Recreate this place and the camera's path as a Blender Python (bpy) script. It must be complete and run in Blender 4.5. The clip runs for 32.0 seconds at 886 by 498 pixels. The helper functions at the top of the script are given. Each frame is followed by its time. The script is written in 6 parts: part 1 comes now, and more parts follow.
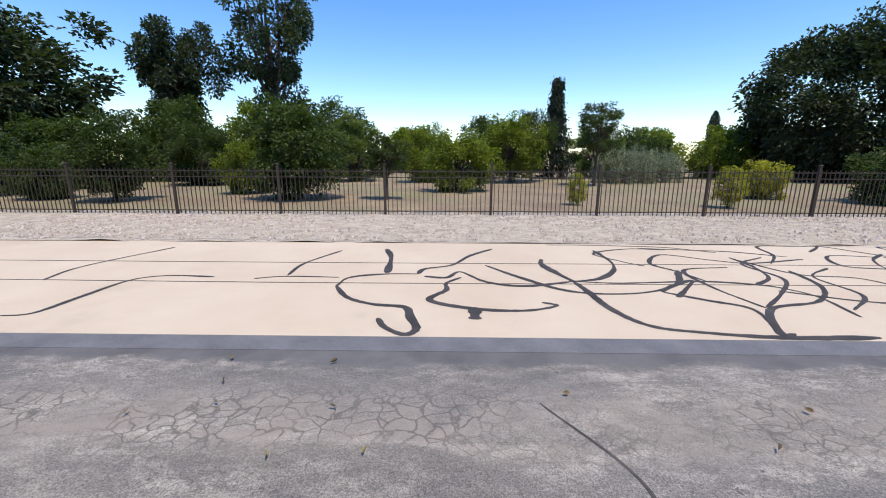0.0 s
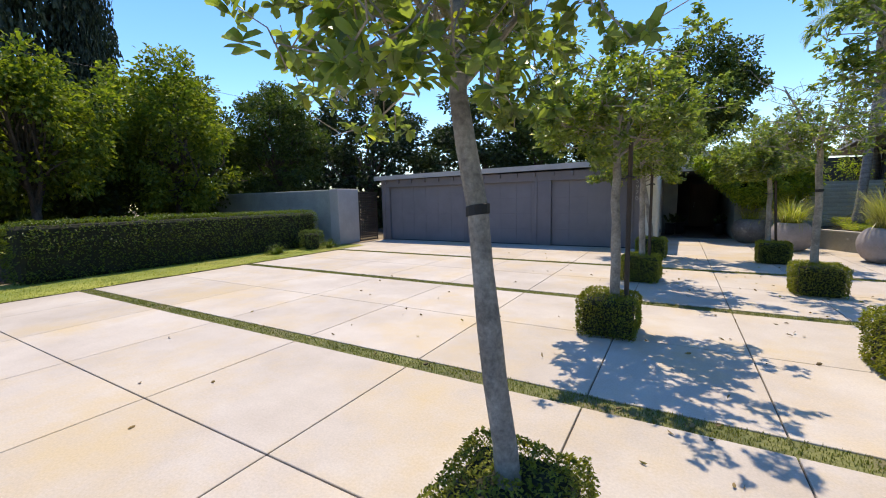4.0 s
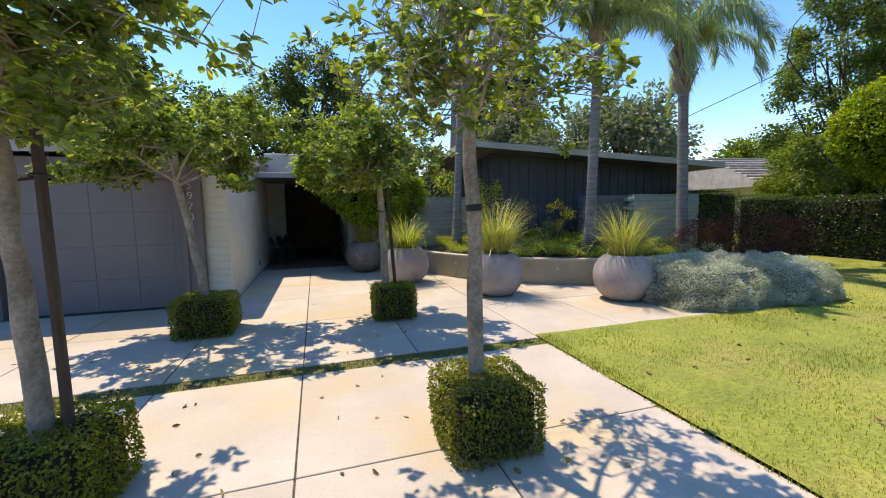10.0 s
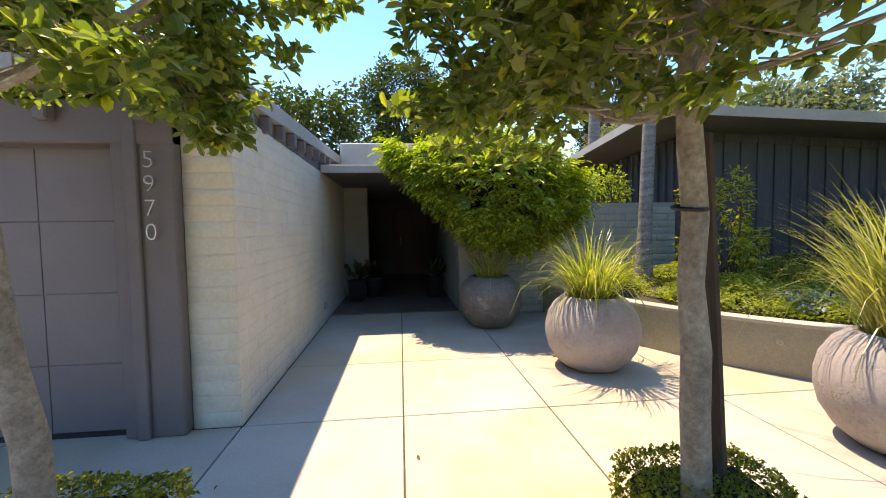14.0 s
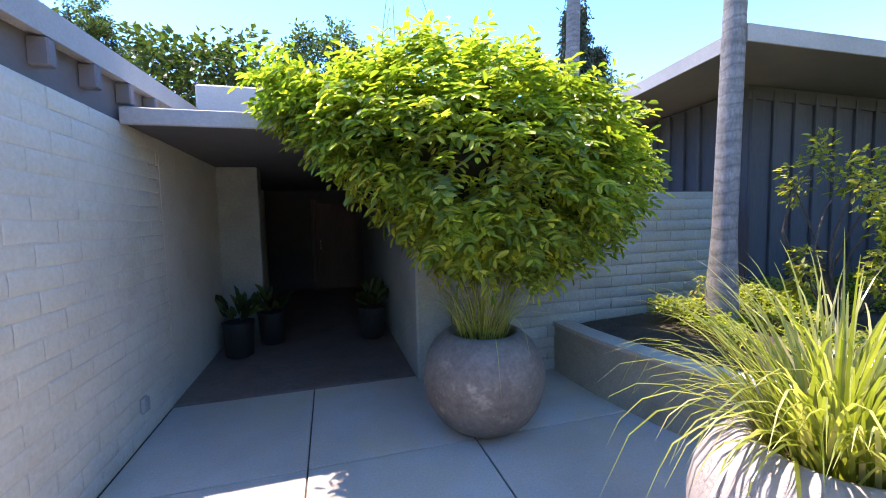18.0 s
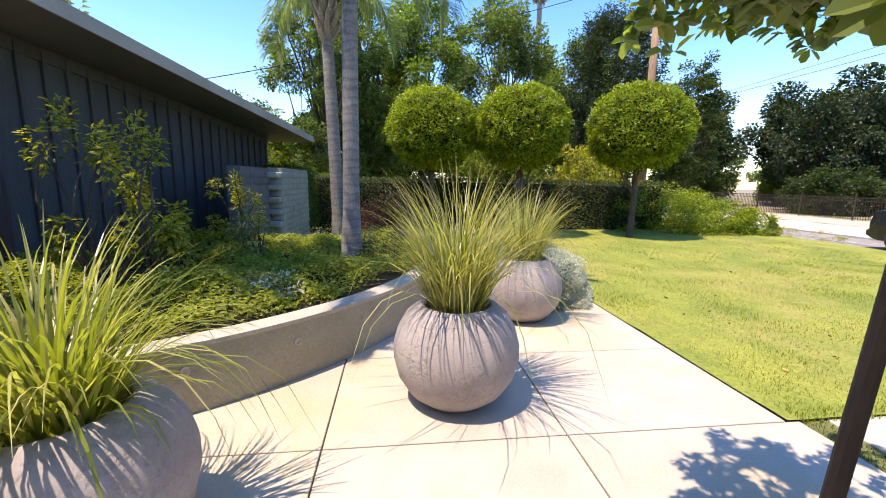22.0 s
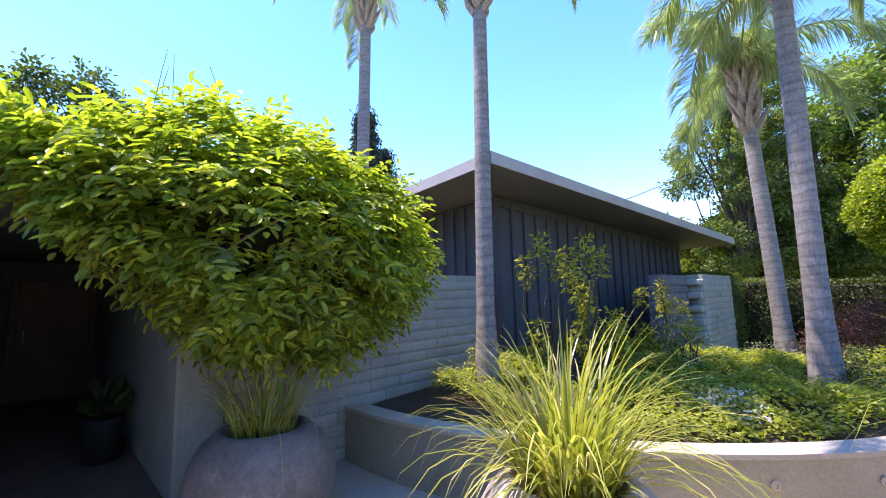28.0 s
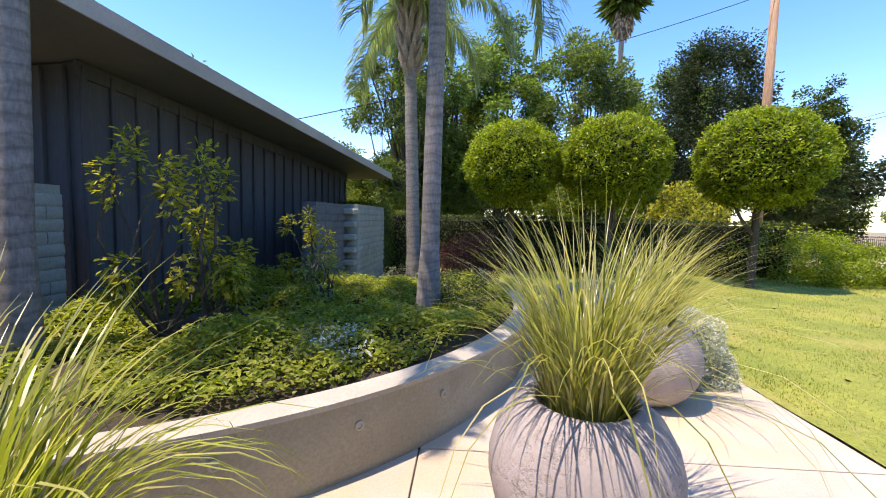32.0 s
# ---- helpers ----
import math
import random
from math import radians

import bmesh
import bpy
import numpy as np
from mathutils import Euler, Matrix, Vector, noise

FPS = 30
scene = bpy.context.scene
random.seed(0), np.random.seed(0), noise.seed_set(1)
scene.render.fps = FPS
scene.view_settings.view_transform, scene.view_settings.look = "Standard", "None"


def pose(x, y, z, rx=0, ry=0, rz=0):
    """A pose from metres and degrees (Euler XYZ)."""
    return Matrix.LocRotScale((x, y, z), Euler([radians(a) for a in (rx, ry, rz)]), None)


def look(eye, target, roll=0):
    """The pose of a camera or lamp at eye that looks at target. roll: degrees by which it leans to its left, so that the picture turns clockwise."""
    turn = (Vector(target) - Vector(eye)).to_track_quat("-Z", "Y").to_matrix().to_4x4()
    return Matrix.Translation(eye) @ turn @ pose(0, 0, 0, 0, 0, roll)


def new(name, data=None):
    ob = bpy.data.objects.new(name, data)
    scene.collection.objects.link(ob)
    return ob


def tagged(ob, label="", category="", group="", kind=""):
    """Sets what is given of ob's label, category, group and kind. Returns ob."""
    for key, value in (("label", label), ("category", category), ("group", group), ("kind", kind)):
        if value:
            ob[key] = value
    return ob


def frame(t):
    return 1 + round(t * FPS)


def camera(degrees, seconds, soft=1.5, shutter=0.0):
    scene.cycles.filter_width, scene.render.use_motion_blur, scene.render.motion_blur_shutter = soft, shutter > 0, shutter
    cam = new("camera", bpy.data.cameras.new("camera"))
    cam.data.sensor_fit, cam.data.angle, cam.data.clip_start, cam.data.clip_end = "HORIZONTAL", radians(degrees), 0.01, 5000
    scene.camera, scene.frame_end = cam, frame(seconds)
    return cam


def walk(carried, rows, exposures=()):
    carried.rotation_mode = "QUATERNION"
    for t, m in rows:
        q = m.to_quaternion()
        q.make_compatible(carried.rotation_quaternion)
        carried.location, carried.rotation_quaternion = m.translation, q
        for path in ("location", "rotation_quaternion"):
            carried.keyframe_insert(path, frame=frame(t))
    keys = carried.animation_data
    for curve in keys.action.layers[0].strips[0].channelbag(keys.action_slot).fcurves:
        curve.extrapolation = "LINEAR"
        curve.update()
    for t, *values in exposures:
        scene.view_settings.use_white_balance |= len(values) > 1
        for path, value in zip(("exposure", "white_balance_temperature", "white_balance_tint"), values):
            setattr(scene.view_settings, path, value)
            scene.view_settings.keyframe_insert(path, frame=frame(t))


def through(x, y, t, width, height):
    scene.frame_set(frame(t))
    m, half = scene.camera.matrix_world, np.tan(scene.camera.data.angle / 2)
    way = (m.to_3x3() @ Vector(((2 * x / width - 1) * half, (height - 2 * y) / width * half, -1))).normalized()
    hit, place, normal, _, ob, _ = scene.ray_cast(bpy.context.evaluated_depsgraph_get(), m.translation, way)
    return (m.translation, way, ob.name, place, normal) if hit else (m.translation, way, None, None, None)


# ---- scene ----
cam = camera(95.5, 32.0, 1.05)
PATH = [
    (0, (-0.128, 1.94, 1.534), (-0.099, -0.011, 1.094), 0.2),
    (0.5, (-0.287, 1.845, 1.572), (-0.965, -0.001, 1.21), 0.2),
    (1, (-0.37, 1.737, 1.53), (-1.57, 0.164, 1.232), 0.3),
    (1.5, (-0.447, 1.698, 1.515), (-2.012, 0.483, 1.243), 0.3),
    (2, (-0.569, 1.672, 1.509), (-2.406, 0.928, 1.244), 0.3),
    (2.5, (-0.75, 1.785, 1.524), (-2.723, 1.577, 1.268), 0.2),
    (3, (-0.767, 1.893, 1.583), (-2.71, 2.294, 1.324), -0.4),
    (3.5, (-0.786, 2.045, 1.58), (-2.443, 3.14, 1.343), -0.7),
    (4, (-0.682, 2.089, 1.566), (-1.683, 3.804, 1.327), -1.2),
    (4.5, (-0.557, 2.247, 1.561), (-0.759, 4.218, 1.288), -1.5),
    (6.5, (-0.071, 3.92, 1.575), (0.638, 5.779, 1.374), -0.7),
    (7, (-0.009, 4.516, 1.584), (0.677, 6.383, 1.374), -0.6),
    (7.5, (0.034, 5.1, 1.596), (0.665, 6.982, 1.351), -1.4),
    (8, (0.073, 5.621, 1.577), (0.678, 7.513, 1.343), -1.1),
    (8.5, (0.112, 6.161, 1.563), (0.712, 8.055, 1.336), -1.4),
    (9, (0.151, 6.721, 1.569), (0.759, 8.614, 1.353), -1.2),
    (10, (0.187, 7.866, 1.597), (0.783, 9.765, 1.395), -0.8),
    (11, (0.169, 8.902, 1.64), (0.565, 10.854, 1.455), -1.5),
    (12, (-0.064, 10.185, 1.503), (0.233, 12.158, 1.365), -0.9),
    (12.5, (-0.095, 10.782, 1.464), (0.173, 12.761, 1.359), -1.3),
    (13, (-0.043, 11.302, 1.453), (0.166, 13.289, 1.356), -0.9),
    (13.5, (0.03, 11.786, 1.475), (0.223, 13.774, 1.377), -0.8),
    (14, (0.005, 12.308, 1.508), (0.214, 14.295, 1.405), -0.9),
    (14.5, (-0.013, 12.757, 1.513), (0.212, 14.742, 1.415), -1.0),
    (15, (-0.035, 13.22, 1.526), (0.187, 15.206, 1.44), -1.0),
    (17.5, (0.078, 15.241, 1.673), (0.351, 17.218, 1.533), -1.7),
    (18, (0.209, 15.387, 1.663), (0.749, 17.307, 1.515), -1.4),
    (18.5, (0.31, 15.375, 1.636), (1.177, 17.17, 1.477), -1.7),
    (19, (0.276, 15.491, 1.629), (1.617, 16.956, 1.397), -0.7),
    (19.5, (0.269, 15.435, 1.635), (1.947, 16.475, 1.316), 0.0),
    (20, (0.296, 15.363, 1.634), (2.165, 15.959, 1.245), 0.8),
    (20.5, (0.341, 15.171, 1.623), (2.282, 15.392, 1.193), 0.7),
    (21, (0.367, 15.048, 1.662), (2.317, 15.01, 1.217), 0.8),
    (21.5, (0.391, 14.992, 1.652), (2.34, 14.817, 1.237), 0.9),
    (22, (0.363, 15.029, 1.685), (2.322, 14.795, 1.356), 0.9),
    (22.5, (0.291, 15.132, 1.737), (2.269, 14.89, 1.562), 1.0),
    (23, (0.242, 15.285, 1.77), (2.228, 15.054, 1.785), 1.1),
    (23.5, (0.178, 15.393, 1.803), (2.16, 15.225, 2.014), 1.0),
    (24, (0.141, 15.425, 1.811), (2.108, 15.395, 2.172), 0.8),
    (24.5, (0.105, 15.411, 1.808), (2.042, 15.594, 2.268), 0.5),
    (25, (0.127, 15.351, 1.815), (1.988, 15.852, 2.352), -0.1),
    (25.5, (0.113, 15.288, 1.81), (1.834, 16.105, 2.419), -0.6),
    (26, (0.072, 15.263, 1.79), (1.643, 16.308, 2.454), -0.7),
    (26.5, (0.082, 15.297, 1.744), (1.551, 16.484, 2.401), -1.0),
    (28.5, (0.334, 15.444, 1.599), (1.739, 16.866, 1.674), -1.2),
    (29, (0.569, 15.596, 1.571), (2.005, 16.988, 1.517), -1.2),
    (29.5, (0.918, 15.44, 1.61), (2.456, 16.71, 1.458), -1.1),
    (30, (1.154, 15.31, 1.687), (2.877, 16.306, 1.481), -0.3),
    (30.5, (1.183, 15.154, 1.746), (3.087, 15.727, 1.532), 1.1),
    (31, (1.192, 15.022, 1.707), (3.18, 15.156, 1.532), 1.1),
    (31.5, (1.236, 15.043, 1.7), (3.228, 14.946, 1.545), 1.3),
    (32, (1.237, 15.2, 1.684), (3.228, 15.314, 1.532), 1.4),
]
EXPOSURES = [(0, 0.88, 7000, 11), (3, 0.99, 7200, 12), (4.5, 1.22, 7600, 11), (7, 1.32, 7900, 11), (9, 1.28, 7700, 11), (12, 1.36, 8200, 12), (13, 1.64, 8400, 12), (14, 1.88, 9000, 14), (15, 2.08, 9200, 15), (18, 2.58, 6800, 21), (19, 2.44, 7200, 17), (20, 2.07, 8200, 15), (23, 1.76, 7400, 18), (24, 1.80, 7500, 19), (26, 1.84, 6800, 28), (29, 2.42, 7000, 24), (30, 2.20, 7300, 17), (32, 1.72, 7400, 19)]
walk(cam, [(t, look(eye, target, roll)) for t, eye, target, roll in PATH], EXPOSURES)

# ---- light ----
SUN_TO = Vector((-0.20, 0.345, 1.0)).normalized()
sun = new("sun", bpy.data.lights.new("sun", "SUN"))
sun.data.energy, sun.data.angle, sun.data.color = 2.3, radians(0.55), (1.0, 0.94, 0.86)
sun.matrix_world = Matrix.Translation((0, 0, 40)) @ SUN_TO.to_track_quat("Z", "Y").to_matrix().to_4x4()
world = bpy.data.worlds.new("sky")
scene.world = world
world.use_nodes = True
wn = world.node_tree.nodes
sky = wn.new("ShaderNodeTexSky")
sky.sky_type, sky.sun_disc = "NISHITA", False
sky.sun_elevation = math.asin(SUN_TO.z)
sky.sun_rotation = math.atan2(SUN_TO.x, SUN_TO.y)
sky.air_density, sky.dust_density, sky.ozone_density = 1.0, 0.15, 3.0
wn["Background"].inputs["Strength"].default_value = 0.135
rich = wn.new("ShaderNodeHueSaturation")
rich.inputs["Hue"].default_value, rich.inputs["Saturation"].default_value = 0.508, 1.3
world.node_tree.links.new(sky.outputs["Color"], rich.inputs["Color"])
world.node_tree.links.new(rich.outputs["Color"], wn["Background"].inputs["Color"])

# ---- materials ----


def nodes_of(name):
    m = bpy.data.materials.new(name)
    m.use_nodes = True
    nt = m.node_tree
    b = nt.nodes["Principled BSDF"]
    return m, nt, b


def tint(nt, fac, c1, c2, lo=0.35, hi=0.65):
    r = nt.nodes.new("ShaderNodeValToRGB")
    r.color_ramp.elements[0].position, r.color_ramp.elements[1].position = lo, hi
    r.color_ramp.elements[0].color, r.color_ramp.elements[1].color = (*c1, 1), (*c2, 1)
    nt.links.new(fac, r.inputs["Fac"])
    return r.outputs["Color"]


def blend(nt, fac, a, b, mode="MIX"):
    n = nt.nodes.new("ShaderNodeMix")
    n.data_type, n.blend_type = "RGBA", mode
    if isinstance(fac, (int, float)):
        n.inputs["Factor"].default_value = fac
    else:
        nt.links.new(fac, n.inputs["Factor"])
    for sock, v in ((n.inputs[6], a), (n.inputs[7], b)):
        if isinstance(v, tuple):
            sock.default_value = (*v, 1)
        else:
            nt.links.new(v, sock)
    return n.outputs[2]


def fuzz(nt, scale, detail=4.0, rough=0.6, stretch=None):
    g = nt.nodes.new("ShaderNodeNewGeometry")
    t = nt.nodes.new("ShaderNodeTexNoise")
    t.inputs["Scale"].default_value, t.inputs["Detail"].default_value, t.inputs["Roughness"].default_value = scale, detail, rough
    src = g.outputs["Position"]
    if stretch:
        mp = nt.nodes.new("ShaderNodeMapping")
        mp.inputs["Scale"].default_value = stretch
        nt.links.new(src, mp.inputs["Vector"])
        src = mp.outputs["Vector"]
    nt.links.new(src, t.inputs["Vector"])
    return t.outputs["Fac"]


def bumped(nt, b, fac, strength, distance):
    n = nt.nodes.new("ShaderNodeBump")
    n.inputs["Strength"].default_value, n.inputs["Distance"].default_value = strength, distance
    nt.links.new(fac, n.inputs["Height"])
    nt.links.new(n.outputs["Normal"], b.inputs["Normal"])


def surface(name, c1, c2, big=0.7, fine=40.0, fine_amt=0.25, c3=None, big3=0.25, lo3=0.5, hi3=0.7, rough=0.85, bump=0.3, dist=0.01, metal=0.0, spread=0.0, stretch=None):
    """A surface of two main colours, a third for stains, fine grain and relief."""
    m, nt, b = nodes_of(name)
    col = tint(nt, fuzz(nt, big, 5, 0.65, stretch), c1, c2)
    if c3:
        col = blend(nt, tint(nt, fuzz(nt, big3, 6, 0.7), (0, 0, 0), (1, 1, 1), lo3, hi3), col, c3)
    grain = fuzz(nt, fine, 3, 0.7, stretch)
    col = blend(nt, fine_amt, col, tint(nt, grain, (0.25, 0.25, 0.25), (0.95, 0.95, 0.95), 0.3, 0.75), "OVERLAY")
    if spread:
        o = nt.nodes.new("ShaderNodeObjectInfo")
        col = blend(nt, 1.0, col, tint(nt, o.outputs["Random"], (1 - spread,) * 3, (1, 1, 1), 0, 1), "MULTIPLY")
    nt.links.new(col, b.inputs["Base Color"])
    b.inputs["Roughness"].default_value, b.inputs["Metallic"].default_value = rough, metal
    bumped(nt, b, grain, bump, dist)
    return m


def foliage(name, dark, light, odd=None, odd_from=0.9, through=0.35, rough=0.5, spread=0.0, spec=0.4):
    """Leaves: colour varies from leaf to leaf, light shines through."""
    m, nt, b = nodes_of(name)
    g = nt.nodes.new("ShaderNodeNewGeometry")
    r = nt.nodes.new("ShaderNodeValToRGB")
    r.color_ramp.elements[0].color, r.color_ramp.elements[1].color = (*dark, 1), (*light, 1)
    if odd:
        e = r.color_ramp.elements.new(odd_from)
        e.color = (*light, 1)
        r.color_ramp.elements[2].color = (*odd, 1)
    nt.links.new(g.outputs["Random Per Island"], r.inputs["Fac"])
    col = r.outputs["Color"]
    if spread:
        o = nt.nodes.new("ShaderNodeObjectInfo")
        col = blend(nt, 1.0, col, tint(nt, o.outputs["Random"], (1 - spread,) * 3, (1, 1, 1), 0, 1), "MULTIPLY")
    patch = tint(nt, fuzz(nt, 2.2, 3), (0.72, 0.72, 0.72), (1, 1, 1))
    col = blend(nt, 1.0, col, patch, "MULTIPLY")
    nt.links.new(col, b.inputs["Base Color"])
    b.inputs["Roughness"].default_value = rough
    b.inputs["Specular IOR Level"].default_value = spec
    tr = nt.nodes.new("ShaderNodeBsdfTranslucent")
    warm = blend(nt, 1.0, col, (1.48, 1.60, 0.52), "MULTIPLY")
    nt.links.new(warm, tr.inputs["Color"])
    mx = nt.nodes.new("ShaderNodeMixShader")
    mx.inputs["Fac"].default_value = through
    nt.links.new(b.outputs["BSDF"], mx.inputs[1])
    nt.links.new(tr.outputs["BSDF"], mx.inputs[2])
    nt.links.new(mx.outputs["Shader"], nt.nodes["Material Output"].inputs["Surface"])
    return m


M_SLAB = surface("pale concrete", (0.44, 0.375, 0.305), (0.545, 0.478, 0.40), 0.9, 60, 0.16, (0.52, 0.405, 0.25), 0.55, 0.47, 0.66, 0.8, 0.12, 0.004, spread=0.12)
M_JOINT = surface("joint soil", (0.06, 0.05, 0.04), (0.11, 0.09, 0.07), 6, 80, 0.3, rough=0.95)
M_ROAD = surface("pinkish road", (0.545, 0.43, 0.305), (0.615, 0.50, 0.37), 0.5, 90, 0.22, (0.46, 0.38, 0.285), 0.35, 0.58, 0.75, 0.9, 0.25, 0.006)


def asphalt_material():
    """Worn asphalt: pale aggregate, patches, and a net of fine cracks along the wheel line."""
    m, nt, b = nodes_of("grey asphalt")
    g = nt.nodes.new("ShaderNodeNewGeometry")
    col = tint(nt, fuzz(nt, 0.8, 6, 0.7, (0.55, 1.3, 1)), (0.155, 0.147, 0.137), (0.25, 0.236, 0.216))
    # crumbled pale streaks drawn out along the road, and smoother dark patches
    col = blend(nt, tint(nt, fuzz(nt, 1.25, 9, 0.74, (0.5, 1.5, 1)), (0, 0, 0), (0.8, 0.8, 0.8), 0.46, 0.62), col, (0.315, 0.29, 0.262))
    worn = tint(nt, fuzz(nt, 0.9, 7, 0.7, (0.5, 1.5, 1)), (0.12, 0.12, 0.12), (0.9, 0.9, 0.9), 0.42, 0.60)
    crumbs = tint(nt, fuzz(nt, 7.0, 12, 0.85, (0.55, 1.25, 1)), (0, 0, 0), (1, 1, 1), 0.495, 0.53)
    col = blend(nt, blend(nt, 1.0, worn, crumbs, "MULTIPLY"), col, (0.47, 0.43, 0.385))
    pits = tint(nt, fuzz(nt, 16.0, 8, 0.8), (1, 1, 1), (0, 0, 0), 0.36, 0.41)
    col = blend(nt, pits, col, (0.10, 0.096, 0.09))
    col = blend(nt, tint(nt, fuzz(nt, 0.62, 4, 0.55, (0.6, 1.4, 1)), (0, 0, 0), (0.6, 0.6, 0.6), 0.50, 0.58), col, (0.135, 0.134, 0.136))
    grain = fuzz(nt, 95, 3, 0.8)
    col = blend(nt, 0.7, col, tint(nt, grain, (0.12, 0.12, 0.12), (1, 1, 1), 0.33, 0.70), "OVERLAY")
    speck = nt.nodes.new("ShaderNodeTexVoronoi")
    speck.inputs["Scale"].default_value = 42
    nt.links.new(g.outputs["Position"], speck.inputs["Vector"])
    col = blend(nt, tint(nt, speck.outputs["Distance"], (0.55, 0.55, 0.55), (0, 0, 0), 0.06, 0.20), col, (0.46, 0.44, 0.41))
    sep = nt.nodes.new("ShaderNodeSeparateXYZ")
    nt.links.new(g.outputs["Position"], sep.inputs[0])

    def ramp(value, shift, a0, a1, b0, b1, fold=False):
        """A value shifted, folded about nought if wanted, and mapped smoothly."""
        ad = nt.nodes.new("ShaderNodeMath")
        ad.operation, ad.inputs[1].default_value = "ADD", shift
        nt.links.new(value, ad.inputs[0])
        out = ad.outputs[0]
        if fold:
            ab = nt.nodes.new("ShaderNodeMath")
            ab.operation = "ABSOLUTE"
            nt.links.new(out, ab.inputs[0])
            out = ab.outputs[0]
        mr = nt.nodes.new("ShaderNodeMapRange")
        mr.interpolation_type = "SMOOTHSTEP"
        for key, val in (("From Min", a0), ("From Max", a1), ("To Min", b0), ("To Max", b1)):
            mr.inputs[key].default_value = val
        nt.links.new(out, mr.inputs["Value"])
        return mr.outputs["Result"]

    # the newer dark strip beside the road frays into the old surface
    ragged = nt.nodes.new("ShaderNodeMath")
    ragged.operation = "MULTIPLY_ADD"
    ragged.inputs[1].default_value = 0.75
    nt.links.new(fuzz(nt, 1.9, 8, 0.72, (0.6, 1, 1)), ragged.inputs[0])
    nt.links.new(sep.outputs["Y"], ragged.inputs[2])
    col = blend(nt, ramp(ragged.outputs[0], 0.0, -0.58, -0.46, 1.0, 0.0), col, tint(nt, fuzz(nt, 2.5, 5), (0.115, 0.115, 0.12), (0.165, 0.164, 0.168)))
    band = ramp(sep.outputs["Y"], 0.22, 0.12, 0.50, 1.0, 0.0, True)
    warp = nt.nodes.new("ShaderNodeTexNoise")
    warp.inputs["Scale"].default_value, warp.inputs["Detail"].default_value = 4.0, 4.0
    nt.links.new(g.outputs["Position"], warp.inputs["Vector"])
    vec = blend(nt, 0.22, g.outputs["Position"], warp.outputs["Color"], "ADD")
    net = nt.nodes.new("ShaderNodeTexVoronoi")
    net.feature = "DISTANCE_TO_EDGE"
    net.inputs["Scale"].default_value = 8.5
    nt.links.new(vec, net.inputs["Vector"])
    line = tint(nt, net.outputs["Distance"], (0.85, 0.85, 0.85), (0, 0, 0), 0.012, 0.070)
    patchy = tint(nt, fuzz(nt, 1.1, 5), (0, 0, 0), (1, 1, 1), 0.40, 0.56)
    mask = blend(nt, 1.0, blend(nt, 1.0, line, band, "MULTIPLY"), patchy, "MULTIPLY")
    pale = tint(nt, fuzz(nt, 2.6, 8, 0.75, (0.6, 1.2, 1)), (0.05, 0.05, 0.05), (0.75, 0.75, 0.75), 0.40, 0.60)
    col = blend(nt, blend(nt, 1.0, band, pale, "MULTIPLY"), col, (0.36, 0.315, 0.275))
    col = blend(nt, mask, col, (0.12, 0.11, 0.10))
    col = blend(nt, 1.0, col, (1.0, 0.965, 0.90), "MULTIPLY")
    nt.links.new(col, b.inputs["Base Color"])
    b.inputs["Roughness"].default_value = 0.92
    hgt = blend(nt, mask, tint(nt, grain, (0.3, 0.3, 0.3), (1, 1, 1), 0.2, 0.8), (0, 0, 0))
    bumped(nt, b, hgt, 0.8, 0.010)
    return m


M_ASPHALT = asphalt_material()
M_ASPHALT_EDGE = surface("dark asphalt band", (0.115, 0.115, 0.12), (0.165, 0.164, 0.168), 2.5, 80, 0.5, rough=0.88, bump=0.5, dist=0.008)
M_TAR = surface("tar seal", (0.030, 0.026, 0.024), (0.062, 0.055, 0.05), 3, 60, 0.2, rough=0.85, bump=0.3, dist=0.004)
M_GRAVEL = surface("pale gravel bed", (0.37, 0.305, 0.225), (0.59, 0.50, 0.385), 3, 45, 0.7, rough=0.95, bump=1.0, dist=0.03)
M_FIELD = surface("dry field", (0.19, 0.135, 0.085), (0.30, 0.225, 0.135), 0.35, 12, 0.5, (0.22, 0.20, 0.10), 0.12, 0.45, 0.62, 0.95, 0.8, 0.03)
M_LAWN = surface("lawn turf", (0.15, 0.19, 0.026), (0.275, 0.28, 0.042), 0.8, 30, 0.5, (0.30, 0.255, 0.065), 0.5, 0.50, 0.66, 0.9, 0.8, 0.02)
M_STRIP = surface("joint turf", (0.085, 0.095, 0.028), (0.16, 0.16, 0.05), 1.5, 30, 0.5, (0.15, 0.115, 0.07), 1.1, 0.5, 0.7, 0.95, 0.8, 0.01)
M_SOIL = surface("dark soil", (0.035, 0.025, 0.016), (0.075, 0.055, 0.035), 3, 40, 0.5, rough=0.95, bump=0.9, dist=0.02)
M_ADOBE = surface("painted adobe block", (0.60, 0.58, 0.485), (0.685, 0.665, 0.555), 1.6, 34, 0.2, (0.48, 0.445, 0.355), 1.1, 0.58, 0.8, 0.85, 0.45, 0.008, spread=0.015)
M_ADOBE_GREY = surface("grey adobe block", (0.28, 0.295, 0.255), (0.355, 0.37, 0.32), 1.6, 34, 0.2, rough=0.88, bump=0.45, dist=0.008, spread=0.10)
# darkened copy of the grey adobe: the wall's shade is painted into it
M_ADOBE_SHADE = surface("grey adobe block with shade painted in", (0.105, 0.11, 0.115), (0.14, 0.145, 0.15), 1.6, 34, 0.2, rough=0.88, bump=0.45, dist=0.008, spread=0.10)
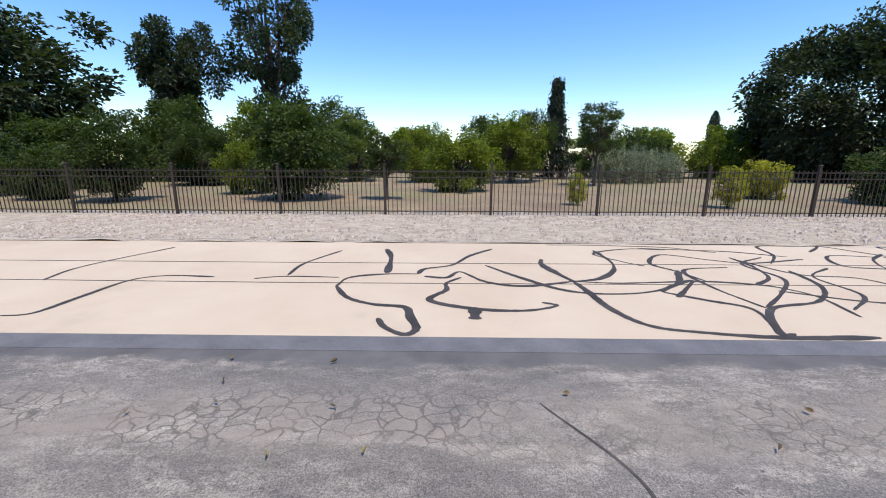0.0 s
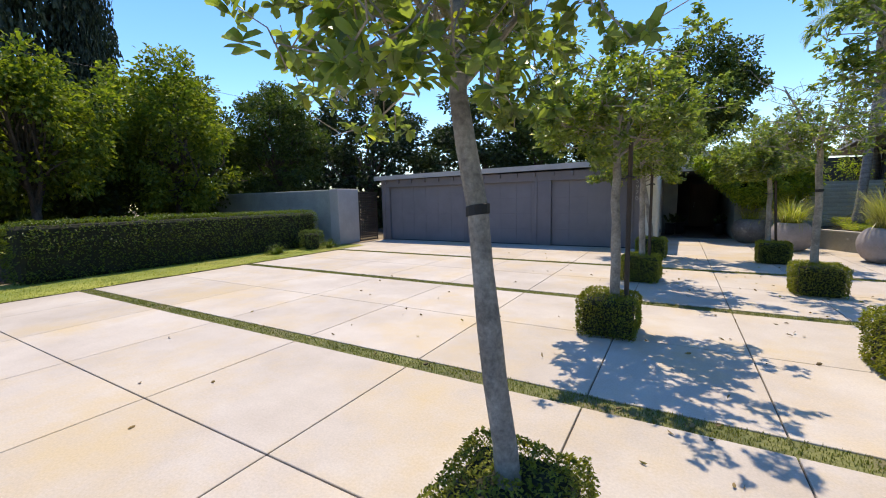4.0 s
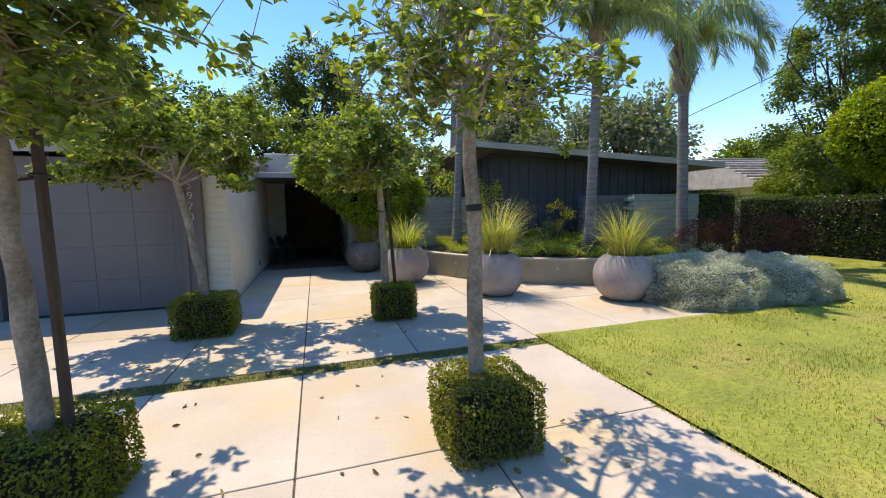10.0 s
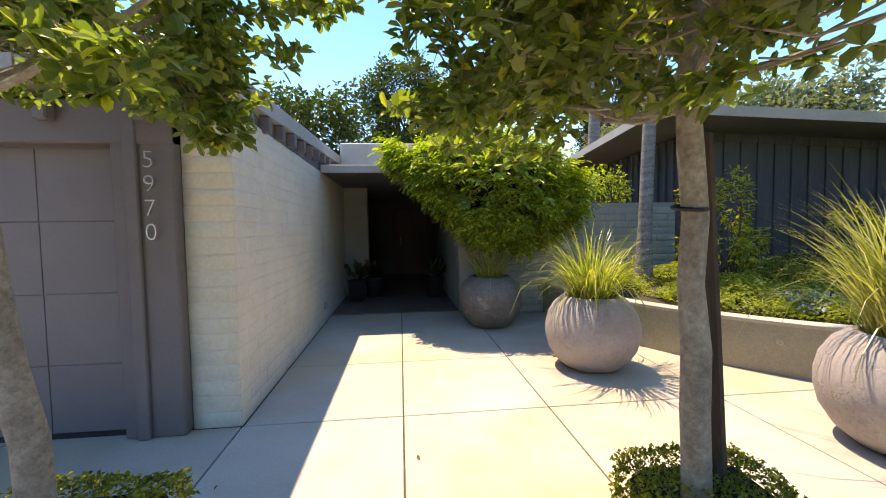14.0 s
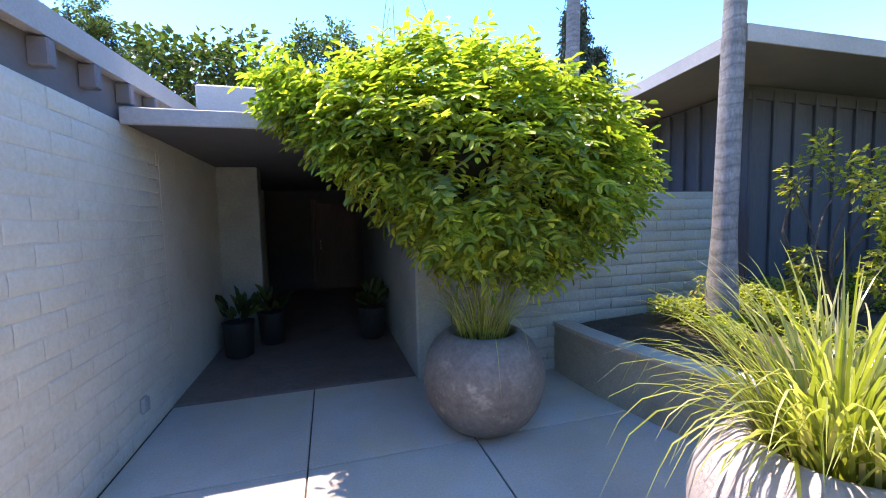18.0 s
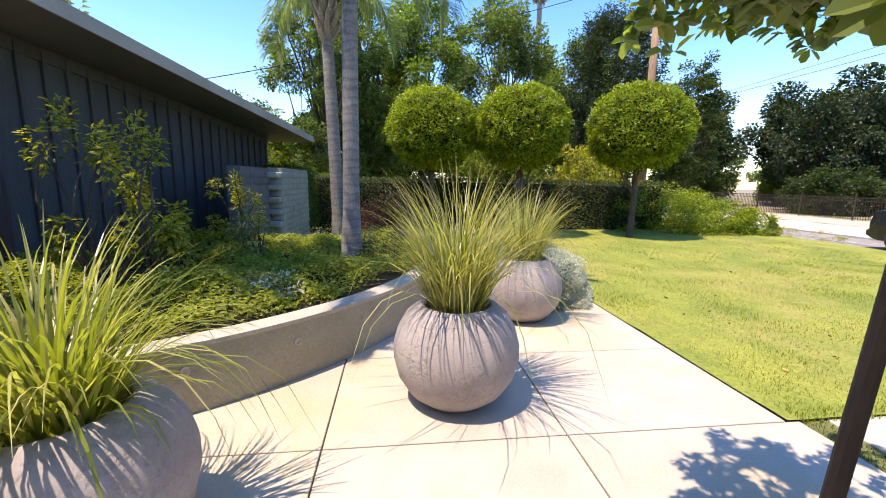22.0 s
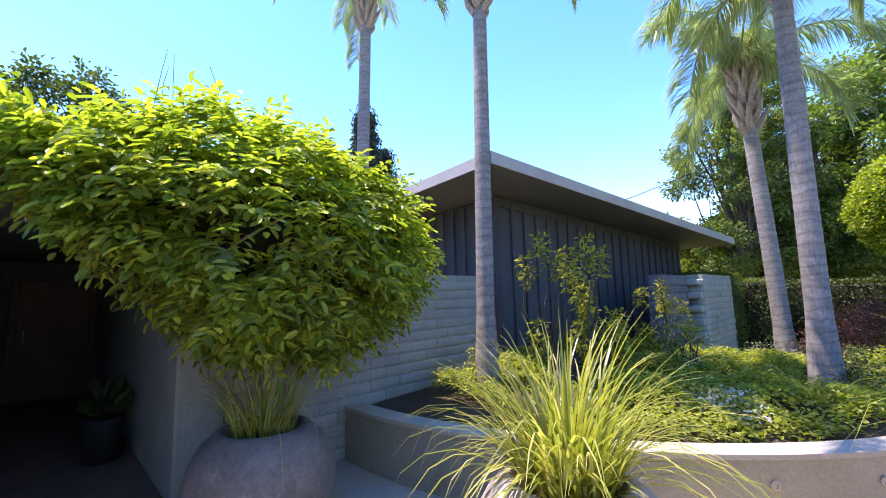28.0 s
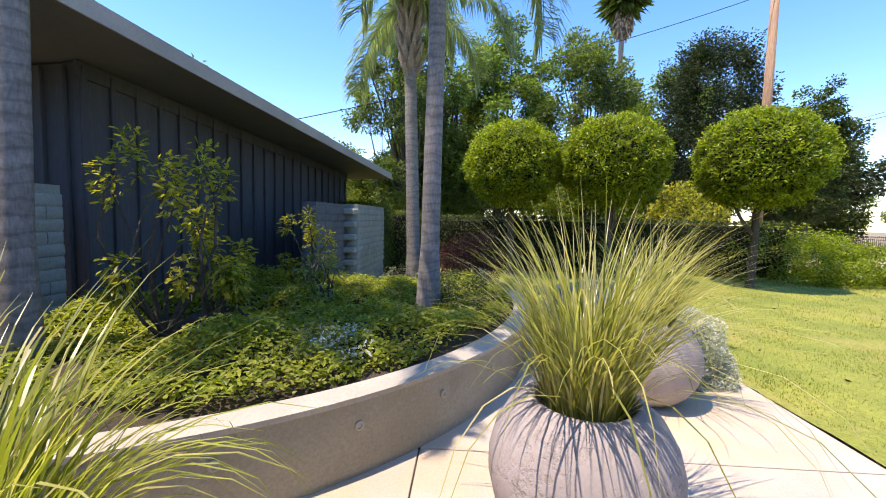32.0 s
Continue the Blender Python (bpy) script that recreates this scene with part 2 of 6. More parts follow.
# pillar stucco is set darker to carry the shade it stands in
M_STREET = surface("stucco with shade in its colour", (0.050, 0.050, 0.052), (0.075, 0.074, 0.075), 1.5, 40, 0.25, rough=0.9, bump=0.3)
M_MORTAR = surface("painted mortar", (0.58, 0.555, 0.465), (0.655, 0.63, 0.53), 3, 60, 0.2, rough=0.95)
M_MORTAR_GREY = surface("grey mortar", (0.245, 0.255, 0.22), (0.30, 0.31, 0.265), 3, 60, 0.2, rough=0.95)
M_TAUPE = surface("taupe paint", (0.145, 0.132, 0.135), (0.175, 0.16, 0.163), 1.2, 50, 0.1, rough=0.7, bump=0.08, dist=0.003)
M_TAUPE_DOOR = surface("taupe door paint", (0.155, 0.142, 0.147), (0.19, 0.175, 0.179), 0.9, 60, 0.08, rough=0.6, bump=0.05, dist=0.003)
M_SIDING = surface("dark blue grey siding", (0.056, 0.057, 0.060), (0.076, 0.077, 0.080), 1.4, 40, 0.25, rough=0.75, bump=0.25, dist=0.004, stretch=(1, 1, 0.15), spread=0.12)
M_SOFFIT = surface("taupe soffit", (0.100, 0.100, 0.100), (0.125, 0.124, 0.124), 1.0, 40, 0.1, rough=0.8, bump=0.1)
M_FASCIA = surface("pale grey fascia", (0.33, 0.315, 0.29), (0.40, 0.38, 0.35), 1.4, 50, 0.15, rough=0.7, bump=0.15)
M_ROOFTOP = surface("gravel roof", (0.30, 0.28, 0.25), (0.42, 0.40, 0.36), 4, 60, 0.4, rough=0.95)
M_BED_WALL = surface("rendered bed wall", (0.268, 0.24, 0.175), (0.335, 0.302, 0.225), 1.1, 45, 0.25, (0.18, 0.155, 0.11), 1.4, 0.56, 0.8, 0.85, 0.35, 0.006)
M_BED_CAP = surface("pale bed wall top", (0.37, 0.33, 0.265), (0.46, 0.41, 0.335), 1.5, 45, 0.2, rough=0.85, bump=0.3, dist=0.006)


def pot_material():
    """Cast stone: a smooth matt skin, pitted in patches, with faint blotches."""
    m, nt, b = nodes_of("mauve stone pot")
    col = tint(nt, fuzz(nt, 2.2, 5, 0.65), (0.30, 0.257, 0.245), (0.375, 0.327, 0.312))
    col = blend(nt, tint(nt, fuzz(nt, 3.2, 6, 0.7), (0, 0, 0), (0.8, 0.8, 0.8), 0.54, 0.70), col, (0.275, 0.235, 0.215))
    col = blend(nt, 0.14, col, tint(nt, fuzz(nt, 70, 3, 0.7), (0.2, 0.2, 0.2), (0.95, 0.95, 0.95), 0.3, 0.75), "OVERLAY")
    pits = tint(nt, fuzz(nt, 26, 4, 0.6), (0, 0, 0), (1, 1, 1), 0.38, 0.52)
    where = tint(nt, fuzz(nt, 3.6, 5, 0.65), (1, 1, 1), (0, 0, 0), 0.44, 0.60)
    relief = blend(nt, where, pits, (1, 1, 1))
    col = blend(nt, 1.0, col, tint(nt, relief, (0.86, 0.85, 0.84), (1, 1, 1), 0, 1), "MULTIPLY")
    nt.links.new(col, b.inputs["Base Color"])
    b.inputs["Roughness"].default_value = 0.9
    bumped(nt, b, relief, 0.55, 0.009)
    return m


M_POT = pot_material()
M_POT_BROWN = surface("brown stone pot", (0.115, 0.098, 0.082), (0.185, 0.162, 0.137), 4, 30, 0.35, (0.30, 0.26, 0.21), 3.5, 0.60, 0.72, 0.6, 0.4, 0.006)
M_BARK = surface("grey brown bark", (0.235, 0.20, 0.158), (0.37, 0.325, 0.262), 6, 40, 0.5, (0.15, 0.13, 0.10), 4, 0.5, 0.7, 0.9, 0.6, 0.008)
M_BARK_DARK = surface("dark bark", (0.055, 0.042, 0.032), (0.10, 0.08, 0.06), 4, 25, 0.5, rough=0.95, bump=0.8, dist=0.02)


def palm_trunk_material():
    """Grey palm bark with darker leaf-scar rings."""
    m, nt, b = nodes_of("palm trunk")
    col = tint(nt, fuzz(nt, 3.0, 5, 0.7, (1, 1, 3)), (0.150, 0.138, 0.124), (0.250, 0.232, 0.212))
    g = nt.nodes.new("ShaderNodeNewGeometry")
    wv = nt.nodes.new("ShaderNodeTexWave")
    wv.wave_type, wv.bands_direction = "BANDS", "Z"
    wv.inputs["Scale"].default_value, wv.inputs["Distortion"].default_value = 2.7, 4.5
    wv.inputs["Detail"].default_value, wv.inputs["Detail Scale"].default_value = 3.0, 2.0
    nt.links.new(g.outputs["Position"], wv.inputs["Vector"])
    col = blend(nt, tint(nt, wv.outputs["Fac"], (0.5, 0.5, 0.5), (0, 0, 0), 0.02, 0.22), col, (0.10, 0.09, 0.08))
    grain = fuzz(nt, 45, 3, 0.7, (1, 1, 0.3))
    col = blend(nt, 0.4, col, tint(nt, grain, (0.2, 0.2, 0.2), (0.95, 0.95, 0.95), 0.3, 0.75), "OVERLAY")
    nt.links.new(col, b.inputs["Base Color"])
    b.inputs["Roughness"].default_value = 0.92
    bumped(nt, b, blend(nt, 0.6, wv.outputs["Fac"], grain), 0.35, 0.006)
    return m


M_PALM = palm_trunk_material()
M_BOOT = surface("palm boots", (0.23, 0.18, 0.13), (0.36, 0.29, 0.21), 5, 30, 0.5, rough=0.95, bump=0.8, dist=0.012)
M_STAKE = surface("dark wood stake", (0.050, 0.036, 0.026), (0.085, 0.062, 0.045), 4, 40, 0.4, rough=0.9, bump=0.4, stretch=(1, 1, 0.2))
M_TIE = surface("black rubber tie", (0.012, 0.012, 0.012), (0.02, 0.02, 0.02), 6, 40, 0.1, rough=0.6)
M_IRON = surface("rusty black iron", (0.030, 0.022, 0.017), (0.055, 0.038, 0.028), 8, 50, 0.3, rough=0.65)
M_POLE = surface("weathered pole wood", (0.30, 0.165, 0.085), (0.42, 0.26, 0.15), 3, 40, 0.5, rough=0.9, bump=0.4, stretch=(1, 1, 0.1))
M_CABLE = surface("black cable", (0.012, 0.012, 0.013), (0.02, 0.02, 0.02), 5, 20, 0.1, rough=0.6)
M_STEEL = surface("brushed steel numerals", (0.55, 0.53, 0.50), (0.66, 0.64, 0.60), 9, 90, 0.1, rough=0.35, metal=1.0)
M_PORCH = surface("brown porch tile", (0.15, 0.105, 0.085), (0.21, 0.155, 0.125), 2, 40, 0.3, rough=0.6, bump=0.2)
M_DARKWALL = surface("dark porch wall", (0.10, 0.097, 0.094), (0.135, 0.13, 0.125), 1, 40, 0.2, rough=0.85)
M_DOOR = surface("brown door wood", (0.09, 0.05, 0.032), (0.14, 0.085, 0.055), 3, 30, 0.3, rough=0.5, stretch=(1, 1, 0.15))
M_CARPAINT = surface("dark car paint", (0.012, 0.013, 0.016), (0.018, 0.019, 0.022), 2, 60, 0.05, rough=0.25, bump=0.0)
M_TYRE = surface("tyre rubber", (0.02, 0.02, 0.02), (0.032, 0.031, 0.03), 6, 60, 0.3, rough=0.9)
M_WHITE = surface("white paint", (0.66, 0.64, 0.60), (0.76, 0.74, 0.70), 1, 30, 0.1, rough=0.7)
M_ROOFTILE = surface("pale roof tile", (0.36, 0.31, 0.28), (0.52, 0.47, 0.43), 2.5, 30, 0.3, rough=0.85, bump=0.3)
M_HOUSEFAR = surface("far house stucco", (0.42, 0.38, 0.31), (0.50, 0.46, 0.38), 1, 20, 0.1, rough=0.9)
M_LAMP = surface("milky lamp glass", (0.7, 0.7, 0.68), (0.8, 0.8, 0.78), 3, 20, 0.05, rough=0.4)
M_GLASSDARK = surface("dark far window", (0.02, 0.025, 0.03), (0.04, 0.045, 0.05), 1, 10, 0.1, rough=0.15)

L_TREE = foliage("standard tree leaf", (0.115, 0.168, 0.048), (0.31, 0.37, 0.105), (0.56, 0.53, 0.07), 0.92, 0.48, 0.36, 0.10, 0.6)
L_BOX = foliage("box hedge leaf", (0.115, 0.142, 0.020), (0.345, 0.34, 0.055), (0.52, 0.48, 0.09), 0.85, 0.45, 0.4, 0.15)
L_VINE = foliage("wisteria leaf", (0.13, 0.205, 0.026), (0.38, 0.44, 0.060), (0.68, 0.64, 0.11), 0.83, 0.55, 0.38, 0.0, 0.55)
L_GRASS = foliage("ornamental grass blade", (0.185, 0.22, 0.036), (0.44, 0.445, 0.11), (0.62, 0.54, 0.28), 0.80, 0.45, 0.32, 0.08, 0.5)
L_STRAW = foliage("straw-tinged grass blade", (0.21, 0.22, 0.060), (0.44, 0.425, 0.15), (0.64, 0.55, 0.33), 0.70, 0.45, 0.32, 0.06, 0.5)
L_LAWN = foliage("lawn blade", (0.155, 0.205, 0.022), (0.32, 0.335, 0.044), (0.42, 0.37, 0.10), 0.92, 0.4, 0.5)
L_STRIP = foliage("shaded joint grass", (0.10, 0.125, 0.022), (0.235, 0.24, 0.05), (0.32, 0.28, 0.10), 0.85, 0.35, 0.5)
L_COVER = foliage("ground cover leaf", (0.17, 0.22, 0.035), (0.44, 0.46, 0.085), (0.46, 0.42, 0.09), 0.88, 0.5, 0.45)
L_SILVER = foliage("silver bush leaf", (0.45, 0.465, 0.41), (0.67, 0.68, 0.61), (0.74, 0.745, 0.69), 0.9, 0.22, 0.6)
L_PURPLE = foliage("purple shrub leaf", (0.06, 0.018, 0.020), (0.16, 0.055, 0.050), None, 0.9, 0.4, 0.5)
L_TOPIARY = foliage("topiary leaf", (0.080, 0.135, 0.010), (0.40, 0.47, 0.036), (0.56, 0.58, 0.06), 0.88, 0.48, 0.33, 0.08, 0.5)
# ivy green is darkened: shade on the hedge's near side is in this colour
L_IVY = foliage("ivy hedge leaf", (0.035, 0.058, 0.016), (0.105, 0.138, 0.032), None, 0.9, 0.3, 0.45, 0.15)
L_HEDGE = foliage("left hedge leaf", (0.055, 0.092, 0.012), (0.150, 0.195, 0.026), None, 0.9, 0.38, 0.45)
L_BROAD = foliage("broad tree leaf", (0.036, 0.066, 0.016), (0.120, 0.165, 0.040), None, 0.9, 0.38, 0.5, 0.25)
L_LIGHT = foliage("light tree leaf", (0.085, 0.135, 0.020), (0.28, 0.325, 0.05), (0.44, 0.43, 0.09), 0.92, 0.5, 0.5, 0.15)
L_AIRY = foliage("airy tree leaf", (0.085, 0.125, 0.035), (0.23, 0.29, 0.085), None, 0.9, 0.48, 0.5, 0.15)
L_BRIGHT = foliage("glossy garden tree leaf", (0.075, 0.13, 0.028), (0.24, 0.33, 0.075), (0.42, 0.50, 0.16), 0.9, 0.45, 0.4, 0.15, 0.5)
L_DARK = foliage("dark tree leaf", (0.024, 0.040, 0.016), (0.075, 0.105, 0.042), None, 0.9, 0.28, 0.5, 0.3)
L_CONIFER = foliage("conifer needle", (0.022, 0.038, 0.020), (0.060, 0.085, 0.042), None, 0.9, 0.15, 0.6, 0.3)
L_OLIVE = foliage("olive leaf", (0.17, 0.20, 0.14), (0.33, 0.36, 0.26), None, 0.9, 0.3, 0.5, 0.2)
L_PALM = foliage("palm frond", (0.19, 0.25, 0.145), (0.41, 0.47, 0.31), (0.50, 0.48, 0.26), 0.93, 0.45, 0.34, 0.0, 0.6)
L_CITRUS = foliage("yellow green shrub leaf", (0.13, 0.16, 0.03), (0.44, 0.42, 0.075), (0.68, 0.54, 0.08), 0.70, 0.55, 0.4)
L_BLUE = foliage("blue fescue blade", (0.20, 0.24, 0.22), (0.36, 0.40, 0.37), None, 0.9, 0.25, 0.5)
L_SILVER_CORE = surface("grey twigs", (0.13, 0.14, 0.115), (0.20, 0.21, 0.175), 8, 40, 0.3, rough=1.0)
# near-black solid cores paint in the shade inside hedges, ball crowns and wisteria
L_CORE = surface("painted inner foliage shade", (0.012, 0.014, 0.006), (0.025, 0.026, 0.012), 8, 40, 0.3, rough=1.0)

# ---- builders ----
RNG = np.random.default_rng(7)


def mesh_of(name, verts, faces, mat=None, smooth=False):
    me = bpy.data.meshes.new(name)
    me.from_pydata([tuple(v) for v in verts] if not isinstance(verts, np.ndarray) else verts.tolist(), [], faces if isinstance(faces, list) else faces.tolist())
    if mat:
        me.materials.append(mat)
    if smooth:
        me.shade_smooth()
    me.update()
    return me


def thing(name, label, category, at=(0, 0, 0), group="", turn=0.0):
    ob = new(name)
    ob.location, ob.rotation_euler = at, (0, 0, turn)
    ob.empty_display_size = 0.2
    return tagged(ob, label, category, group)


def put(name, me, parent=None, at=(0, 0, 0), label=""):
    ob = new(name, me)
    ob.location = at
    if parent is not None:
        ob.parent = parent
    return tagged(ob, label)


def setting(name, me, label="", at=(0, 0, 0)):
    ob = new(name, me)
    ob.location = at
    return tagged(ob, label, kind="structure")


def part(name, bm, mat, parent, label="", smooth=False):
    me = bpy.data.meshes.new(name)
    bm.to_mesh(me)
    bm.free()
    me.materials.append(mat)
    if smooth:
        me.shade_smooth()
    return put(name, me, parent, label=label)


def box_geo(lo, hi, ch=0.0):
    """A box with its edges cut by ch: vertices and faces."""
    (x0, y0, z0), (x1, y1, z1) = lo, hi
    if ch <= 0:
        v = [(x, y, z) for z in (z0, z1) for y in (y0, y1) for x in (x0, x1)]
        return v, [(0, 2, 3, 1), (4, 5, 7, 6), (0, 1, 5, 4), (2, 6, 7, 3), (0, 4, 6, 2), (1, 3, 7, 5)]
    v, f = [], []
    for z, s in ((z0, ch), (z0 + ch, 0), (z1 - ch, 0), (z1, ch)):
        c = ch if s == 0 else ch + s * 0.6
        for x, y in ((x0 + c, y0 + s), (x1 - c, y0 + s), (x1 - s, y0 + c), (x1 - s, y1 - c), (x1 - c, y1 - s), (x0 + c, y1 - s), (x0 + s, y1 - c), (x0 + s, y0 + c)):
            v.append((x, y, z))
    for k in range(3):
        for i in range(8):
            f.append((8 * k + i, 8 * k + (i + 1) % 8, 8 * k + 8 + (i + 1) % 8, 8 * k + 8 + i))
    f.append(tuple(range(7, -1, -1)))
    f.append(tuple(range(24, 32)))
    return v, f


def box_mesh(name, lo, hi, mat, ch=0.0):
    return mesh_of(name, *box_geo(lo, hi, ch), mat)


def joined(name, geos, mat, smooth=False):
    v, f, n = [], [], 0
    for gv, gf in geos:
        v += [tuple(p) for p in gv]
        f += [tuple(int(i) + n for i in q) for q in gf]
        n = len(v)
    return mesh_of(name, v, f, mat, smooth)


def tube(points, radii, sides=8, cap=True):
    """A tapered tube along points."""
    pts = np.asarray(points, float)
    rad = np.broadcast_to(np.asarray(radii, float), (len(pts),))
    tan = np.gradient(pts, axis=0)
    tan /= np.linalg.norm(tan, axis=1)[:, None] + 1e-9
    ref = np.array((0.31, 0.95, 0.0)) if abs(tan[0][2]) > 0.5 else np.array((0, 0, 1.0))
    a = np.cross(tan, ref)
    a /= np.linalg.norm(a, axis=1)[:, None] + 1e-9
    b = np.cross(tan, a)
    ang = np.linspace(0, 2 * np.pi, sides, endpoint=False)
    ring = a[:, None] * np.cos(ang)[None, :, None] + b[:, None] * np.sin(ang)[None, :, None]
    v = (pts[:, None] + ring * rad[:, None, None]).reshape(-1, 3)
    f = [(k * sides + i, k * sides + (i + 1) % sides, (k + 1) * sides + (i + 1) % sides, (k + 1) * sides + i) for k in range(len(pts) - 1) for i in range(sides)]
    if cap:
        f += [tuple(range(sides - 1, -1, -1)), tuple(range((len(pts) - 1) * sides, len(pts) * sides))]
    return v, f


def lathe(profile, sides=32):
    """A turned body from (radius, height) pairs."""
    v, f = [], []
    for r, z in profile:
        v += [(r * math.cos(2 * math.pi * i / sides), r * math.sin(2 * math.pi * i / sides), z) for i in range(sides)]
    for k in range(len(profile) - 1):
        f += [(k * sides + i, k * sides + (i + 1) % sides, (k + 1) * sides + (i + 1) % sides, (k + 1) * sides + i) for i in range(sides)]
    f += [tuple(range(sides - 1, -1, -1)), tuple(range((len(profile) - 1) * sides, len(profile) * sides))]
    return v, f


def unit(n, rng):
    d = rng.normal(size=(n, 3))
    return d / (np.linalg.norm(d, axis=1)[:, None] + 1e-9)


def leaf_mesh(name, pos, way, length, width, mat, rng, shape=1, bend=0.25, face=None):
    """Many leaves in one mesh. shape 0: four corners, 1: a fuller leaf folded on its rib."""
    n = len(pos)
    way = way / (np.linalg.norm(way, axis=1)[:, None] + 1e-9)
    if face is None:
        toward = unit(n, rng)
    else:
        toward = face + unit(n, rng) * 0.7
        toward /= np.linalg.norm(toward, axis=1)[:, None] + 1e-9
        way = way - 0.7 * (way * toward).sum(1)[:, None] * toward
        way /= np.linalg.norm(way, axis=1)[:, None] + 1e-9
    side = np.cross(way, toward)
    side /= np.linalg.norm(side, axis=1)[:, None] + 1e-9
    up = np.cross(side, way)
    ln = (length * rng.uniform(0.65, 1.25, n))[:, None]
    wd = (width * rng.uniform(0.7, 1.25, n))[:, None]
    if shape == 0:
        rows = [pos, pos + way * ln * 0.5 + side * wd * 0.5 + up * wd * 0.25, pos + way * ln - up * ln * bend * 0.4, pos + way * ln * 0.5 - side * wd * 0.5 + up * wd * 0.25]
        v = np.stack(rows, 1).reshape(-1, 3)
        base = np.arange(n)[:, None] * 4
        faces = (base + np.array([[0, 1, 2, 3]])).reshape(-1, 4)
    else:
        rows = [pos, pos + way * ln * 0.4 + side * wd * 0.42 + up * wd * 0.16, pos + way * ln * 0.8 + side * wd * 0.40 + up * (wd * 0.16 - ln * bend * 0.3),
                pos + way * ln - up * ln * bend * 0.5, pos + way * ln * 0.8 - side * wd * 0.40 + up * (wd * 0.16 - ln * bend * 0.3), pos + way * ln * 0.4 - side * wd * 0.42 + up * wd * 0.16]
        v = np.stack(rows, 1).reshape(-1, 3)
        base = np.arange(n)[:, None] * 6
        faces = np.concatenate([base + np.array([[0, 1, 2, 3]]), base + np.array([[0, 3, 4, 5]])], 1).reshape(-1, 4)
    return mesh_of(name, v, faces, mat)


def blades(name, base, heading, lean, length, width, mat, rng, segs=5, droop=1.0):
    """Grass blades: arching strips."""
    n = len(base)
    out = np.stack([np.cos(heading), np.sin(heading), np.zeros(n)], 1)
    side = np.stack([-np.sin(heading), np.cos(heading), np.zeros(n)], 1)
    v = np.zeros((n, segs + 1, 2, 3))
    p = base.copy()
    step = (length / segs)[:, None]
    ang = lean.copy()
    for k in range(segs + 1):
        w = (width * (1 - (k / segs) ** 1.6) + 0.0006)[:, None]
        v[:, k, 0], v[:, k, 1] = p - side * w * 0.5, p + side * w * 0.5
        p = p + step * (out * np.sin(ang)[:, None] + np.array([0, 0, 1.0]) * np.cos(ang)[:, None])
        ang = ang + droop * lean * (0.25 + 0.9 * k / segs)
        ang = np.minimum(ang, 2.7)
    idx = np.arange(n)[:, None] * (2 * (segs + 1))
    q = np.concatenate([idx + np.array([[2 * k, 2 * k + 1, 2 * k + 3, 2 * k + 2]]) for k in range(segs)], 1).reshape(-1, 4)
    return mesh_of(name, v.reshape(-1, 3), q, mat)


def clumped(rng, n, clumps, radius, centre, spread, floor=-1.0, shell=0.55):
    """Leaf places gathered in clumps through an uneven ellipsoid, and the way outwards."""
    c = unit(clumps, rng) * (rng.uniform(shell, 1.0, clumps) ** 0.6)[:, None] * rng.uniform(0.82, 1.08, clumps)[:, None]
    c[:, 2] = np.maximum(c[:, 2], floor + rng.uniform(0, 0.2, clumps))
    k = rng.integers(0, clumps, n)
    p = c[k] + np.clip(rng.normal(size=(n, 3)), -1.6, 1.6) * spread
    way = c[k] * 0.6 + (p - c[k]) / spread * 0.5 + rng.normal(size=(n, 3)) * 0.5
    return p * np.asarray(radius) + np.asarray(centre), way, c * np.asarray(radius) + np.asarray(centre)


def branch_geo(start, end, r0, r1, rng, sag=0.12, k=5, sides=6):
    t = np.linspace(0, 1, k)[:, None]
    s, e = np.asarray(start, float), np.asarray(end, float)
    mid = rng.normal(size=3) * np.linalg.norm(e - s) * sag
    pts = s * (1 - t) + e * t + np.sin(t * math.pi) * mid
    return tube(pts, np.linspace(r0, r1, k), sides)


# ---- ground ----
setting("ground", box_mesh("ground", (-220, -220, -0.5), (220, 220, -0.06), M_FIELD), "dry field soil with sparse straw grass")
setting("road", box_mesh("road", (-120, -5.45, -0.3), (110, -1.37, -0.012), M_ROAD), "pale pinkish worn road surface with tar-sealed cracks")
setting("pavement", box_mesh("pavement", (-120, -1.1, -0.3), (110, 2.0, -0.018), M_ASPHALT), "weathered grey asphalt apron with crumbling cracks")
setting("asphalt_edge_band", box_mesh("asphalt_edge_band", (-120, -1.37, -0.3), (110, -1.1, -0.014), M_ASPHALT_EDGE), "darker asphalt band along the road edge")


def wavy_sheet(name, x0, x1, y0, y1, nx, ny, z, amp, mat, label, seed=0.0, kind="structure"):
    xs, ys = np.linspace(x0, x1, nx), np.linspace(y0, y1, ny)
    v = [(x, y, z + amp * noise.noise((x * 1.3 + seed, y * 1.3, 0)) + 0.4 * amp * noise.noise((x * 5, y * 5, seed))) for y in ys for x in xs]
    f = [(j * nx + i, j * nx + i + 1, (j + 1) * nx + i + 1, (j + 1) * nx + i) for j in range(ny - 1) for i in range(nx - 1)]
    ob = new(name, mesh_of(name, v, f, mat, True))
    return tagged(ob, label, kind=kind)


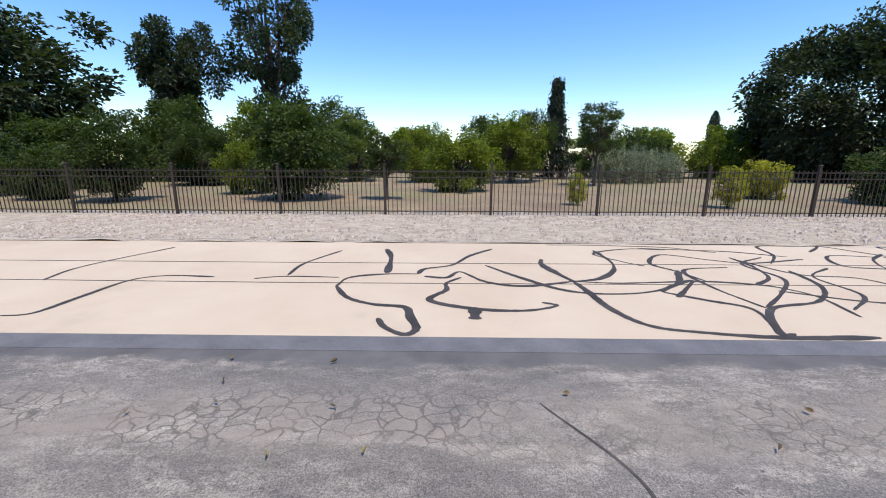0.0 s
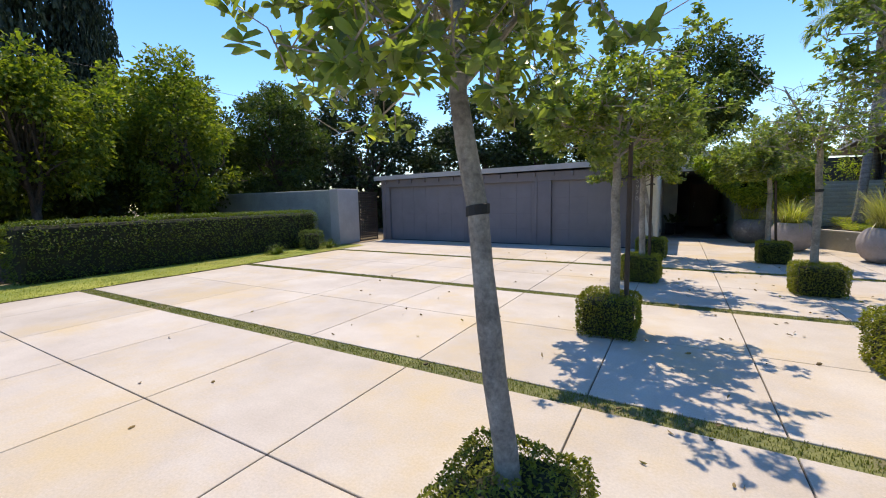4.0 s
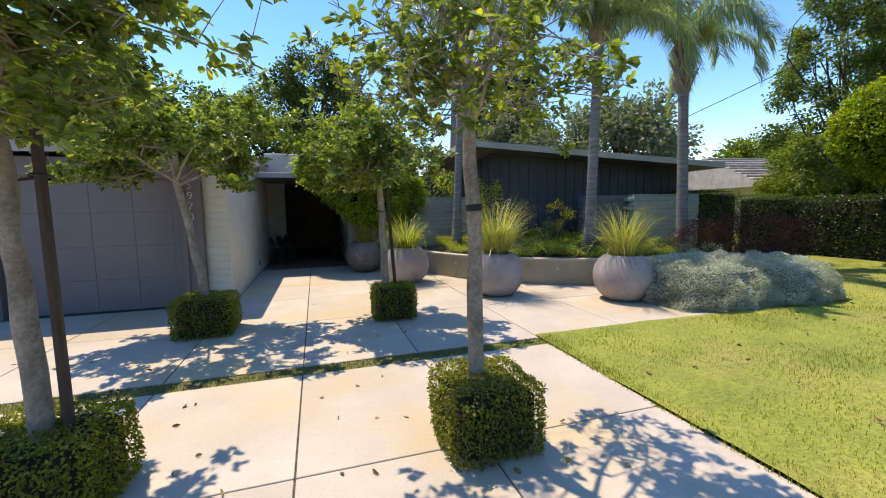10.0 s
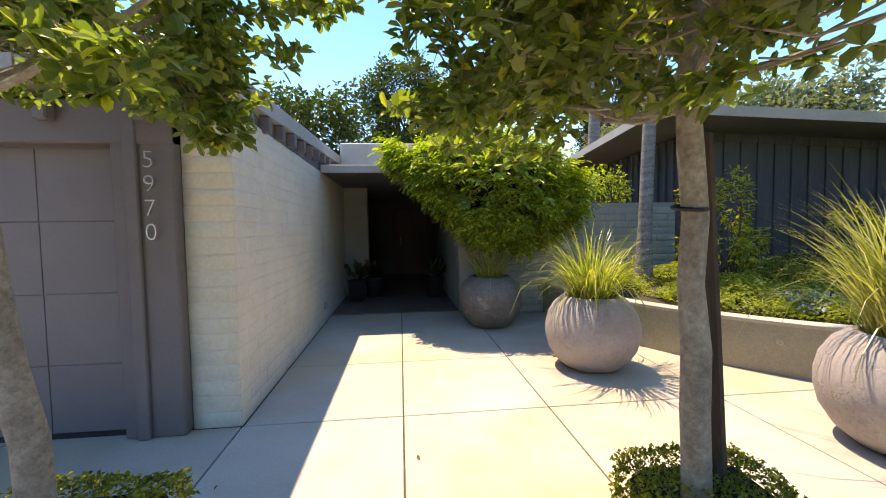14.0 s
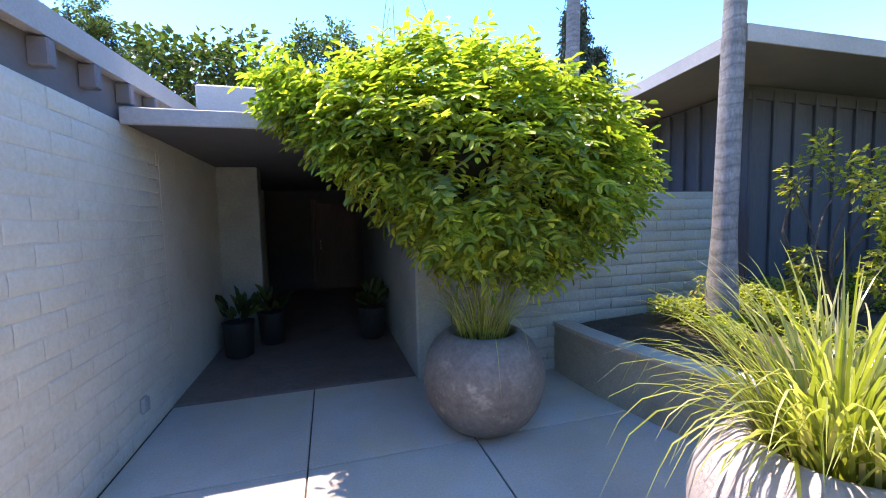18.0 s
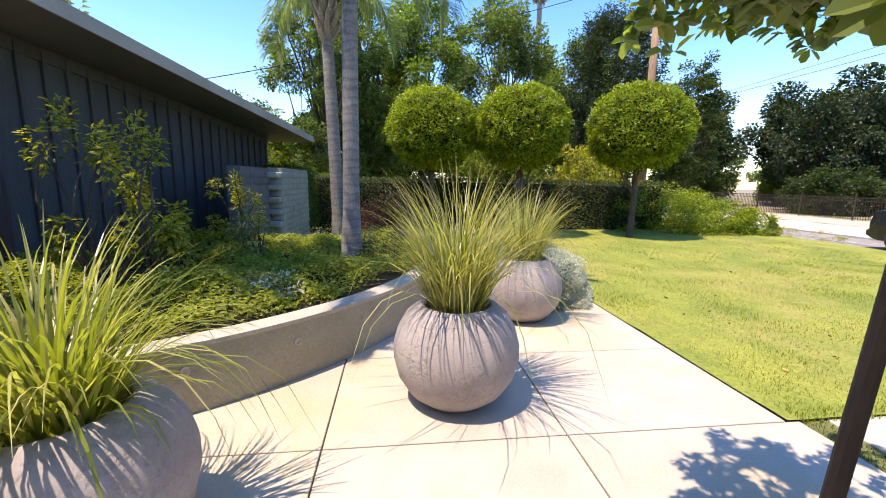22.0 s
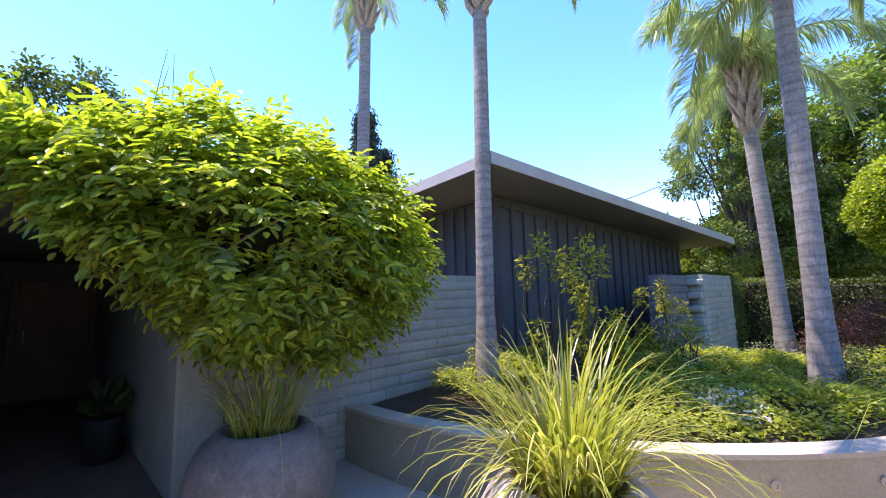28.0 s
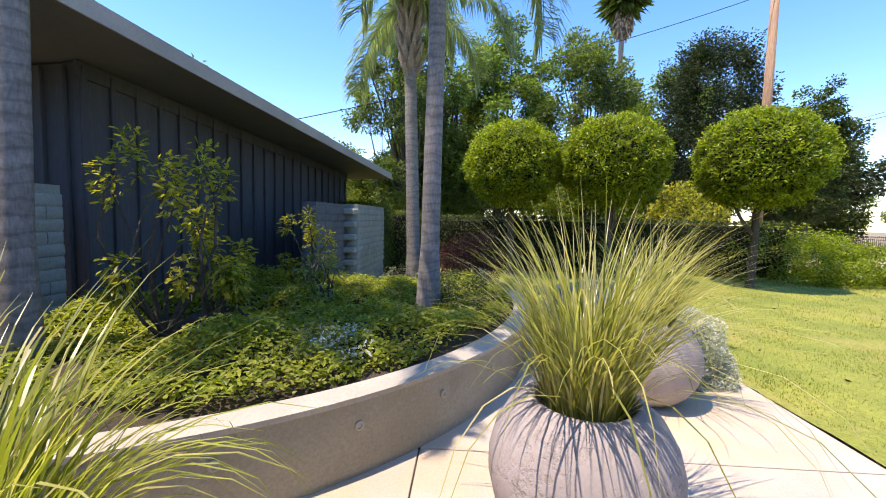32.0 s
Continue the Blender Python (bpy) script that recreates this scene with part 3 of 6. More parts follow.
wavy_sheet("gravel_verge", -70, 60, -9.7, -5.40, 200, 14, 0.0, 0.05, M_GRAVEL, "strip of pale pink gravel along the iron fence")
wavy_sheet("lawn", 2.735, 15.2, 1.6, 12.2, 90, 80, 0.012, 0.02, M_LAWN, "sunlit mown lawn with yellowing patches", 3.0)
wavy_sheet("lawn", 7.5, 15.2, 12.2, 16.8, 56, 34, 0.012, 0.02, M_LAWN, "mown lawn running up to the purple shrubs", 3.0)
wavy_sheet("lawn", -12.6, -10.55, 1.9, 13.4, 12, 60, 0.004, 0.015, M_LAWN, "narrow strip of green turf before the hedge", 9.0)
wavy_sheet("lawn", 15.0, 60, -1.0, 30, 30, 30, -0.02, 0.02, M_LAWN, "turf beyond the ivy hedge", 5.0)
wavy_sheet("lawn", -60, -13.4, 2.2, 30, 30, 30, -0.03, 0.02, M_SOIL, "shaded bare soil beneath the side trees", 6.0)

# gravel stones on the verge
n = 5200
gx, gy = RNG.uniform(-17, 10, n), RNG.uniform(-9.2, -5.5, n)
geo_v, geo_f = [], []
tet = np.array([(1, 0, -0.4), (-0.5, 0.87, -0.4), (-0.5, -0.87, -0.4), (0.1, 0.05, 0.7)])
gr = RNG.uniform(0.012, 0.04, n)
ga = RNG.uniform(0, 6.28, n)
rot = np.stack([np.stack([np.cos(ga), -np.sin(ga), 0 * ga], 1), np.stack([np.sin(ga), np.cos(ga), 0 * ga], 1), np.stack([0 * ga, 0 * ga, 1 + 0 * ga], 1)], 1)
sv = np.einsum("nij,kj->nki", rot, tet) * gr[:, None, None] + np.stack([gx, gy, np.full(n, 0.02)], 1)[:, None]
sf = (np.arange(n)[:, None, None] * 4 + np.array([(0, 1, 3), (1, 2, 3), (2, 0, 3)])[None]).reshape(-1, 3)
m_stone, nt, b = nodes_of("gravel stone")
g = nt.nodes.new("ShaderNodeNewGeometry")
nt.links.new(tint(nt, g.outputs["Random Per Island"], (0.32, 0.25, 0.21), (0.72, 0.61, 0.53), 0, 1), b.inputs["Base Color"])
b.inputs["Roughness"].default_value = 0.9
tagged(new("gravel_stones", mesh_of("gravel_stones", sv.reshape(-1, 3), sf, m_stone)), "loose pale gravel stones on the verge", "gravel", kind="stuff")

# fallen leaves and pebbles
n = 420
lx = np.concatenate([RNG.uniform(-1.2, 14, 260), RNG.uniform(-6, 2.7, 160)])
ly = np.concatenate([RNG.uniform(2.5, 12, 260), RNG.uniform(-1, 16, 160)])
ok = ~((lx > 2.0) & (lx < 2.7))
lx, ly = lx[ok], ly[ok]
way = np.stack([RNG.normal(size=len(lx)), RNG.normal(size=len(lx)), RNG.uniform(-0.1, 0.25, len(lx))], 1)
L_FALLEN = foliage("fallen leaf", (0.12, 0.08, 0.04), (0.32, 0.22, 0.09), (0.5, 0.42, 0.12), 0.8, 0.15, 0.7)
tagged(new("fallen_leaves", leaf_mesh("fallen_leaves", np.stack([lx, ly, np.where(lx > 2.8, 0.04, 0.012)], 1), way, 0.055, 0.028, L_FALLEN, RNG)), "dry fallen leaves scattered on concrete and lawn", "leaves", kind="stuff")


def smooth_line(pts, k=10):
    p = np.array(pts, float)
    if len(p) < 3:
        t = np.linspace(0, 1, k)[:, None]
        return p[0] * (1 - t) + p[-1] * t
    q = np.vstack([2 * p[0] - p[1], p, 2 * p[-1] - p[-2]])
    out = []
    for i in range(1, len(q) - 2):
        for t in np.linspace(0, 1, k, endpoint=False):
            out.append(0.5 * (2 * q[i] + (q[i + 1] - q[i - 1]) * t + (2 * q[i - 1] - 5 * q[i] + 4 * q[i + 1] - q[i + 2]) * t * t + (3 * q[i] - q[i - 1] - 3 * q[i + 1] + q[i + 2]) * t ** 3))
    return np.array(out + [p[-1]])


def seal(pts, width, z, rng, mat=None, name="tar_seal", parent=None, label=""):
    """A raised ribbon of tar along a crack."""
    p = smooth_line(pts)
    d = np.gradient(p, axis=0)
    d /= np.linalg.norm(d, axis=1)[:, None] + 1e-9
    nrm = np.stack([-d[:, 1], d[:, 0]], 1)
    s = np.linspace(0, 1, len(p))
    w = width * (0.8 + 0.35 * np.sin(s * 9 + rng.uniform(0, 6)) * rng.uniform(0.3, 1) + rng.uniform(-0.12, 0.12, len(p))) * np.clip(np.minimum(s, 1 - s) * 14 + 0.45, 0.45, 1)
    a, c, e = p + nrm * w[:, None] * 0.5, p, p - nrm * w[:, None] * 0.5
    v = np.concatenate([np.column_stack([a, np.full(len(p), z)]), np.column_stack([c, np.full(len(p), z + 0.006)]), np.column_stack([e, np.full(len(p), z)])])
    m = len(p)
    f = [(i, i + 1, m + i + 1, m + i) for i in range(m - 1)] + [(m + i, m + i + 1, 2 * m + i + 1, 2 * m + i) for i in range(m - 1)]
    return put(name, mesh_of(name, v, f, mat or M_TAR, True), parent, label=label)


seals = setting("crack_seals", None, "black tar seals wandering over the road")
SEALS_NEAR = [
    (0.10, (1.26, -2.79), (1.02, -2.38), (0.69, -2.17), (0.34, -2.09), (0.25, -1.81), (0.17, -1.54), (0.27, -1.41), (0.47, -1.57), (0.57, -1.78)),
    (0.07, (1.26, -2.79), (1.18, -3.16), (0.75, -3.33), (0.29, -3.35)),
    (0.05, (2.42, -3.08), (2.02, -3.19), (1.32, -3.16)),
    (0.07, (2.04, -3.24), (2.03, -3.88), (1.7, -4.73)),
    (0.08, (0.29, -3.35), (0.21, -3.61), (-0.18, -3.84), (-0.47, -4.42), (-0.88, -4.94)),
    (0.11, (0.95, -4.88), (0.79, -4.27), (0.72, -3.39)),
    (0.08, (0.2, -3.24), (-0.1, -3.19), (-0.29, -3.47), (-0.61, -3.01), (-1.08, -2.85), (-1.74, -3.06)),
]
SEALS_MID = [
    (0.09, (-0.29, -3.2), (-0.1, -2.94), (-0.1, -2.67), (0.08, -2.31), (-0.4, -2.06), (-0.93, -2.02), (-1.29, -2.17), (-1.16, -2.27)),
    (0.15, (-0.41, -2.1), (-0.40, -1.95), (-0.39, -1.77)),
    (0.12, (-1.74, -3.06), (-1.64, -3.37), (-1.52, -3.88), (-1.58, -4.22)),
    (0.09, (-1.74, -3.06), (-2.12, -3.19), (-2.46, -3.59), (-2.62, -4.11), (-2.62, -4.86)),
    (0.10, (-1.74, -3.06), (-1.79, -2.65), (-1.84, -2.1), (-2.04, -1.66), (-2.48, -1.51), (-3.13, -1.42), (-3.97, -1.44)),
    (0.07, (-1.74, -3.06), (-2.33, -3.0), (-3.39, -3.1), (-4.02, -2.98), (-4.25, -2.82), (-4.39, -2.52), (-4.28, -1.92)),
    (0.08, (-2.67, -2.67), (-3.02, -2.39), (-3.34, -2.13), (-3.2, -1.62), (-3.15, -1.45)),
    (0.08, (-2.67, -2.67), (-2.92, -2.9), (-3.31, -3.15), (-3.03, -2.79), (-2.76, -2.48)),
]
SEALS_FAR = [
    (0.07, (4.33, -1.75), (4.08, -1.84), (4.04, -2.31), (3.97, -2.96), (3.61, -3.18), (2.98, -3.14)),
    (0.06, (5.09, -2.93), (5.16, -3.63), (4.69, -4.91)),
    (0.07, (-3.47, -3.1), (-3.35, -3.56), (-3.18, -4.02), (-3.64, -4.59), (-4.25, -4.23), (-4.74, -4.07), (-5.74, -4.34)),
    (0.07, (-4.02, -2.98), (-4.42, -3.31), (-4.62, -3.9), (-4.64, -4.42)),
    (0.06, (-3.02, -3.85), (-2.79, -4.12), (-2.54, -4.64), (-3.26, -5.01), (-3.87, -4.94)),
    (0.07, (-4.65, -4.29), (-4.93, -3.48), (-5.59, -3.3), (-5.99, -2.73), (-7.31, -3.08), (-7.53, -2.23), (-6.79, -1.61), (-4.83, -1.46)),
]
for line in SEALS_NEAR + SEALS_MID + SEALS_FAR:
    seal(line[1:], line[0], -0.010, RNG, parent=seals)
wr = np.random.default_rng(21)
for x0 in np.arange(-3.6, -42, -0.8):
    for y0 in (-1.9, -2.8, -3.7, -4.7):
        if x0 > -6.5 and y0 > -3.4:
            continue
        x, y, h = x0 + wr.uniform(-0.4, 0.4), y0 + wr.uniform(-0.4, 0.4), wr.choice([0, 1.5, 3.1, 4.6]) + wr.uniform(-0.5, 0.5)
        run = [(x, y)]
        for k in range(wr.integers(3, 6)):
            h += wr.normal() * 0.7
            x, y = x + 0.75 * math.cos(h), min(max(y + 0.75 * math.sin(h), -5.3), -1.5)
            run.append((x, y))
        seal(run, wr.uniform(0.05, 0.10), -0.010, wr, parent=seals)
for y0, x0, x1 in ((-2.95, -30, 6), (-3.95, -34, 7)):
    seal([(x, y0 + 0.03 * math.sin(x)) for x in np.linspace(x0, x1, 9)], 0.022, -0.011, wr, parent=seals)

# crumbling cracks over the asphalt
M_CRACK = surface("open crack", (0.045, 0.042, 0.04), (0.09, 0.085, 0.08), 6, 60, 0.4, rough=0.95)
cracks = setting("asphalt_cracks", None, "fine dark cracks across the asphalt")
for line in (((-3.96, -0.08), (-4.11, 0.26), (-3.95, 0.79), (-3.8, 1.16), (-3.96, 1.6), (-3.85, 2.0)), ((-5.91, -0.43), (-6.65, -0.05), (-7.14, 0.77), (-7.18, 1.63)), ((-1.2, 1.7), (-0.9, 0.9), (-1.1, 0.3), (-0.7, -0.4))):
    seal([(px + wr.normal() * 0.02, py) for px, py in line], 0.028, -0.0165, wr, M_CRACK, "crack", cracks)
# ---- house structure ----
WALL_X, FRONT_Y = -1.24, 15.42


def block_wall(name, label, origin, along, length, height, thick, mat, mortar, course=0.122, block=0.405, rough=0.010, dip=0.013, seed=1):
    """A wall of slumped adobe blocks with recessed mortar: origin at the base, face to the right of the run."""
    rng = np.random.default_rng(seed)
    d = Vector((*along, 0)).normalized()
    ang = math.atan2(d.y, d.x)
    core = setting(name, box_mesh(name, (dip - 0.001, dip - 0.001, 0), (length - dip + 0.001, thick - dip + 0.001, height - 0.005), mortar), label, origin)
    core.rotation_euler = (0, 0, ang)
    kinds = []
    prof = ((0.000, dip), (0.010, 0.3 * dip), (0.35 * course, 0.0), (0.65 * course, 0.0), (course - 0.010, 0.3 * dip), (course, dip))
    for k in range(9):
        # the last three kinds are end blocks, rounded off on the wall's end face
        v, f = [], []
        for x in (0.0, 0.012, block * 0.5, block - 0.012, block):
            end = 0.15 * dip if x in (0.0, block) else 0.0
            inset, jut = (rng.uniform(0.007, 0.012), rng.uniform(0.0, 0.012)) if k > 5 and x == 0.0 else (0.0, 0.0)
            squeeze = 1 - 2 * inset / course
            v += [(x - jut, d_ + end + inset + rng.normal() * rough * 0.25, inset + squeeze * z_ + (rng.normal() * 0.003 if 0 < q < 5 else 0)) for q, (z_, d_) in enumerate(prof)]
            v += [(x - jut, thick - d_ - end - inset, inset + squeeze * z_) for z_, d_ in reversed(prof)]
        for a in range(4):
            f += [(12 * a + i_, 12 * a + (i_ + 1) % 12, 12 * a + 12 + (i_ + 1) % 12, 12 * a + 12 + i_) for i_ in range(12)]
        f += [tuple(range(11, -1, -1)), tuple(range(48, 60))]
        kinds.append(mesh_of("brick", v, f, mat, True))
    rows = int(height / course)
    for r in range(rows):
        x = -(r % 2) * block * 0.5
        while x < length - 0.02:
            a, e = max(x, 0), min(x + block, length)
            if e - a > 0.03:
                ob = put("brick", kinds[rng.integers(6, 9) if a == 0 else rng.integers(0, 6)], core, (a + 0.001, rng.normal() * rough * 0.25, r * course))
                ob.scale = ((e - a - 0.002) / block, 1, 1)
            x += block
    return core


block_wall("wall_entry", "pale painted adobe block wall beside the entry walk", (WALL_X, 15.5, 0), (0, 1), 4.1, 2.44, 0.36, M_ADOBE, M_MORTAR, rough=0.0035, dip=0.0045, seed=3)
# the wall carries on plain inside the porch
setting("wall_porch_left", box_mesh("wall_porch_left", (WALL_X - 0.36, 19.6, 0), (WALL_X, 26, 2.5), M_ADOBE, 0.01), "shaded pale painted wall inside the porch")
# sloping upper filler of the entry wall, under the roof
v = [(WALL_X - 0.35, 15.5, 2.44), (WALL_X - 0.03, 15.5, 2.44), (WALL_X - 0.03, 19.6, 2.44), (WALL_X - 0.35, 19.6, 2.44), (WALL_X - 0.35, 15.5, 2.50), (WALL_X - 0.03, 15.5, 2.50), (WALL_X - 0.03, 19.6, 2.80), (WALL_X - 0.35, 19.6, 2.80)]
setting("wall_entry_top", mesh_of("wall_entry_top", v, [(0, 3, 2, 1), (4, 5, 6, 7), (0, 1, 5, 4), (2, 3, 7, 6), (0, 4, 7, 3), (1, 2, 6, 5)], M_TAUPE), "grey board above the adobe wall")

# garage front
g_wall = setting("wall_garage", None, "taupe painted garage front with framed doors")
POSTS = ((-11.35, -10.95), (-7.55, -7.25), (-4.95, -4.30), (-2.02, -1.60))
for x0, x1 in POSTS:
    put("post", box_mesh("post", (x0, FRONT_Y - 0.02, 0), (x1, FRONT_Y + 0.30, 2.42), M_TAUPE, 0.012), g_wall)
    put("trim_board", box_mesh("trim_board", (x0 + 0.10, FRONT_Y - 0.055, 0), (x0 + 0.19, FRONT_Y - 0.02, 2.42), M_TAUPE, 0.008), g_wall)
put("header", box_mesh("header", (-11.35, FRONT_Y - 0.04, 2.14), (-1.60, FRONT_Y + 0.30, 2.44), M_TAUPE, 0.01), g_wall)
for x in np.arange(-11.1, -1.7, 0.62):
    put("rafter_end", box_mesh("rafter_end", (x, FRONT_Y - 0.13, 2.28), (x + 0.09, FRONT_Y - 0.04, 2.42), M_TAUPE, 0.01), g_wall)
for i, (x0, x1) in enumerate(((-10.95, -7.55), (-7.25, -4.95), (-4.30, -2.02))):
    door = setting("door_%d" % (i + 1), box_mesh("garage_door", (x0, FRONT_Y + 0.10, 0.0), (x1, FRONT_Y + 0.16, 2.14), M_TAUPE_DOOR), "closed taupe panelled garage door")
    cols = max(4, round((x1 - x0) / 0.58))
    pw, ph = (x1 - x0) / cols, 2.12 / 4
    pane = box_mesh("panel", (0.003, -0.020, 0.003), (pw - 0.003, 0.006, ph - 0.003), M_TAUPE_DOOR, 0.003)
    for c in range(cols):
        for r in range(4):
            put("panel", pane, door, (x0 + c * pw, FRONT_Y + 0.112, 0.01 + r * ph))
    put("bottom_seal", box_mesh("bottom_seal", (x0, FRONT_Y + 0.06, 0.0), (x1, FRONT_Y + 0.10, 0.03), M_TIE), door)
setting("wall_garage_side", box_mesh("wall_garage_side", (-11.35, FRONT_Y + 0.3, 0), (-11.1, 24, 2.42), M_TAUPE), "taupe garage side wall")
setting("wall_garage_back", box_mesh("wall_garage_back", (-11.35, 24, 0), (-1.6, 24.2, 2.5), M_TAUPE), "rear garage wall")
# low sloped garage roof
v = [(-11.55, 15.22, 2.44), (-1.22, 15.22, 2.52), (-1.22, 24.3, 3.06), (-11.55, 24.3, 2.60)]
v += [(x, y, z + 0.15) for x, y, z in v]
g_roof = setting("roof_garage", mesh_of("roof_garage", v, [(0, 3, 2, 1), (4, 5, 6, 7), (0, 1, 5, 4), (1, 2, 6, 5), (2, 3, 7, 6), (3, 0, 4, 7)], M_ROOFTOP), "low garage roof with a pale fascia")
fv = [(-11.57, 15.20, 2.43), (-1.18, 15.20, 2.51), (-1.18, 15.24, 2.51), (-11.57, 15.24, 2.43)]
fv += [(x, y, z + 0.17) for x, y, z in fv]
BOXF = [(0, 3, 2, 1), (4, 5, 6, 7), (0, 1, 5, 4), (1, 2, 6, 5), (2, 3, 7, 6), (3, 0, 4, 7)]
put("fascia", mesh_of("fascia", fv, BOXF, M_FASCIA), g_roof)
fv = [(-1.22, 15.20, 2.51), (-1.18, 15.20, 2.51), (-1.18, 24.3, 3.05), (-1.22, 24.3, 3.05)]
fv += [(x, y, z + 0.16) for x, y, z in fv]
put("fascia", mesh_of("fascia", fv, BOXF, M_FASCIA), g_roof)
for y in np.arange(15.75, 19.5, 0.46):
    zt = 2.51 + 0.06 * (y - 15.2)
    put("rafter_end", box_mesh("rafter_end", (WALL_X - 0.03, y, zt - 0.16), (WALL_X + 0.07, y + 0.07, zt - 0.01), M_TAUPE, 0.008), g_roof)

# house number on the garage post
num = thing("house_number", "thin steel house numerals 5970 down a taupe post", "house number", (-1.745, FRONT_Y - 0.06, 0))
for ch, z in zip("5970", (1.965, 1.795, 1.625, 1.455)):
    cu = bpy.data.curves.new("digit", "FONT")
    cu.body, cu.size, cu.extrude, cu.align_x, cu.offset = ch, 0.175, 0.008, "CENTER", -0.004
    ob = new("digit", cu)
    ob.data.materials.append(M_STEEL)
    ob.parent, ob.location, ob.rotation_euler = num, (0, 0, z), (radians(90), 0, 0)

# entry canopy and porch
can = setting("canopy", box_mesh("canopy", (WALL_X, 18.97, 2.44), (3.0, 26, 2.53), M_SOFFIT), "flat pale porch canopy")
put("fascia", box_mesh("fascia", (WALL_X, 18.93, 2.42), (3.0, 18.97, 2.545), M_FASCIA, 0.006), can)
put("canopy_top", box_mesh("canopy_top", (WALL_X + 0.01, 18.98, 2.53), (2.98, 25.9, 2.56), M_ROOFTOP), can)
setting("parapet", box_mesh("parapet", (-1.15, 20.5, 2.56), (3.0, 20.8, 3.22), M_FASCIA, 0.02), "pale upper fascia behind the canopy")
setting("floor_porch", box_mesh("floor_porch", (WALL_X, 19.52, -0.2), (3.0, 26, 0.012), M_PORCH), "dark brown tiled porch floor")
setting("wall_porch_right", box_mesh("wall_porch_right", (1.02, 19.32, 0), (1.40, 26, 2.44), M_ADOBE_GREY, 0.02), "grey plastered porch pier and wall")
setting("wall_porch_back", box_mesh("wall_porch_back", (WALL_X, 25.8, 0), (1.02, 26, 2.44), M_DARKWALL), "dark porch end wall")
dr = setting("door_4", box_mesh("door_4", (-0.1, 25.70, 0.01), (0.85, 25.78, 2.1), M_DOOR, 0.01), "brown wooden front door in the dark porch")
put("door_frame", box_mesh("door_frame", (-0.2, 25.68, 0.01), (-0.1, 25.8, 2.2), M_DOOR, 0.01), dr)
put("door_frame", box_mesh("door_frame", (0.85, 25.68, 0.01), (0.95, 25.8, 2.2), M_DOOR, 0.01), dr)
put("handle", joined("handle", [tube([(0.0, 25.68, 1.0), (0.0, 25.64, 1.02), (0.0, 25.64, 1.2), (0.0, 25.68, 1.22)], 0.012)], M_STEEL), dr)
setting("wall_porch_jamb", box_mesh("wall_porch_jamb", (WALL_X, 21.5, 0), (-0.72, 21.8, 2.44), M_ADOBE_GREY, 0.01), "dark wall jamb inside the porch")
cl = thing("ceiling_light", "small square recessed porch ceiling light, unlit", "lamp", (0.15, 20.6, 2.44))
put("frame", box_mesh("frame", (-0.11, -0.11, -0.02), (0.11, 0.11, 0), M_WHITE, 0.004), cl)
put("diffuser", box_mesh("diffuser", (-0.09, -0.09, -0.026), (0.09, 0.09, -0.02), M_LAMP), cl)

setting("wall_house_court", box_mesh("wall_house_court", (1.4, 25.0, 0), (6.4, 25.2, 3.0), M_SIDING), "dark siding closing the courtyard behind the garden wall")

# adobe garden walls
block_wall("wall_garden", "grey-green adobe garden wall behind the raised bed", (1.40, 19.18, 0), (1, 0), 3.6, 1.92, 0.30, M_ADOBE_GREY, M_MORTAR_GREY, seed=5)
stub = block_wall("wall_stub", "grey adobe wall stub with a toothed end", (8.9, 17.29, 0), (1, 0), 2.45, 1.92, 0.0 + 0.30, M_ADOBE_GREY, M_MORTAR_GREY, rough=0.016, seed=6)
block_wall("wall_stub_side", "grey adobe wall before the house siding, shade in its colour", (7.35, 17.52, 0), (1, 0), 1.53, 1.90, 0.24, M_ADOBE_SHADE, M_ADOBE_SHADE, seed=8)
tooth = box_mesh("brick", (-0.16, 0.02, 0.005), (0.0, 0.28, 0.117), M_ADOBE_GREY, 0.02)
for r in range(0, 15, 2):
    put("brick", tooth, stub, (0, 0, r * 0.122))

# main house wing, turned a little from the garage
WING = Matrix.Translation((4.14, 18.42, 0)) @ Matrix.Rotation(radians(-7.6), 4, "Z")


def under(u):
    return 3.29 - 0.0685 * u


wing = setting("wall_house_front", mesh_of("wall_house_front", [(1.05, 1.0, 0), (7.6, 1.0, 0), (7.6, 1.2, 0), (1.05, 1.2, 0), (1.05, 1.0, under(1.05)), (7.6, 1.0, under(7.6)), (7.6, 1.2, under(7.6)), (1.05, 1.2, under(1.05))], BOXF, M_SIDING), "dark blue-grey board and batten house wall")
wing.matrix_world = WING
wing_side = setting("wall_house_side", box_mesh("wall_house_side", (1.05, 1.2, 0), (1.25, 9.0, under(1.25)), M_SIDING), "dark batten side wall of the house")
wing_side.matrix_world = WING
bat = box_mesh("batten", (0, -0.045, 0.0), (0.055, 0.0, 1.0), M_SIDING, 0.006)
for u in np.arange(1.05, 7.6, 0.305):
    ob = put("batten", bat, wing, (u, 1.0, 0.2))
    ob.scale.z = under(u) - 0.24
bat2 = box_mesh("batten", (-0.045, 0, 0.0), (0.0, 0.055, 1.0), M_SIDING, 0.006)
for w in np.arange(1.15, 8.8, 0.305):
    ob = put("batten", bat2, wing_side, (1.05, w, 0.2))
    ob.scale.z = under(1.05) - 0.24
setting("wall_house_end", box_mesh("wall_house_end", (7.4, 1.2, 0), (7.6, 9.0, under(7.6)), M_SIDING), "dark house end wall").matrix_world = WING
setting("wall_house_back", box_mesh("wall_house_back", (1.05, 9.0, 0), (7.6, 9.2, under(7.6)), M_SIDING), "dark house back wall").matrix_world = WING
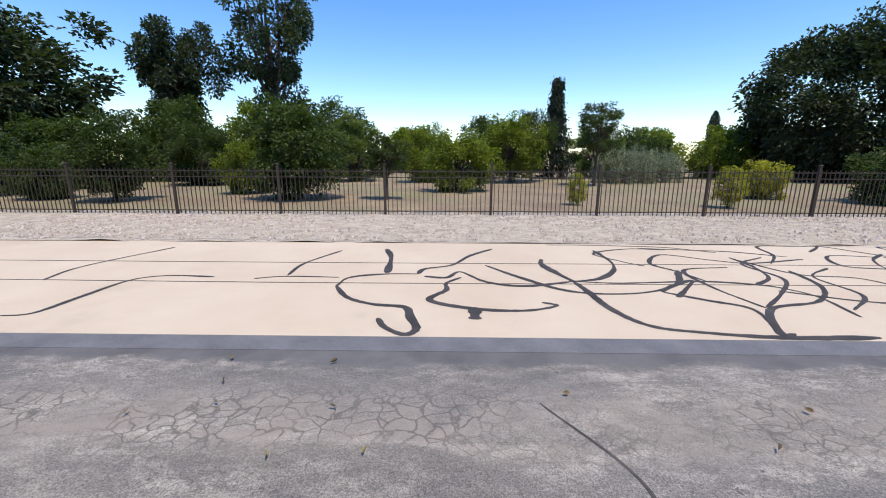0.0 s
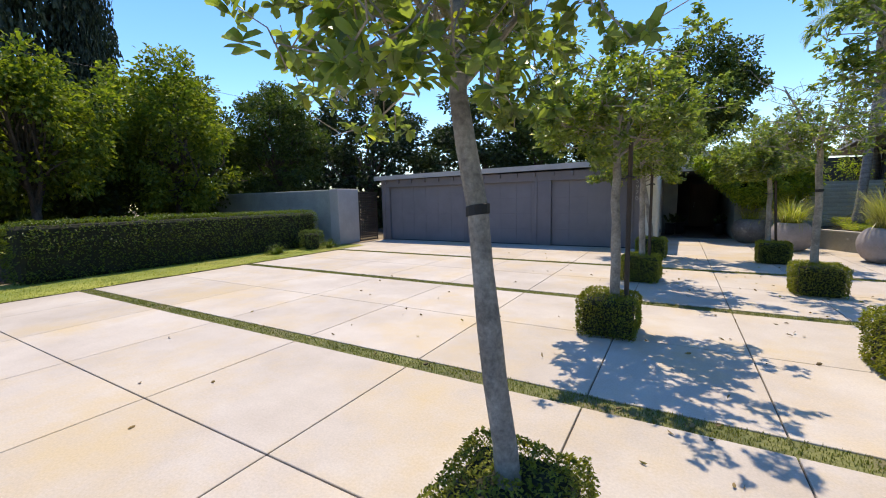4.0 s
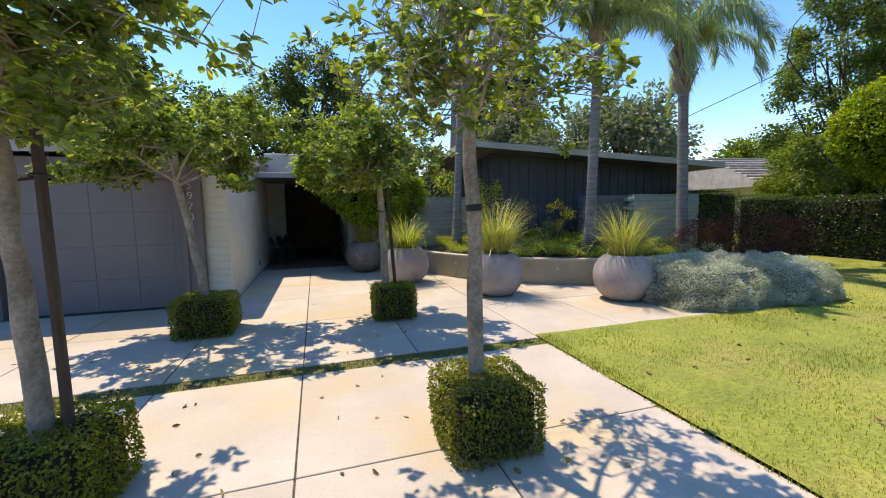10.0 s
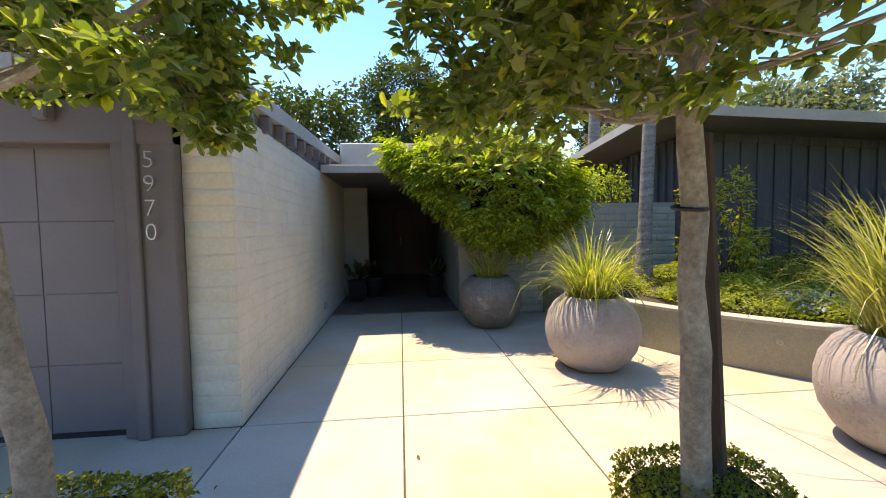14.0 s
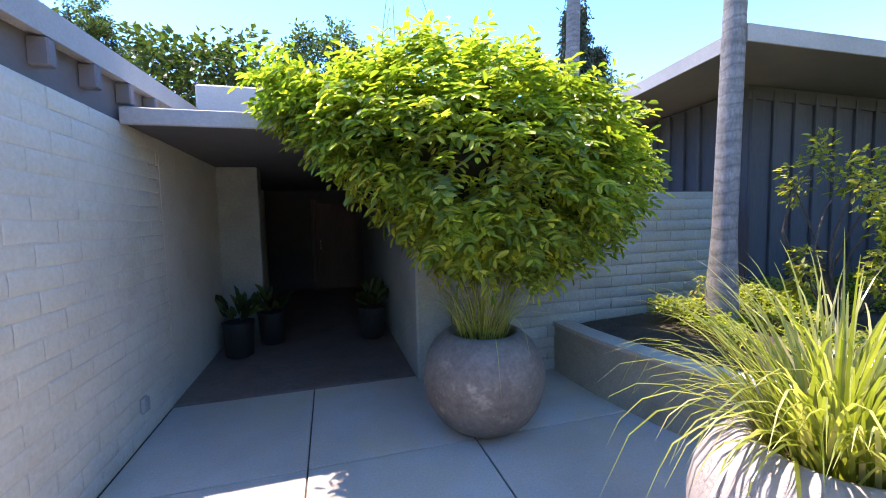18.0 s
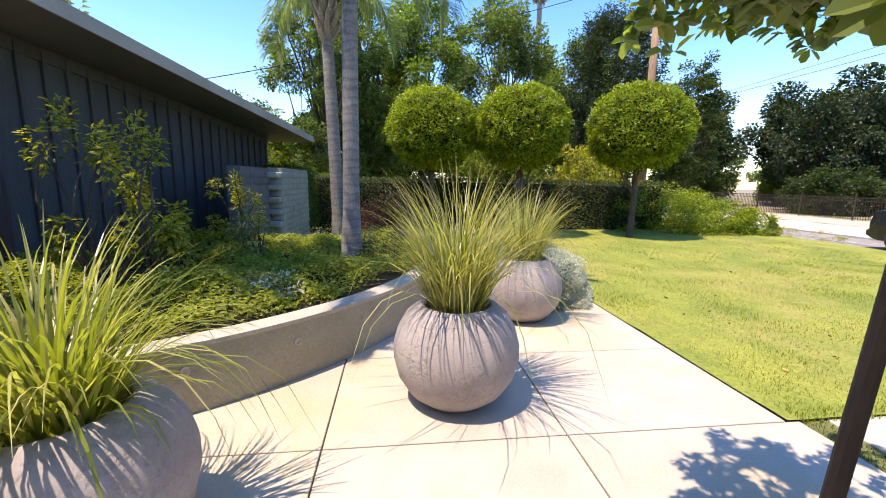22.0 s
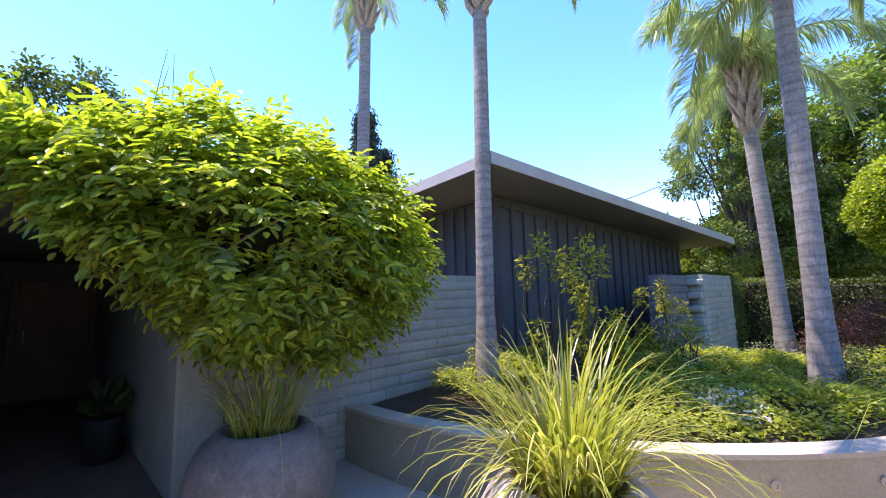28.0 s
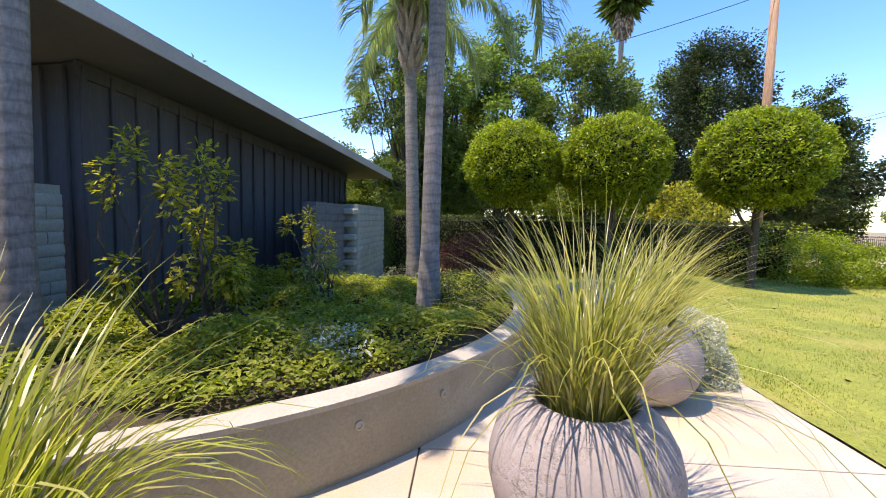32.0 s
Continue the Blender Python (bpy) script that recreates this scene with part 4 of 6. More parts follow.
# roof slab falling to the far end
rv = [(0, 0, 3.30), (8.3, 0, 2.73), (8.3, 10, 2.73), (0, 10, 3.30)]
rv += [(x, y, z + 0.14) for x, y, z in rv]
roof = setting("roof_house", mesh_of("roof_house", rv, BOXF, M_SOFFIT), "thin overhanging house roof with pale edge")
roof.matrix_world = WING
for a, e in (((0, -0.02), (8.3, 0.0)), ((-0.02, -0.02), (0.0, 10))):
    z0, z1 = 3.29, (2.72 if e[0] > 1 else 3.29)
    fv = [(a[0], a[1], z0), (e[0], a[1], z1), (e[0], e[1], z1 if e[0] > 1 else z0), (a[0], e[1], z0)]
    fv += [(x, y, z + 0.16) for x, y, z in fv]
    put("fascia", mesh_of("fascia", fv, BOXF, M_FASCIA), roof)
rt = [(x, y, z + 0.005) for x, y, z in rv[4:]] + [(x, y, z + 0.02) for x, y, z in rv[4:]]
put("roof_surface", mesh_of("roof_surface", rt, BOXF, M_ROOFTOP), roof)
# the wall top is closed to the slope of the roof by a frieze board
put("frieze_board", mesh_of("frieze_board", [(1.0, 0.97, 3.06), (7.6, 0.97, 2.61), (7.6, 1.0, 2.61), (1.0, 1.0, 3.06), (1.0, 0.97, 3.22), (7.6, 0.97, 2.77), (7.6, 1.0, 2.77), (1.0, 1.0, 3.22)], BOXF, M_SIDING), roof)

# outlet box low on the entry wall
ob_ = thing("outlet_box", "small grey weatherproof outlet box low on the adobe wall", "outlet", (WALL_X + 0.004, 18.92, 0.29))
put("back_box", box_mesh("back_box", (0.0, -0.04, -0.06), (0.03, 0.04, 0.06), M_FASCIA, 0.006), ob_)
put("cover", box_mesh("cover", (0.03, -0.034, -0.052), (0.042, 0.034, 0.052), M_FASCIA, 0.005), ob_)

# ---- planting: near things ----


def planter(at, mat, label, turn):
    prof = [(1.05 * r, z) for r, z in ((0.20, 0.0), (0.27, 0.02), (0.36, 0.10), (0.43, 0.22), (0.462, 0.36), (0.462, 0.46), (0.435, 0.58), (0.375, 0.69), (0.30, 0.755), (0.27, 0.77), (0.245, 0.765), (0.235, 0.72), (0.235, 0.66))]
    v, f = lathe(prof, 40)
    v = [(x * (1 + 0.012 * noise.noise((x * 3, y * 3, z * 3 + turn))), y * (1 + 0.012 * noise.noise((y * 3, z * 3, x * 3 + turn))), z + 0.004 * noise.noise((x * 8, y * 8, turn))) for x, y, z in v]
    t = thing("planter", label, "planter", (*at, 0.001), "round planters", turn)
    put("pot", mesh_of("pot", v, f, mat, True), t)
    put("soil", joined("soil", [lathe([(0.0, 0.70), (0.12, 0.705), (0.232, 0.69), (0.232, 0.66)], 20)], M_SOIL), t)
    return t


def grass_clump(at, label, seed, n=430, tall=0.78, wide=0.75, mat=None, group="ornamental grasses", base_r=0.2, width=0.011, name="ornamental_grass"):
    rng = np.random.default_rng(seed)
    h = rng.uniform(0, 2 * np.pi, n)
    r = base_r * np.sqrt(rng.uniform(0, 1, n))
    base = np.stack([r * np.cos(h), r * np.sin(h), np.zeros(n)], 1)
    hd = h + rng.normal(size=n) * 0.5
    lean = np.abs(rng.normal(size=n)) * 0.20 * wide + 0.08 + 0.5 * wide * (r / base_r) * rng.uniform(0.1, 0.7, n)
    ln = tall * rng.uniform(0.55, 1.18, n)
    k = n // 22
    lean[:k], ln[:k] = rng.uniform(0.5, 0.85, k), tall * rng.uniform(1.0, 1.45, k)
    t = thing(name, label, "grass", at, group)
    put("blades", blades("blades", base, hd, lean, ln, np.full(n, width), mat or L_GRASS, rng, 7, 1.0), t)
    return t


PL = ((2.03, 16.40), (3.32, 14.56), (5.16, 13.44))
for k, p in enumerate(PL):
    planter(p, M_POT, "round mauve-grey rough stone planter on the concrete walk", 1.3 * k)
    grass_clump((*p, 0.695), ("tall yellow-green ornamental grass arching from a planter", "dense tan-streaked ornamental grass in a round planter", "yellow-green ornamental grass in the planter by the lawn")[k], 40 + k, (400, 600, 480)[k], (0.88, 1.10, 1.04)[k], (1.05, 0.66, 0.72)[k], (L_GRASS, L_STRAW, L_STRAW)[k], width=(0.016, 0.012, 0.012)[k])
planter((1.36, 18.36), M_POT_BROWN, "round weathered brown planter beside the porch pier", 5.0)
grass_clump((1.36, 18.36, 0.695), "thin dull green grass in the brown planter", 50, 260, 0.70, 0.72, width=0.007)

# raised bed with its curved wall
BED = (7.2, 19.0)
arc = np.radians(np.linspace(176, 278, 52))
R0, R1 = 4.70, 4.52


def ring_wall(r_out, r_in, z0, z1, ang, bulge=0.0):
    v, f = [], []
    for a in ang:
        c, s = math.cos(a), math.sin(a)
        for r, z in ((r_out, z0), (r_out + bulge, z1), (r_in, z1), (r_in, z0)):
            v.append((BED[0] + r * c, BED[1] + r * s, z))
    for k in range(len(ang) - 1):
        for i in range(4):
            f.append((4 * k + i, 4 * k + (i + 1) % 4, 4 * k + 4 + (i + 1) % 4, 4 * k + 4 + i))
    f += [(0, 3, 2, 1), tuple(range(4 * len(ang) - 4, 4 * len(ang)))]
    return v, f


bw = setting("bed_wall", joined("bed_wall", [ring_wall(R0, R1, 0, 0.50, arc)], M_BED_WALL), "curved tan rendered retaining wall of the raised bed")
put("coping", joined("coping", [ring_wall(R0 + 0.012, R1 - 0.02, 0.50, 0.535, arc)], M_BED_CAP), bw, label="pale worn top of the wall")
for a in (199, 212, 222, 231, 240, 249):
    a = radians(a)
    hx, hy = BED[0] + (R0 + 0.004) * math.cos(a), BED[1] + (R0 + 0.004) * math.sin(a)
    ob = put("tie_hole", joined("tie_hole", [lathe([(0.032, 0), (0.032, 0.008), (0.02, 0.010), (0.018, 0.002)], 14)], M_BED_CAP), bw, (hx, hy, 0.34))
    ob.rotation_euler = (radians(90), 0, a - radians(90) + math.pi)
sp = []
for rr in np.linspace(0.02, 1.0, 12):
    sp.append([(BED[0] + 4.55 * rr * math.cos(a), BED[1] + 4.55 * rr * math.sin(a), 0.47 + 0.30 * (1 - rr) + 0.03 * noise.noise((rr * 9, a * 4, 1))) for a in arc])
v = [p for row in sp for p in row]
m = len(arc)
setting("bed_soil", mesh_of("bed_soil", v, [(k * m + i, k * m + i + 1, (k + 1) * m + i + 1, (k + 1) * m + i) for k in range(11) for i in range(m - 1)], M_SOIL, True), "dark bed soil")


def bed_z(x, y):
    rr = math.hypot(x - BED[0], y - BED[1]) / 4.55
    return 0.47 + 0.30 * max(0.0, 1 - rr)


rng = np.random.default_rng(31)
n = 42000
rr, aa = np.sqrt(rng.uniform(0.02, 0.97, n)) * 4.5, rng.uniform(radians(177), radians(277), n)
x, y = BED[0] + rr * np.cos(aa), BED[1] + rr * np.sin(aa)
hum = np.array([max(0.0, 0.45 + 0.8 * noise.noise((a * 1.1, c * 1.1, 2.0)) + 0.4 * noise.noise((a * 3, c * 3, 5.0))) for a, c in zip(x, y)])
keep = (y < 18.9) & (hum > 0.16) & (x > 3.4)
x, y, hum, rr = x[keep], y[keep], hum[keep], rr[keep]
z = 0.47 + 0.30 * (1 - rr / 4.55) + hum * 0.34 * np.sqrt(rng.uniform(0.1, 1.0, len(x)))
tagged(new("ground_cover", leaf_mesh("ground_cover", np.stack([x, y, z], 1), unit(len(x), rng) * np.array([1, 1, 0.5]) + np.array([0, 0, 0.15]), 0.048, 0.030, L_COVER, rng, 1, 0.25, np.tile([0, 0, 1.0], (len(x), 1)))), "low leafy green ground cover filling the raised bed", "plant", kind="stuff")


def mound(rng, n, size, lump, lumpy, deep, low=0.0, square=2.0):
    """Leaf places over a rounded clipped mass and the way outwards: size is its half widths and its height; square over 2 flattens its sides."""
    d = unit(n, rng)
    d[:, 2] = np.where(d[:, 2] < low, low + np.abs(d[:, 2] - low) * 0.5, d[:, 2])
    d /= np.linalg.norm(d, axis=1)[:, None]
    r = 1 + lumpy * np.array([noise.noise((a * lump, b_ * lump, c_ * lump)) for a, b_, c_ in d]) - deep * rng.uniform(0, 1, n) ** 2 * 2
    r /= (np.abs(d) ** square).sum(1) ** (1 / square)
    return d * r[:, None] * np.asarray(size), d


def shrub(name, at, radius, label, category, mat, n, leaf, seed, clumps=26, spread=0.2, stems=True, shape=1, shell=0.5, floor=-0.9, group="", lift=None):
    """A shrub: stems and clumped leaves."""
    rng = np.random.default_rng(seed)
    rx, ry, rz = radius
    t = thing(name, label, category, at, group)
    p, way, c = clumped(rng, n, clumps, radius, (0, 0, rz if lift is None else lift), spread, floor, shell)
    p[:, 2] = np.maximum(p[:, 2], 0.02)
    put("leaves", leaf_mesh("leaves", p, way, leaf, leaf * 0.48, mat, rng, shape, 0.25, way * 0.5 + np.array([0, 0, 0.8])), t)
    if stems:
        put("stem", joined("stem", [branch_geo((rng.normal() * 0.03 * rx, rng.normal() * 0.03 * rx, -0.04), q, 0.016 * (0.6 + rz), 0.004, rng) for q in c[:min(14, clumps)]], M_BARK_DARK), t)
    return t


# shrubs of the raised bed
shrub("flowering_shrub", (4.60, 17.85, 0.62), (0.48, 0.40, 0.90), "upright shrub with yellow-tipped leaves in the raised bed", "shrub", L_CITRUS, 1150, 0.066, 61, 12, 0.13)
shrub("flowering_shrub", (4.62, 17.42, 0.62), (0.34, 0.32, 0.68), "open yellow-green shrub in the raised bed", "shrub", L_CITRUS, 800, 0.066, 62, 9, 0.13)
shrub("flowering_shrub", (6.35, 17.25, 0.66), (0.52, 0.34, 0.54), "wide sparse shrub with golden leaves", "shrub", L_CITRUS, 620, 0.064, 63, 8, 0.12)
shrub("young_citrus", (5.85, 16.85, 0.62), (0.28, 0.26, 0.34), "small rounded young citrus on a thin stem", "shrub", L_TREE, 320, 0.07, 64, 12, 0.2)
shrub("dwarf_shrub", (3.9, 18.55, 0.55), (0.20, 0.18, 0.22), "small golden shrub at the palm foot", "shrub", L_CITRUS, 190, 0.05, 65, 9, 0.2)
shrub("dark_shrub", (7.5, 15.35, 0.5), (0.8, 0.45, 0.20), "low dark green mounded shrub by the bed wall", "shrub", L_IVY, 2200, 0.04, 66, 40, 0.12, False)
shrub("dark_shrub", (6.35, 15.2, 0.5), (0.75, 0.38, 0.20), "low dark mounded shrub along the bed edge", "shrub", L_IVY, 2000, 0.04, 67, 40, 0.12, False)
shrub("wall_shrub", (3.95, 19.75, 1.4), (0.55, 0.35, 0.62), "bright leafy shrub rising behind the adobe wall", "shrub", L_VINE, 1100, 0.075, 68, 22, 0.18)
shrub("grey_shrub", (4.42, 16.18, 0.5), (0.34, 0.28, 0.12), "low grey twiggy mound", "shrub", L_SILVER, 500, 0.035, 69, 14, 0.2, False)
grass_clump((4.36, 16.38, 0.54), "small blue-grey fescue tuft in the raised bed", 70, 380, 0.30, 1.5, L_BLUE, "fescue tufts", 0.08, 0.004, "fescue_tuft")
for k, (px, py, rx, ry, top) in enumerate(((6.42, 13.06, 1.12, 0.88, 0.74), (7.68, 12.92, 1.02, 0.90, 0.68))):
    r_ = np.random.default_rng(71 + k)
    t = thing("silver_bush", ("low mounded silver-grey bush spilling over the paving edge", "second silver-grey mounded bush beside the lawn")[k], "bush", (px, py, 0.0))
    p, o = mound(r_, 34000, (rx, ry, top), 4.2, 0.15, 0.06, 0.0, 3.0)
    put("leaves", leaf_mesh("leaves", p, o * 0.9 + r_.normal(size=(len(p), 3)) * 0.5 + np.array([0, 0, 0.35]), 0.042, 0.015, L_SILVER, r_, 0, 0.2, o * 0.5 + np.array([0, 0, 0.6])), t)
    put("core", joined("core", [lathe([(0.0, 0.0), (0.86, 0.02), (0.90, 0.40), (0.80, 0.72), (0.5, 0.86), (0.0, 0.88)], 20)], L_SILVER_CORE), t).scale = (rx, ry, top)
for k, (px, py, s) in enumerate(((10.3, 15.1, 1.0), (11.4, 14.9, 0.9), (9.4, 15.5, 0.8))):
    shrub("purple_shrub", (px, py, 0.0), (0.95 * s, 0.75 * s, 0.74 * s), "dark purple-leaved shrub before the hedge", "shrub", L_PURPLE, 3200, 0.055, 80 + k, 30, 0.16, True, 1, 0.5, -0.9, "purple shrubs")
for k, (px, py) in enumerate(((8.7, 15.0), (9.3, 16.4))):
    shrub("pale_shrub", (px, py, 0.3), (0.5, 0.45, 0.22), "low pale flowering shrub in the bed", "shrub", L_OLIVE, 800, 0.04, 86 + k, 20, 0.18)

# wisteria over the pier
rng = np.random.default_rng(90)
vine = thing("wisteria", "large bright green wisteria mass over the porch pier", "vine", (1.40, 18.85, 0))
nl = 3100
d = unit(nl, rng)
rad = rng.uniform(0.88, 1.02, nl) * (1 + 0.22 * np.array([noise.noise((a * 2.6, b_ * 2.6, c_ * 2.6)) for a, b_, c_ in d]))
deep = rng.uniform(0, 1, nl) < 0.2
rad[deep] *= rng.uniform(0.6, 0.9, deep.sum())
cen = d * rad[:, None] * np.array([1.50, 0.90, 0.86]) * np.where(d[:, 2:] < 0, np.array([[1.0, 1.0, 1.3]]), np.array([[1.0, 1.0, 1.0]])) + np.array([-0.02, -0.12, 2.12])
foot = 1.40 - 0.15 * np.maximum(cen[:, 0], 0) + 1.0 * np.maximum(-0.2 - cen[:, 0], 0)
low = cen[:, 2] < foot
cen[low, 2] = foot[low] + rng.uniform(-0.12, 0.3, low.sum())
side_ok = ~((cen[:, 1] > 0.05) & (cen[:, 2] < 2.45) & (cen[:, 0] < -0.35))
cen, d = cen[side_ok], d[side_ok]
pos, ways, faces_ = [], [], []
for c, o in zip(cen, d):
    nrm_ = o * 0.45 + np.array([-0.1, 0.1, 1.0]) + rng.normal(size=3) * 0.25
    ax = o * 0.7 + np.array([0, 0, -0.45]) + rng.normal(size=3) * 0.45
    ax /= np.linalg.norm(ax)
    s = np.cross(ax, nrm_)
    s /= np.linalg.norm(s)
    for k in range(5):
        q = c + ax * (0.046 * k)
        for sg in (-1, 1):
            pos.append(q)
            ways.append(s * sg * 0.9 + ax * 0.6)
            faces_.append(nrm_)
    pos.append(c + ax * 0.225)
    ways.append(ax)
    faces_.append(nrm_)
put("foliage", leaf_mesh("foliage", np.array(pos), np.array(ways), 0.090, 0.038, L_VINE, rng, 1, 0.35, np.array(faces_) * 1.6), vine)
put("main_stem", joined("main_stem", [branch_geo((-0.2, 0.55, 0.0), (-0.35, 0.45, 1.55), 0.035, 0.03, rng, 0.05)], M_BARK), vine)
for k in range(22):
    put("stem", joined("stem", [branch_geo((-0.35, 0.45, 1.5), cen[rng.integers(0, len(cen))], 0.022, 0.005, rng, 0.1)], M_BARK), vine)
put("core", joined("core", [lathe([(0.0, 1.65), (0.75, 1.7), (1.05, 2.0), (1.05, 2.3), (0.7, 2.6), (0.0, 2.75)], 18)], L_CORE), vine).scale = (1.0, 0.52, 1.0)
for k in range(6):
    sx_, sy_ = rng.uniform(-1.1, 0.8), rng.uniform(-0.25, 0.25)
    put("shoot", joined("shoot", [branch_geo((sx_, sy_, 2.7), (sx_ + rng.uniform(-0.12, 0.12), sy_ + rng.uniform(-0.1, 0.1), rng.uniform(3.25, 3.6)), 0.004, 0.0015, rng, 0.05)], M_BARK_DARK), vine)

# potted plants in the porch
for k, (px, py) in enumerate(((-0.93, 20.85), (-0.60, 21.3), (0.74, 21.1))):
    t = thing("potted_plant", "broad-leaved plant in a dark glazed pot in the porch", "plant", (px, py, 0.013), "porch pots")
    put("pot", joined("pot", [lathe([(0.13, 0), (0.16, 0.02), (0.18, 0.40), (0.19, 0.44), (0.16, 0.44), (0.15, 0.38)], 20)], M_TIE, True), t)
    q = unit(26, rng) * np.array([0.12, 0.12, 0.1]) + np.array([0, 0, 0.54])
    put("leaves", leaf_mesh("leaves", q, q - np.array([0, 0, 0.40]), 0.22, 0.085, L_BROAD, rng, 1, 0.5), t)

# ---- courtyard trees with their box hedges ----


def hedge_geo(name, size, n, leaf, mat, rng, rounding=0.12):
    """Leaves over the faces of a clipped block."""
    sx, sy, sz = size
    areas = np.array([sx * sy, sx * sz, sx * sz, sy * sz, sy * sz])
    k = rng.choice(5, n, p=areas / areas.sum())
    a, b2 = rng.uniform(-0.5, 0.5, n), rng.uniform(-0.5, 0.5, n)
    p, o = np.zeros((n, 3)), np.zeros((n, 3))
    for face, (ax, sgn) in enumerate(((2, 1), (1, -1), (1, 1), (0, -1), (0, 1))):
        m_ = k == face
        if ax == 2:
            p[m_] = np.stack([a[m_] * sx, b2[m_] * sy, np.full(m_.sum(), sz)], 1)
        elif ax == 1:
            p[m_] = np.stack([a[m_] * sx, np.full(m_.sum(), sgn * sy / 2), (b2[m_] + 0.5) * sz], 1)
        else:
            p[m_] = np.stack([np.full(m_.sum(), sgn * sx / 2), a[m_] * sy, (b2[m_] + 0.5) * sz], 1)
        o[m_, ax] = sgn
    c = np.array([0, 0, sz / 2])
    q = (p - c) / (np.array(size) / 2)
    over = np.maximum(np.sort(np.abs(q), axis=1)[:, 1] - (1 - rounding * 2), 0)
    p = c + (p - c) * (1 - over * 0.35)[:, None]
    lump = np.array([noise.noise(tuple(v_ * (2.2 / max(0.5, min(size)))) ) for v_ in p])
    p += o * (lump * 0.05 * min(1.0, sz * 1.4))[:, None] + rng.normal(size=(n, 3)) * leaf * 0.35
    p[:, 2] = np.maximum(p[:, 2], 0.01)
    return leaf_mesh(name, p, o * 0.8 + rng.normal(size=(n, 3)) * 0.65, leaf, leaf * 0.6, mat, rng, 0, 0.25, o * 0.5 + np.array([0, 0, 0.6]))


rng = np.random.default_rng(101)
BOXES = [hedge_geo("foliage", (0.73, 0.73, 0.50), 7500, 0.030, L_BOX, np.random.default_rng(s)) for s in (1, 2, 3)]
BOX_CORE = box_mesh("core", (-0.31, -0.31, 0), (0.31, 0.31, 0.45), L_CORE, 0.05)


def crown_tree(seed, lean, rosettes, wide, bare, low=0, fork=2.02):
    """A young standard tree: leaning stem, limbs with twigs, and leaves in whorls along the twigs."""
    r_ = np.random.default_rng(seed)
    top = np.array([lean[0], lean[1], fork])
    pts = [np.array([lean[0] * (t ** 1.3), lean[1] * (t ** 1.3), 0.05 + (fork - 0.05) * t]) + (r_.normal(size=3) * 0.007 if 0 < t < 1 else 0) for t in np.linspace(0, 1, 9)]
    pts += [top + np.array([0.02, -0.01, 0.28]), top + np.array([-0.02, 0.02, 0.58])]
    trunk = joined("trunk", [tube(pts, list(np.linspace(0.060, 0.042, 9) * (1 + 0.05 * np.sin(np.arange(9) * 2.1))) + [0.034, 0.016], 12)], M_BARK, True)
    limbs, tips = [], []
    for k in range(10 + low):
        a = k * 2.4 + r_.uniform(-0.3, 0.3)
        rad, up_ = r_.uniform(0.35, 0.8) * wide, r_.uniform(0.1, 0.75 + 0.45 * wide)
        if k >= 10:
            j_ = (k - 10) % max(1, low // 2)
            a = (-1.57 if k - 10 < low // 2 else 2.35) + (j_ + 0.5 - low / 4) * 0.5
            rad, up_ = r_.uniform(0.5, 0.8) * wide, r_.uniform(0.05, 0.2)
        e = top + np.array([rad * math.cos(a), rad * math.sin(a), up_])
        geos = [branch_geo(top + np.array([0, 0, r_.uniform(-0.12, 0.42)]), e, 0.016 if k < 10 else 0.011, 0.007 if k < 10 else 0.004, r_, 0.1, 6, 7)]
        for j in range(9):
            s = top + (e - top) * r_.uniform(0.3, 1.0)
            w = unit(1, r_)[0] * np.array([1, 1, 0.7]) + np.array([0.55 * math.cos(a), 0.55 * math.sin(a), 0.25])
            f_ = s + w / np.linalg.norm(w) * r_.uniform(0.3, 0.62)
            f_[2] = max(f_[2], 1.88 + r_.uniform(0, 0.2)) if k < 10 else np.clip(f_[2], 1.86 + r_.uniform(0, 0.1), 2.3)
            geos.append(branch_geo(s, f_, 0.006, 0.0025, r_, 0.12, 4, 5))
            for q in range(4 if bare else 2):
                g2 = s + (f_ - s) * r_.uniform(0.4, 1.0)
                h2 = g2 + (unit(1, r_)[0] + np.array([0, 0, 0.5])) * r_.uniform(0.12, 0.28)
                geos.append(branch_geo(g2, h2, 0.004, 0.0018, r_, 0.15, 3, 4))
                tips.append((g2, h2))
            tips += [(s, f_), (s + (f_ - s) * 0.4, s + (f_ - s) * 0.75)]
        limbs.append(joined("limb", geos, M_BARK))
    k = r_.integers(0, len(tips), rosettes)
    if bare:
        high = np.array([tips[i_][1][2] > 2.75 for i_ in k]) & (r_.uniform(0, 1, rosettes) < 0.75)
        k = k[~high]
    seat = np.array([tips[i_][1] for i_ in k]) + r_.normal(size=(len(k), 3)) * 0.055
    seat[:, 2] = np.maximum(seat[:, 2], 1.9)
    axis = np.array([tips[i_][1] - tips[i_][0] for i_ in k])
    axis /= np.linalg.norm(axis, axis=1)[:, None] + 1e-9
    axis = axis * 0.7 + np.array([0, 0, 0.35])
    pos_, way_ = [], []
    for q in range(9):
        pos_.append(seat + axis * r_.uniform(-0.05, 0.03, (len(k), 1)))
        way_.append(axis * r_.uniform(0.2, 0.8, (len(k), 1)) + unit(len(k), r_) * 0.85)
    leaves = leaf_mesh("crown", np.concatenate(pos_), np.concatenate(way_), 0.064, 0.037, L_TREE, r_, 1, 0.2, np.concatenate([axis * 0.6 + np.array([0, 0, 0.8])] * 9))
    return trunk, limbs, leaves


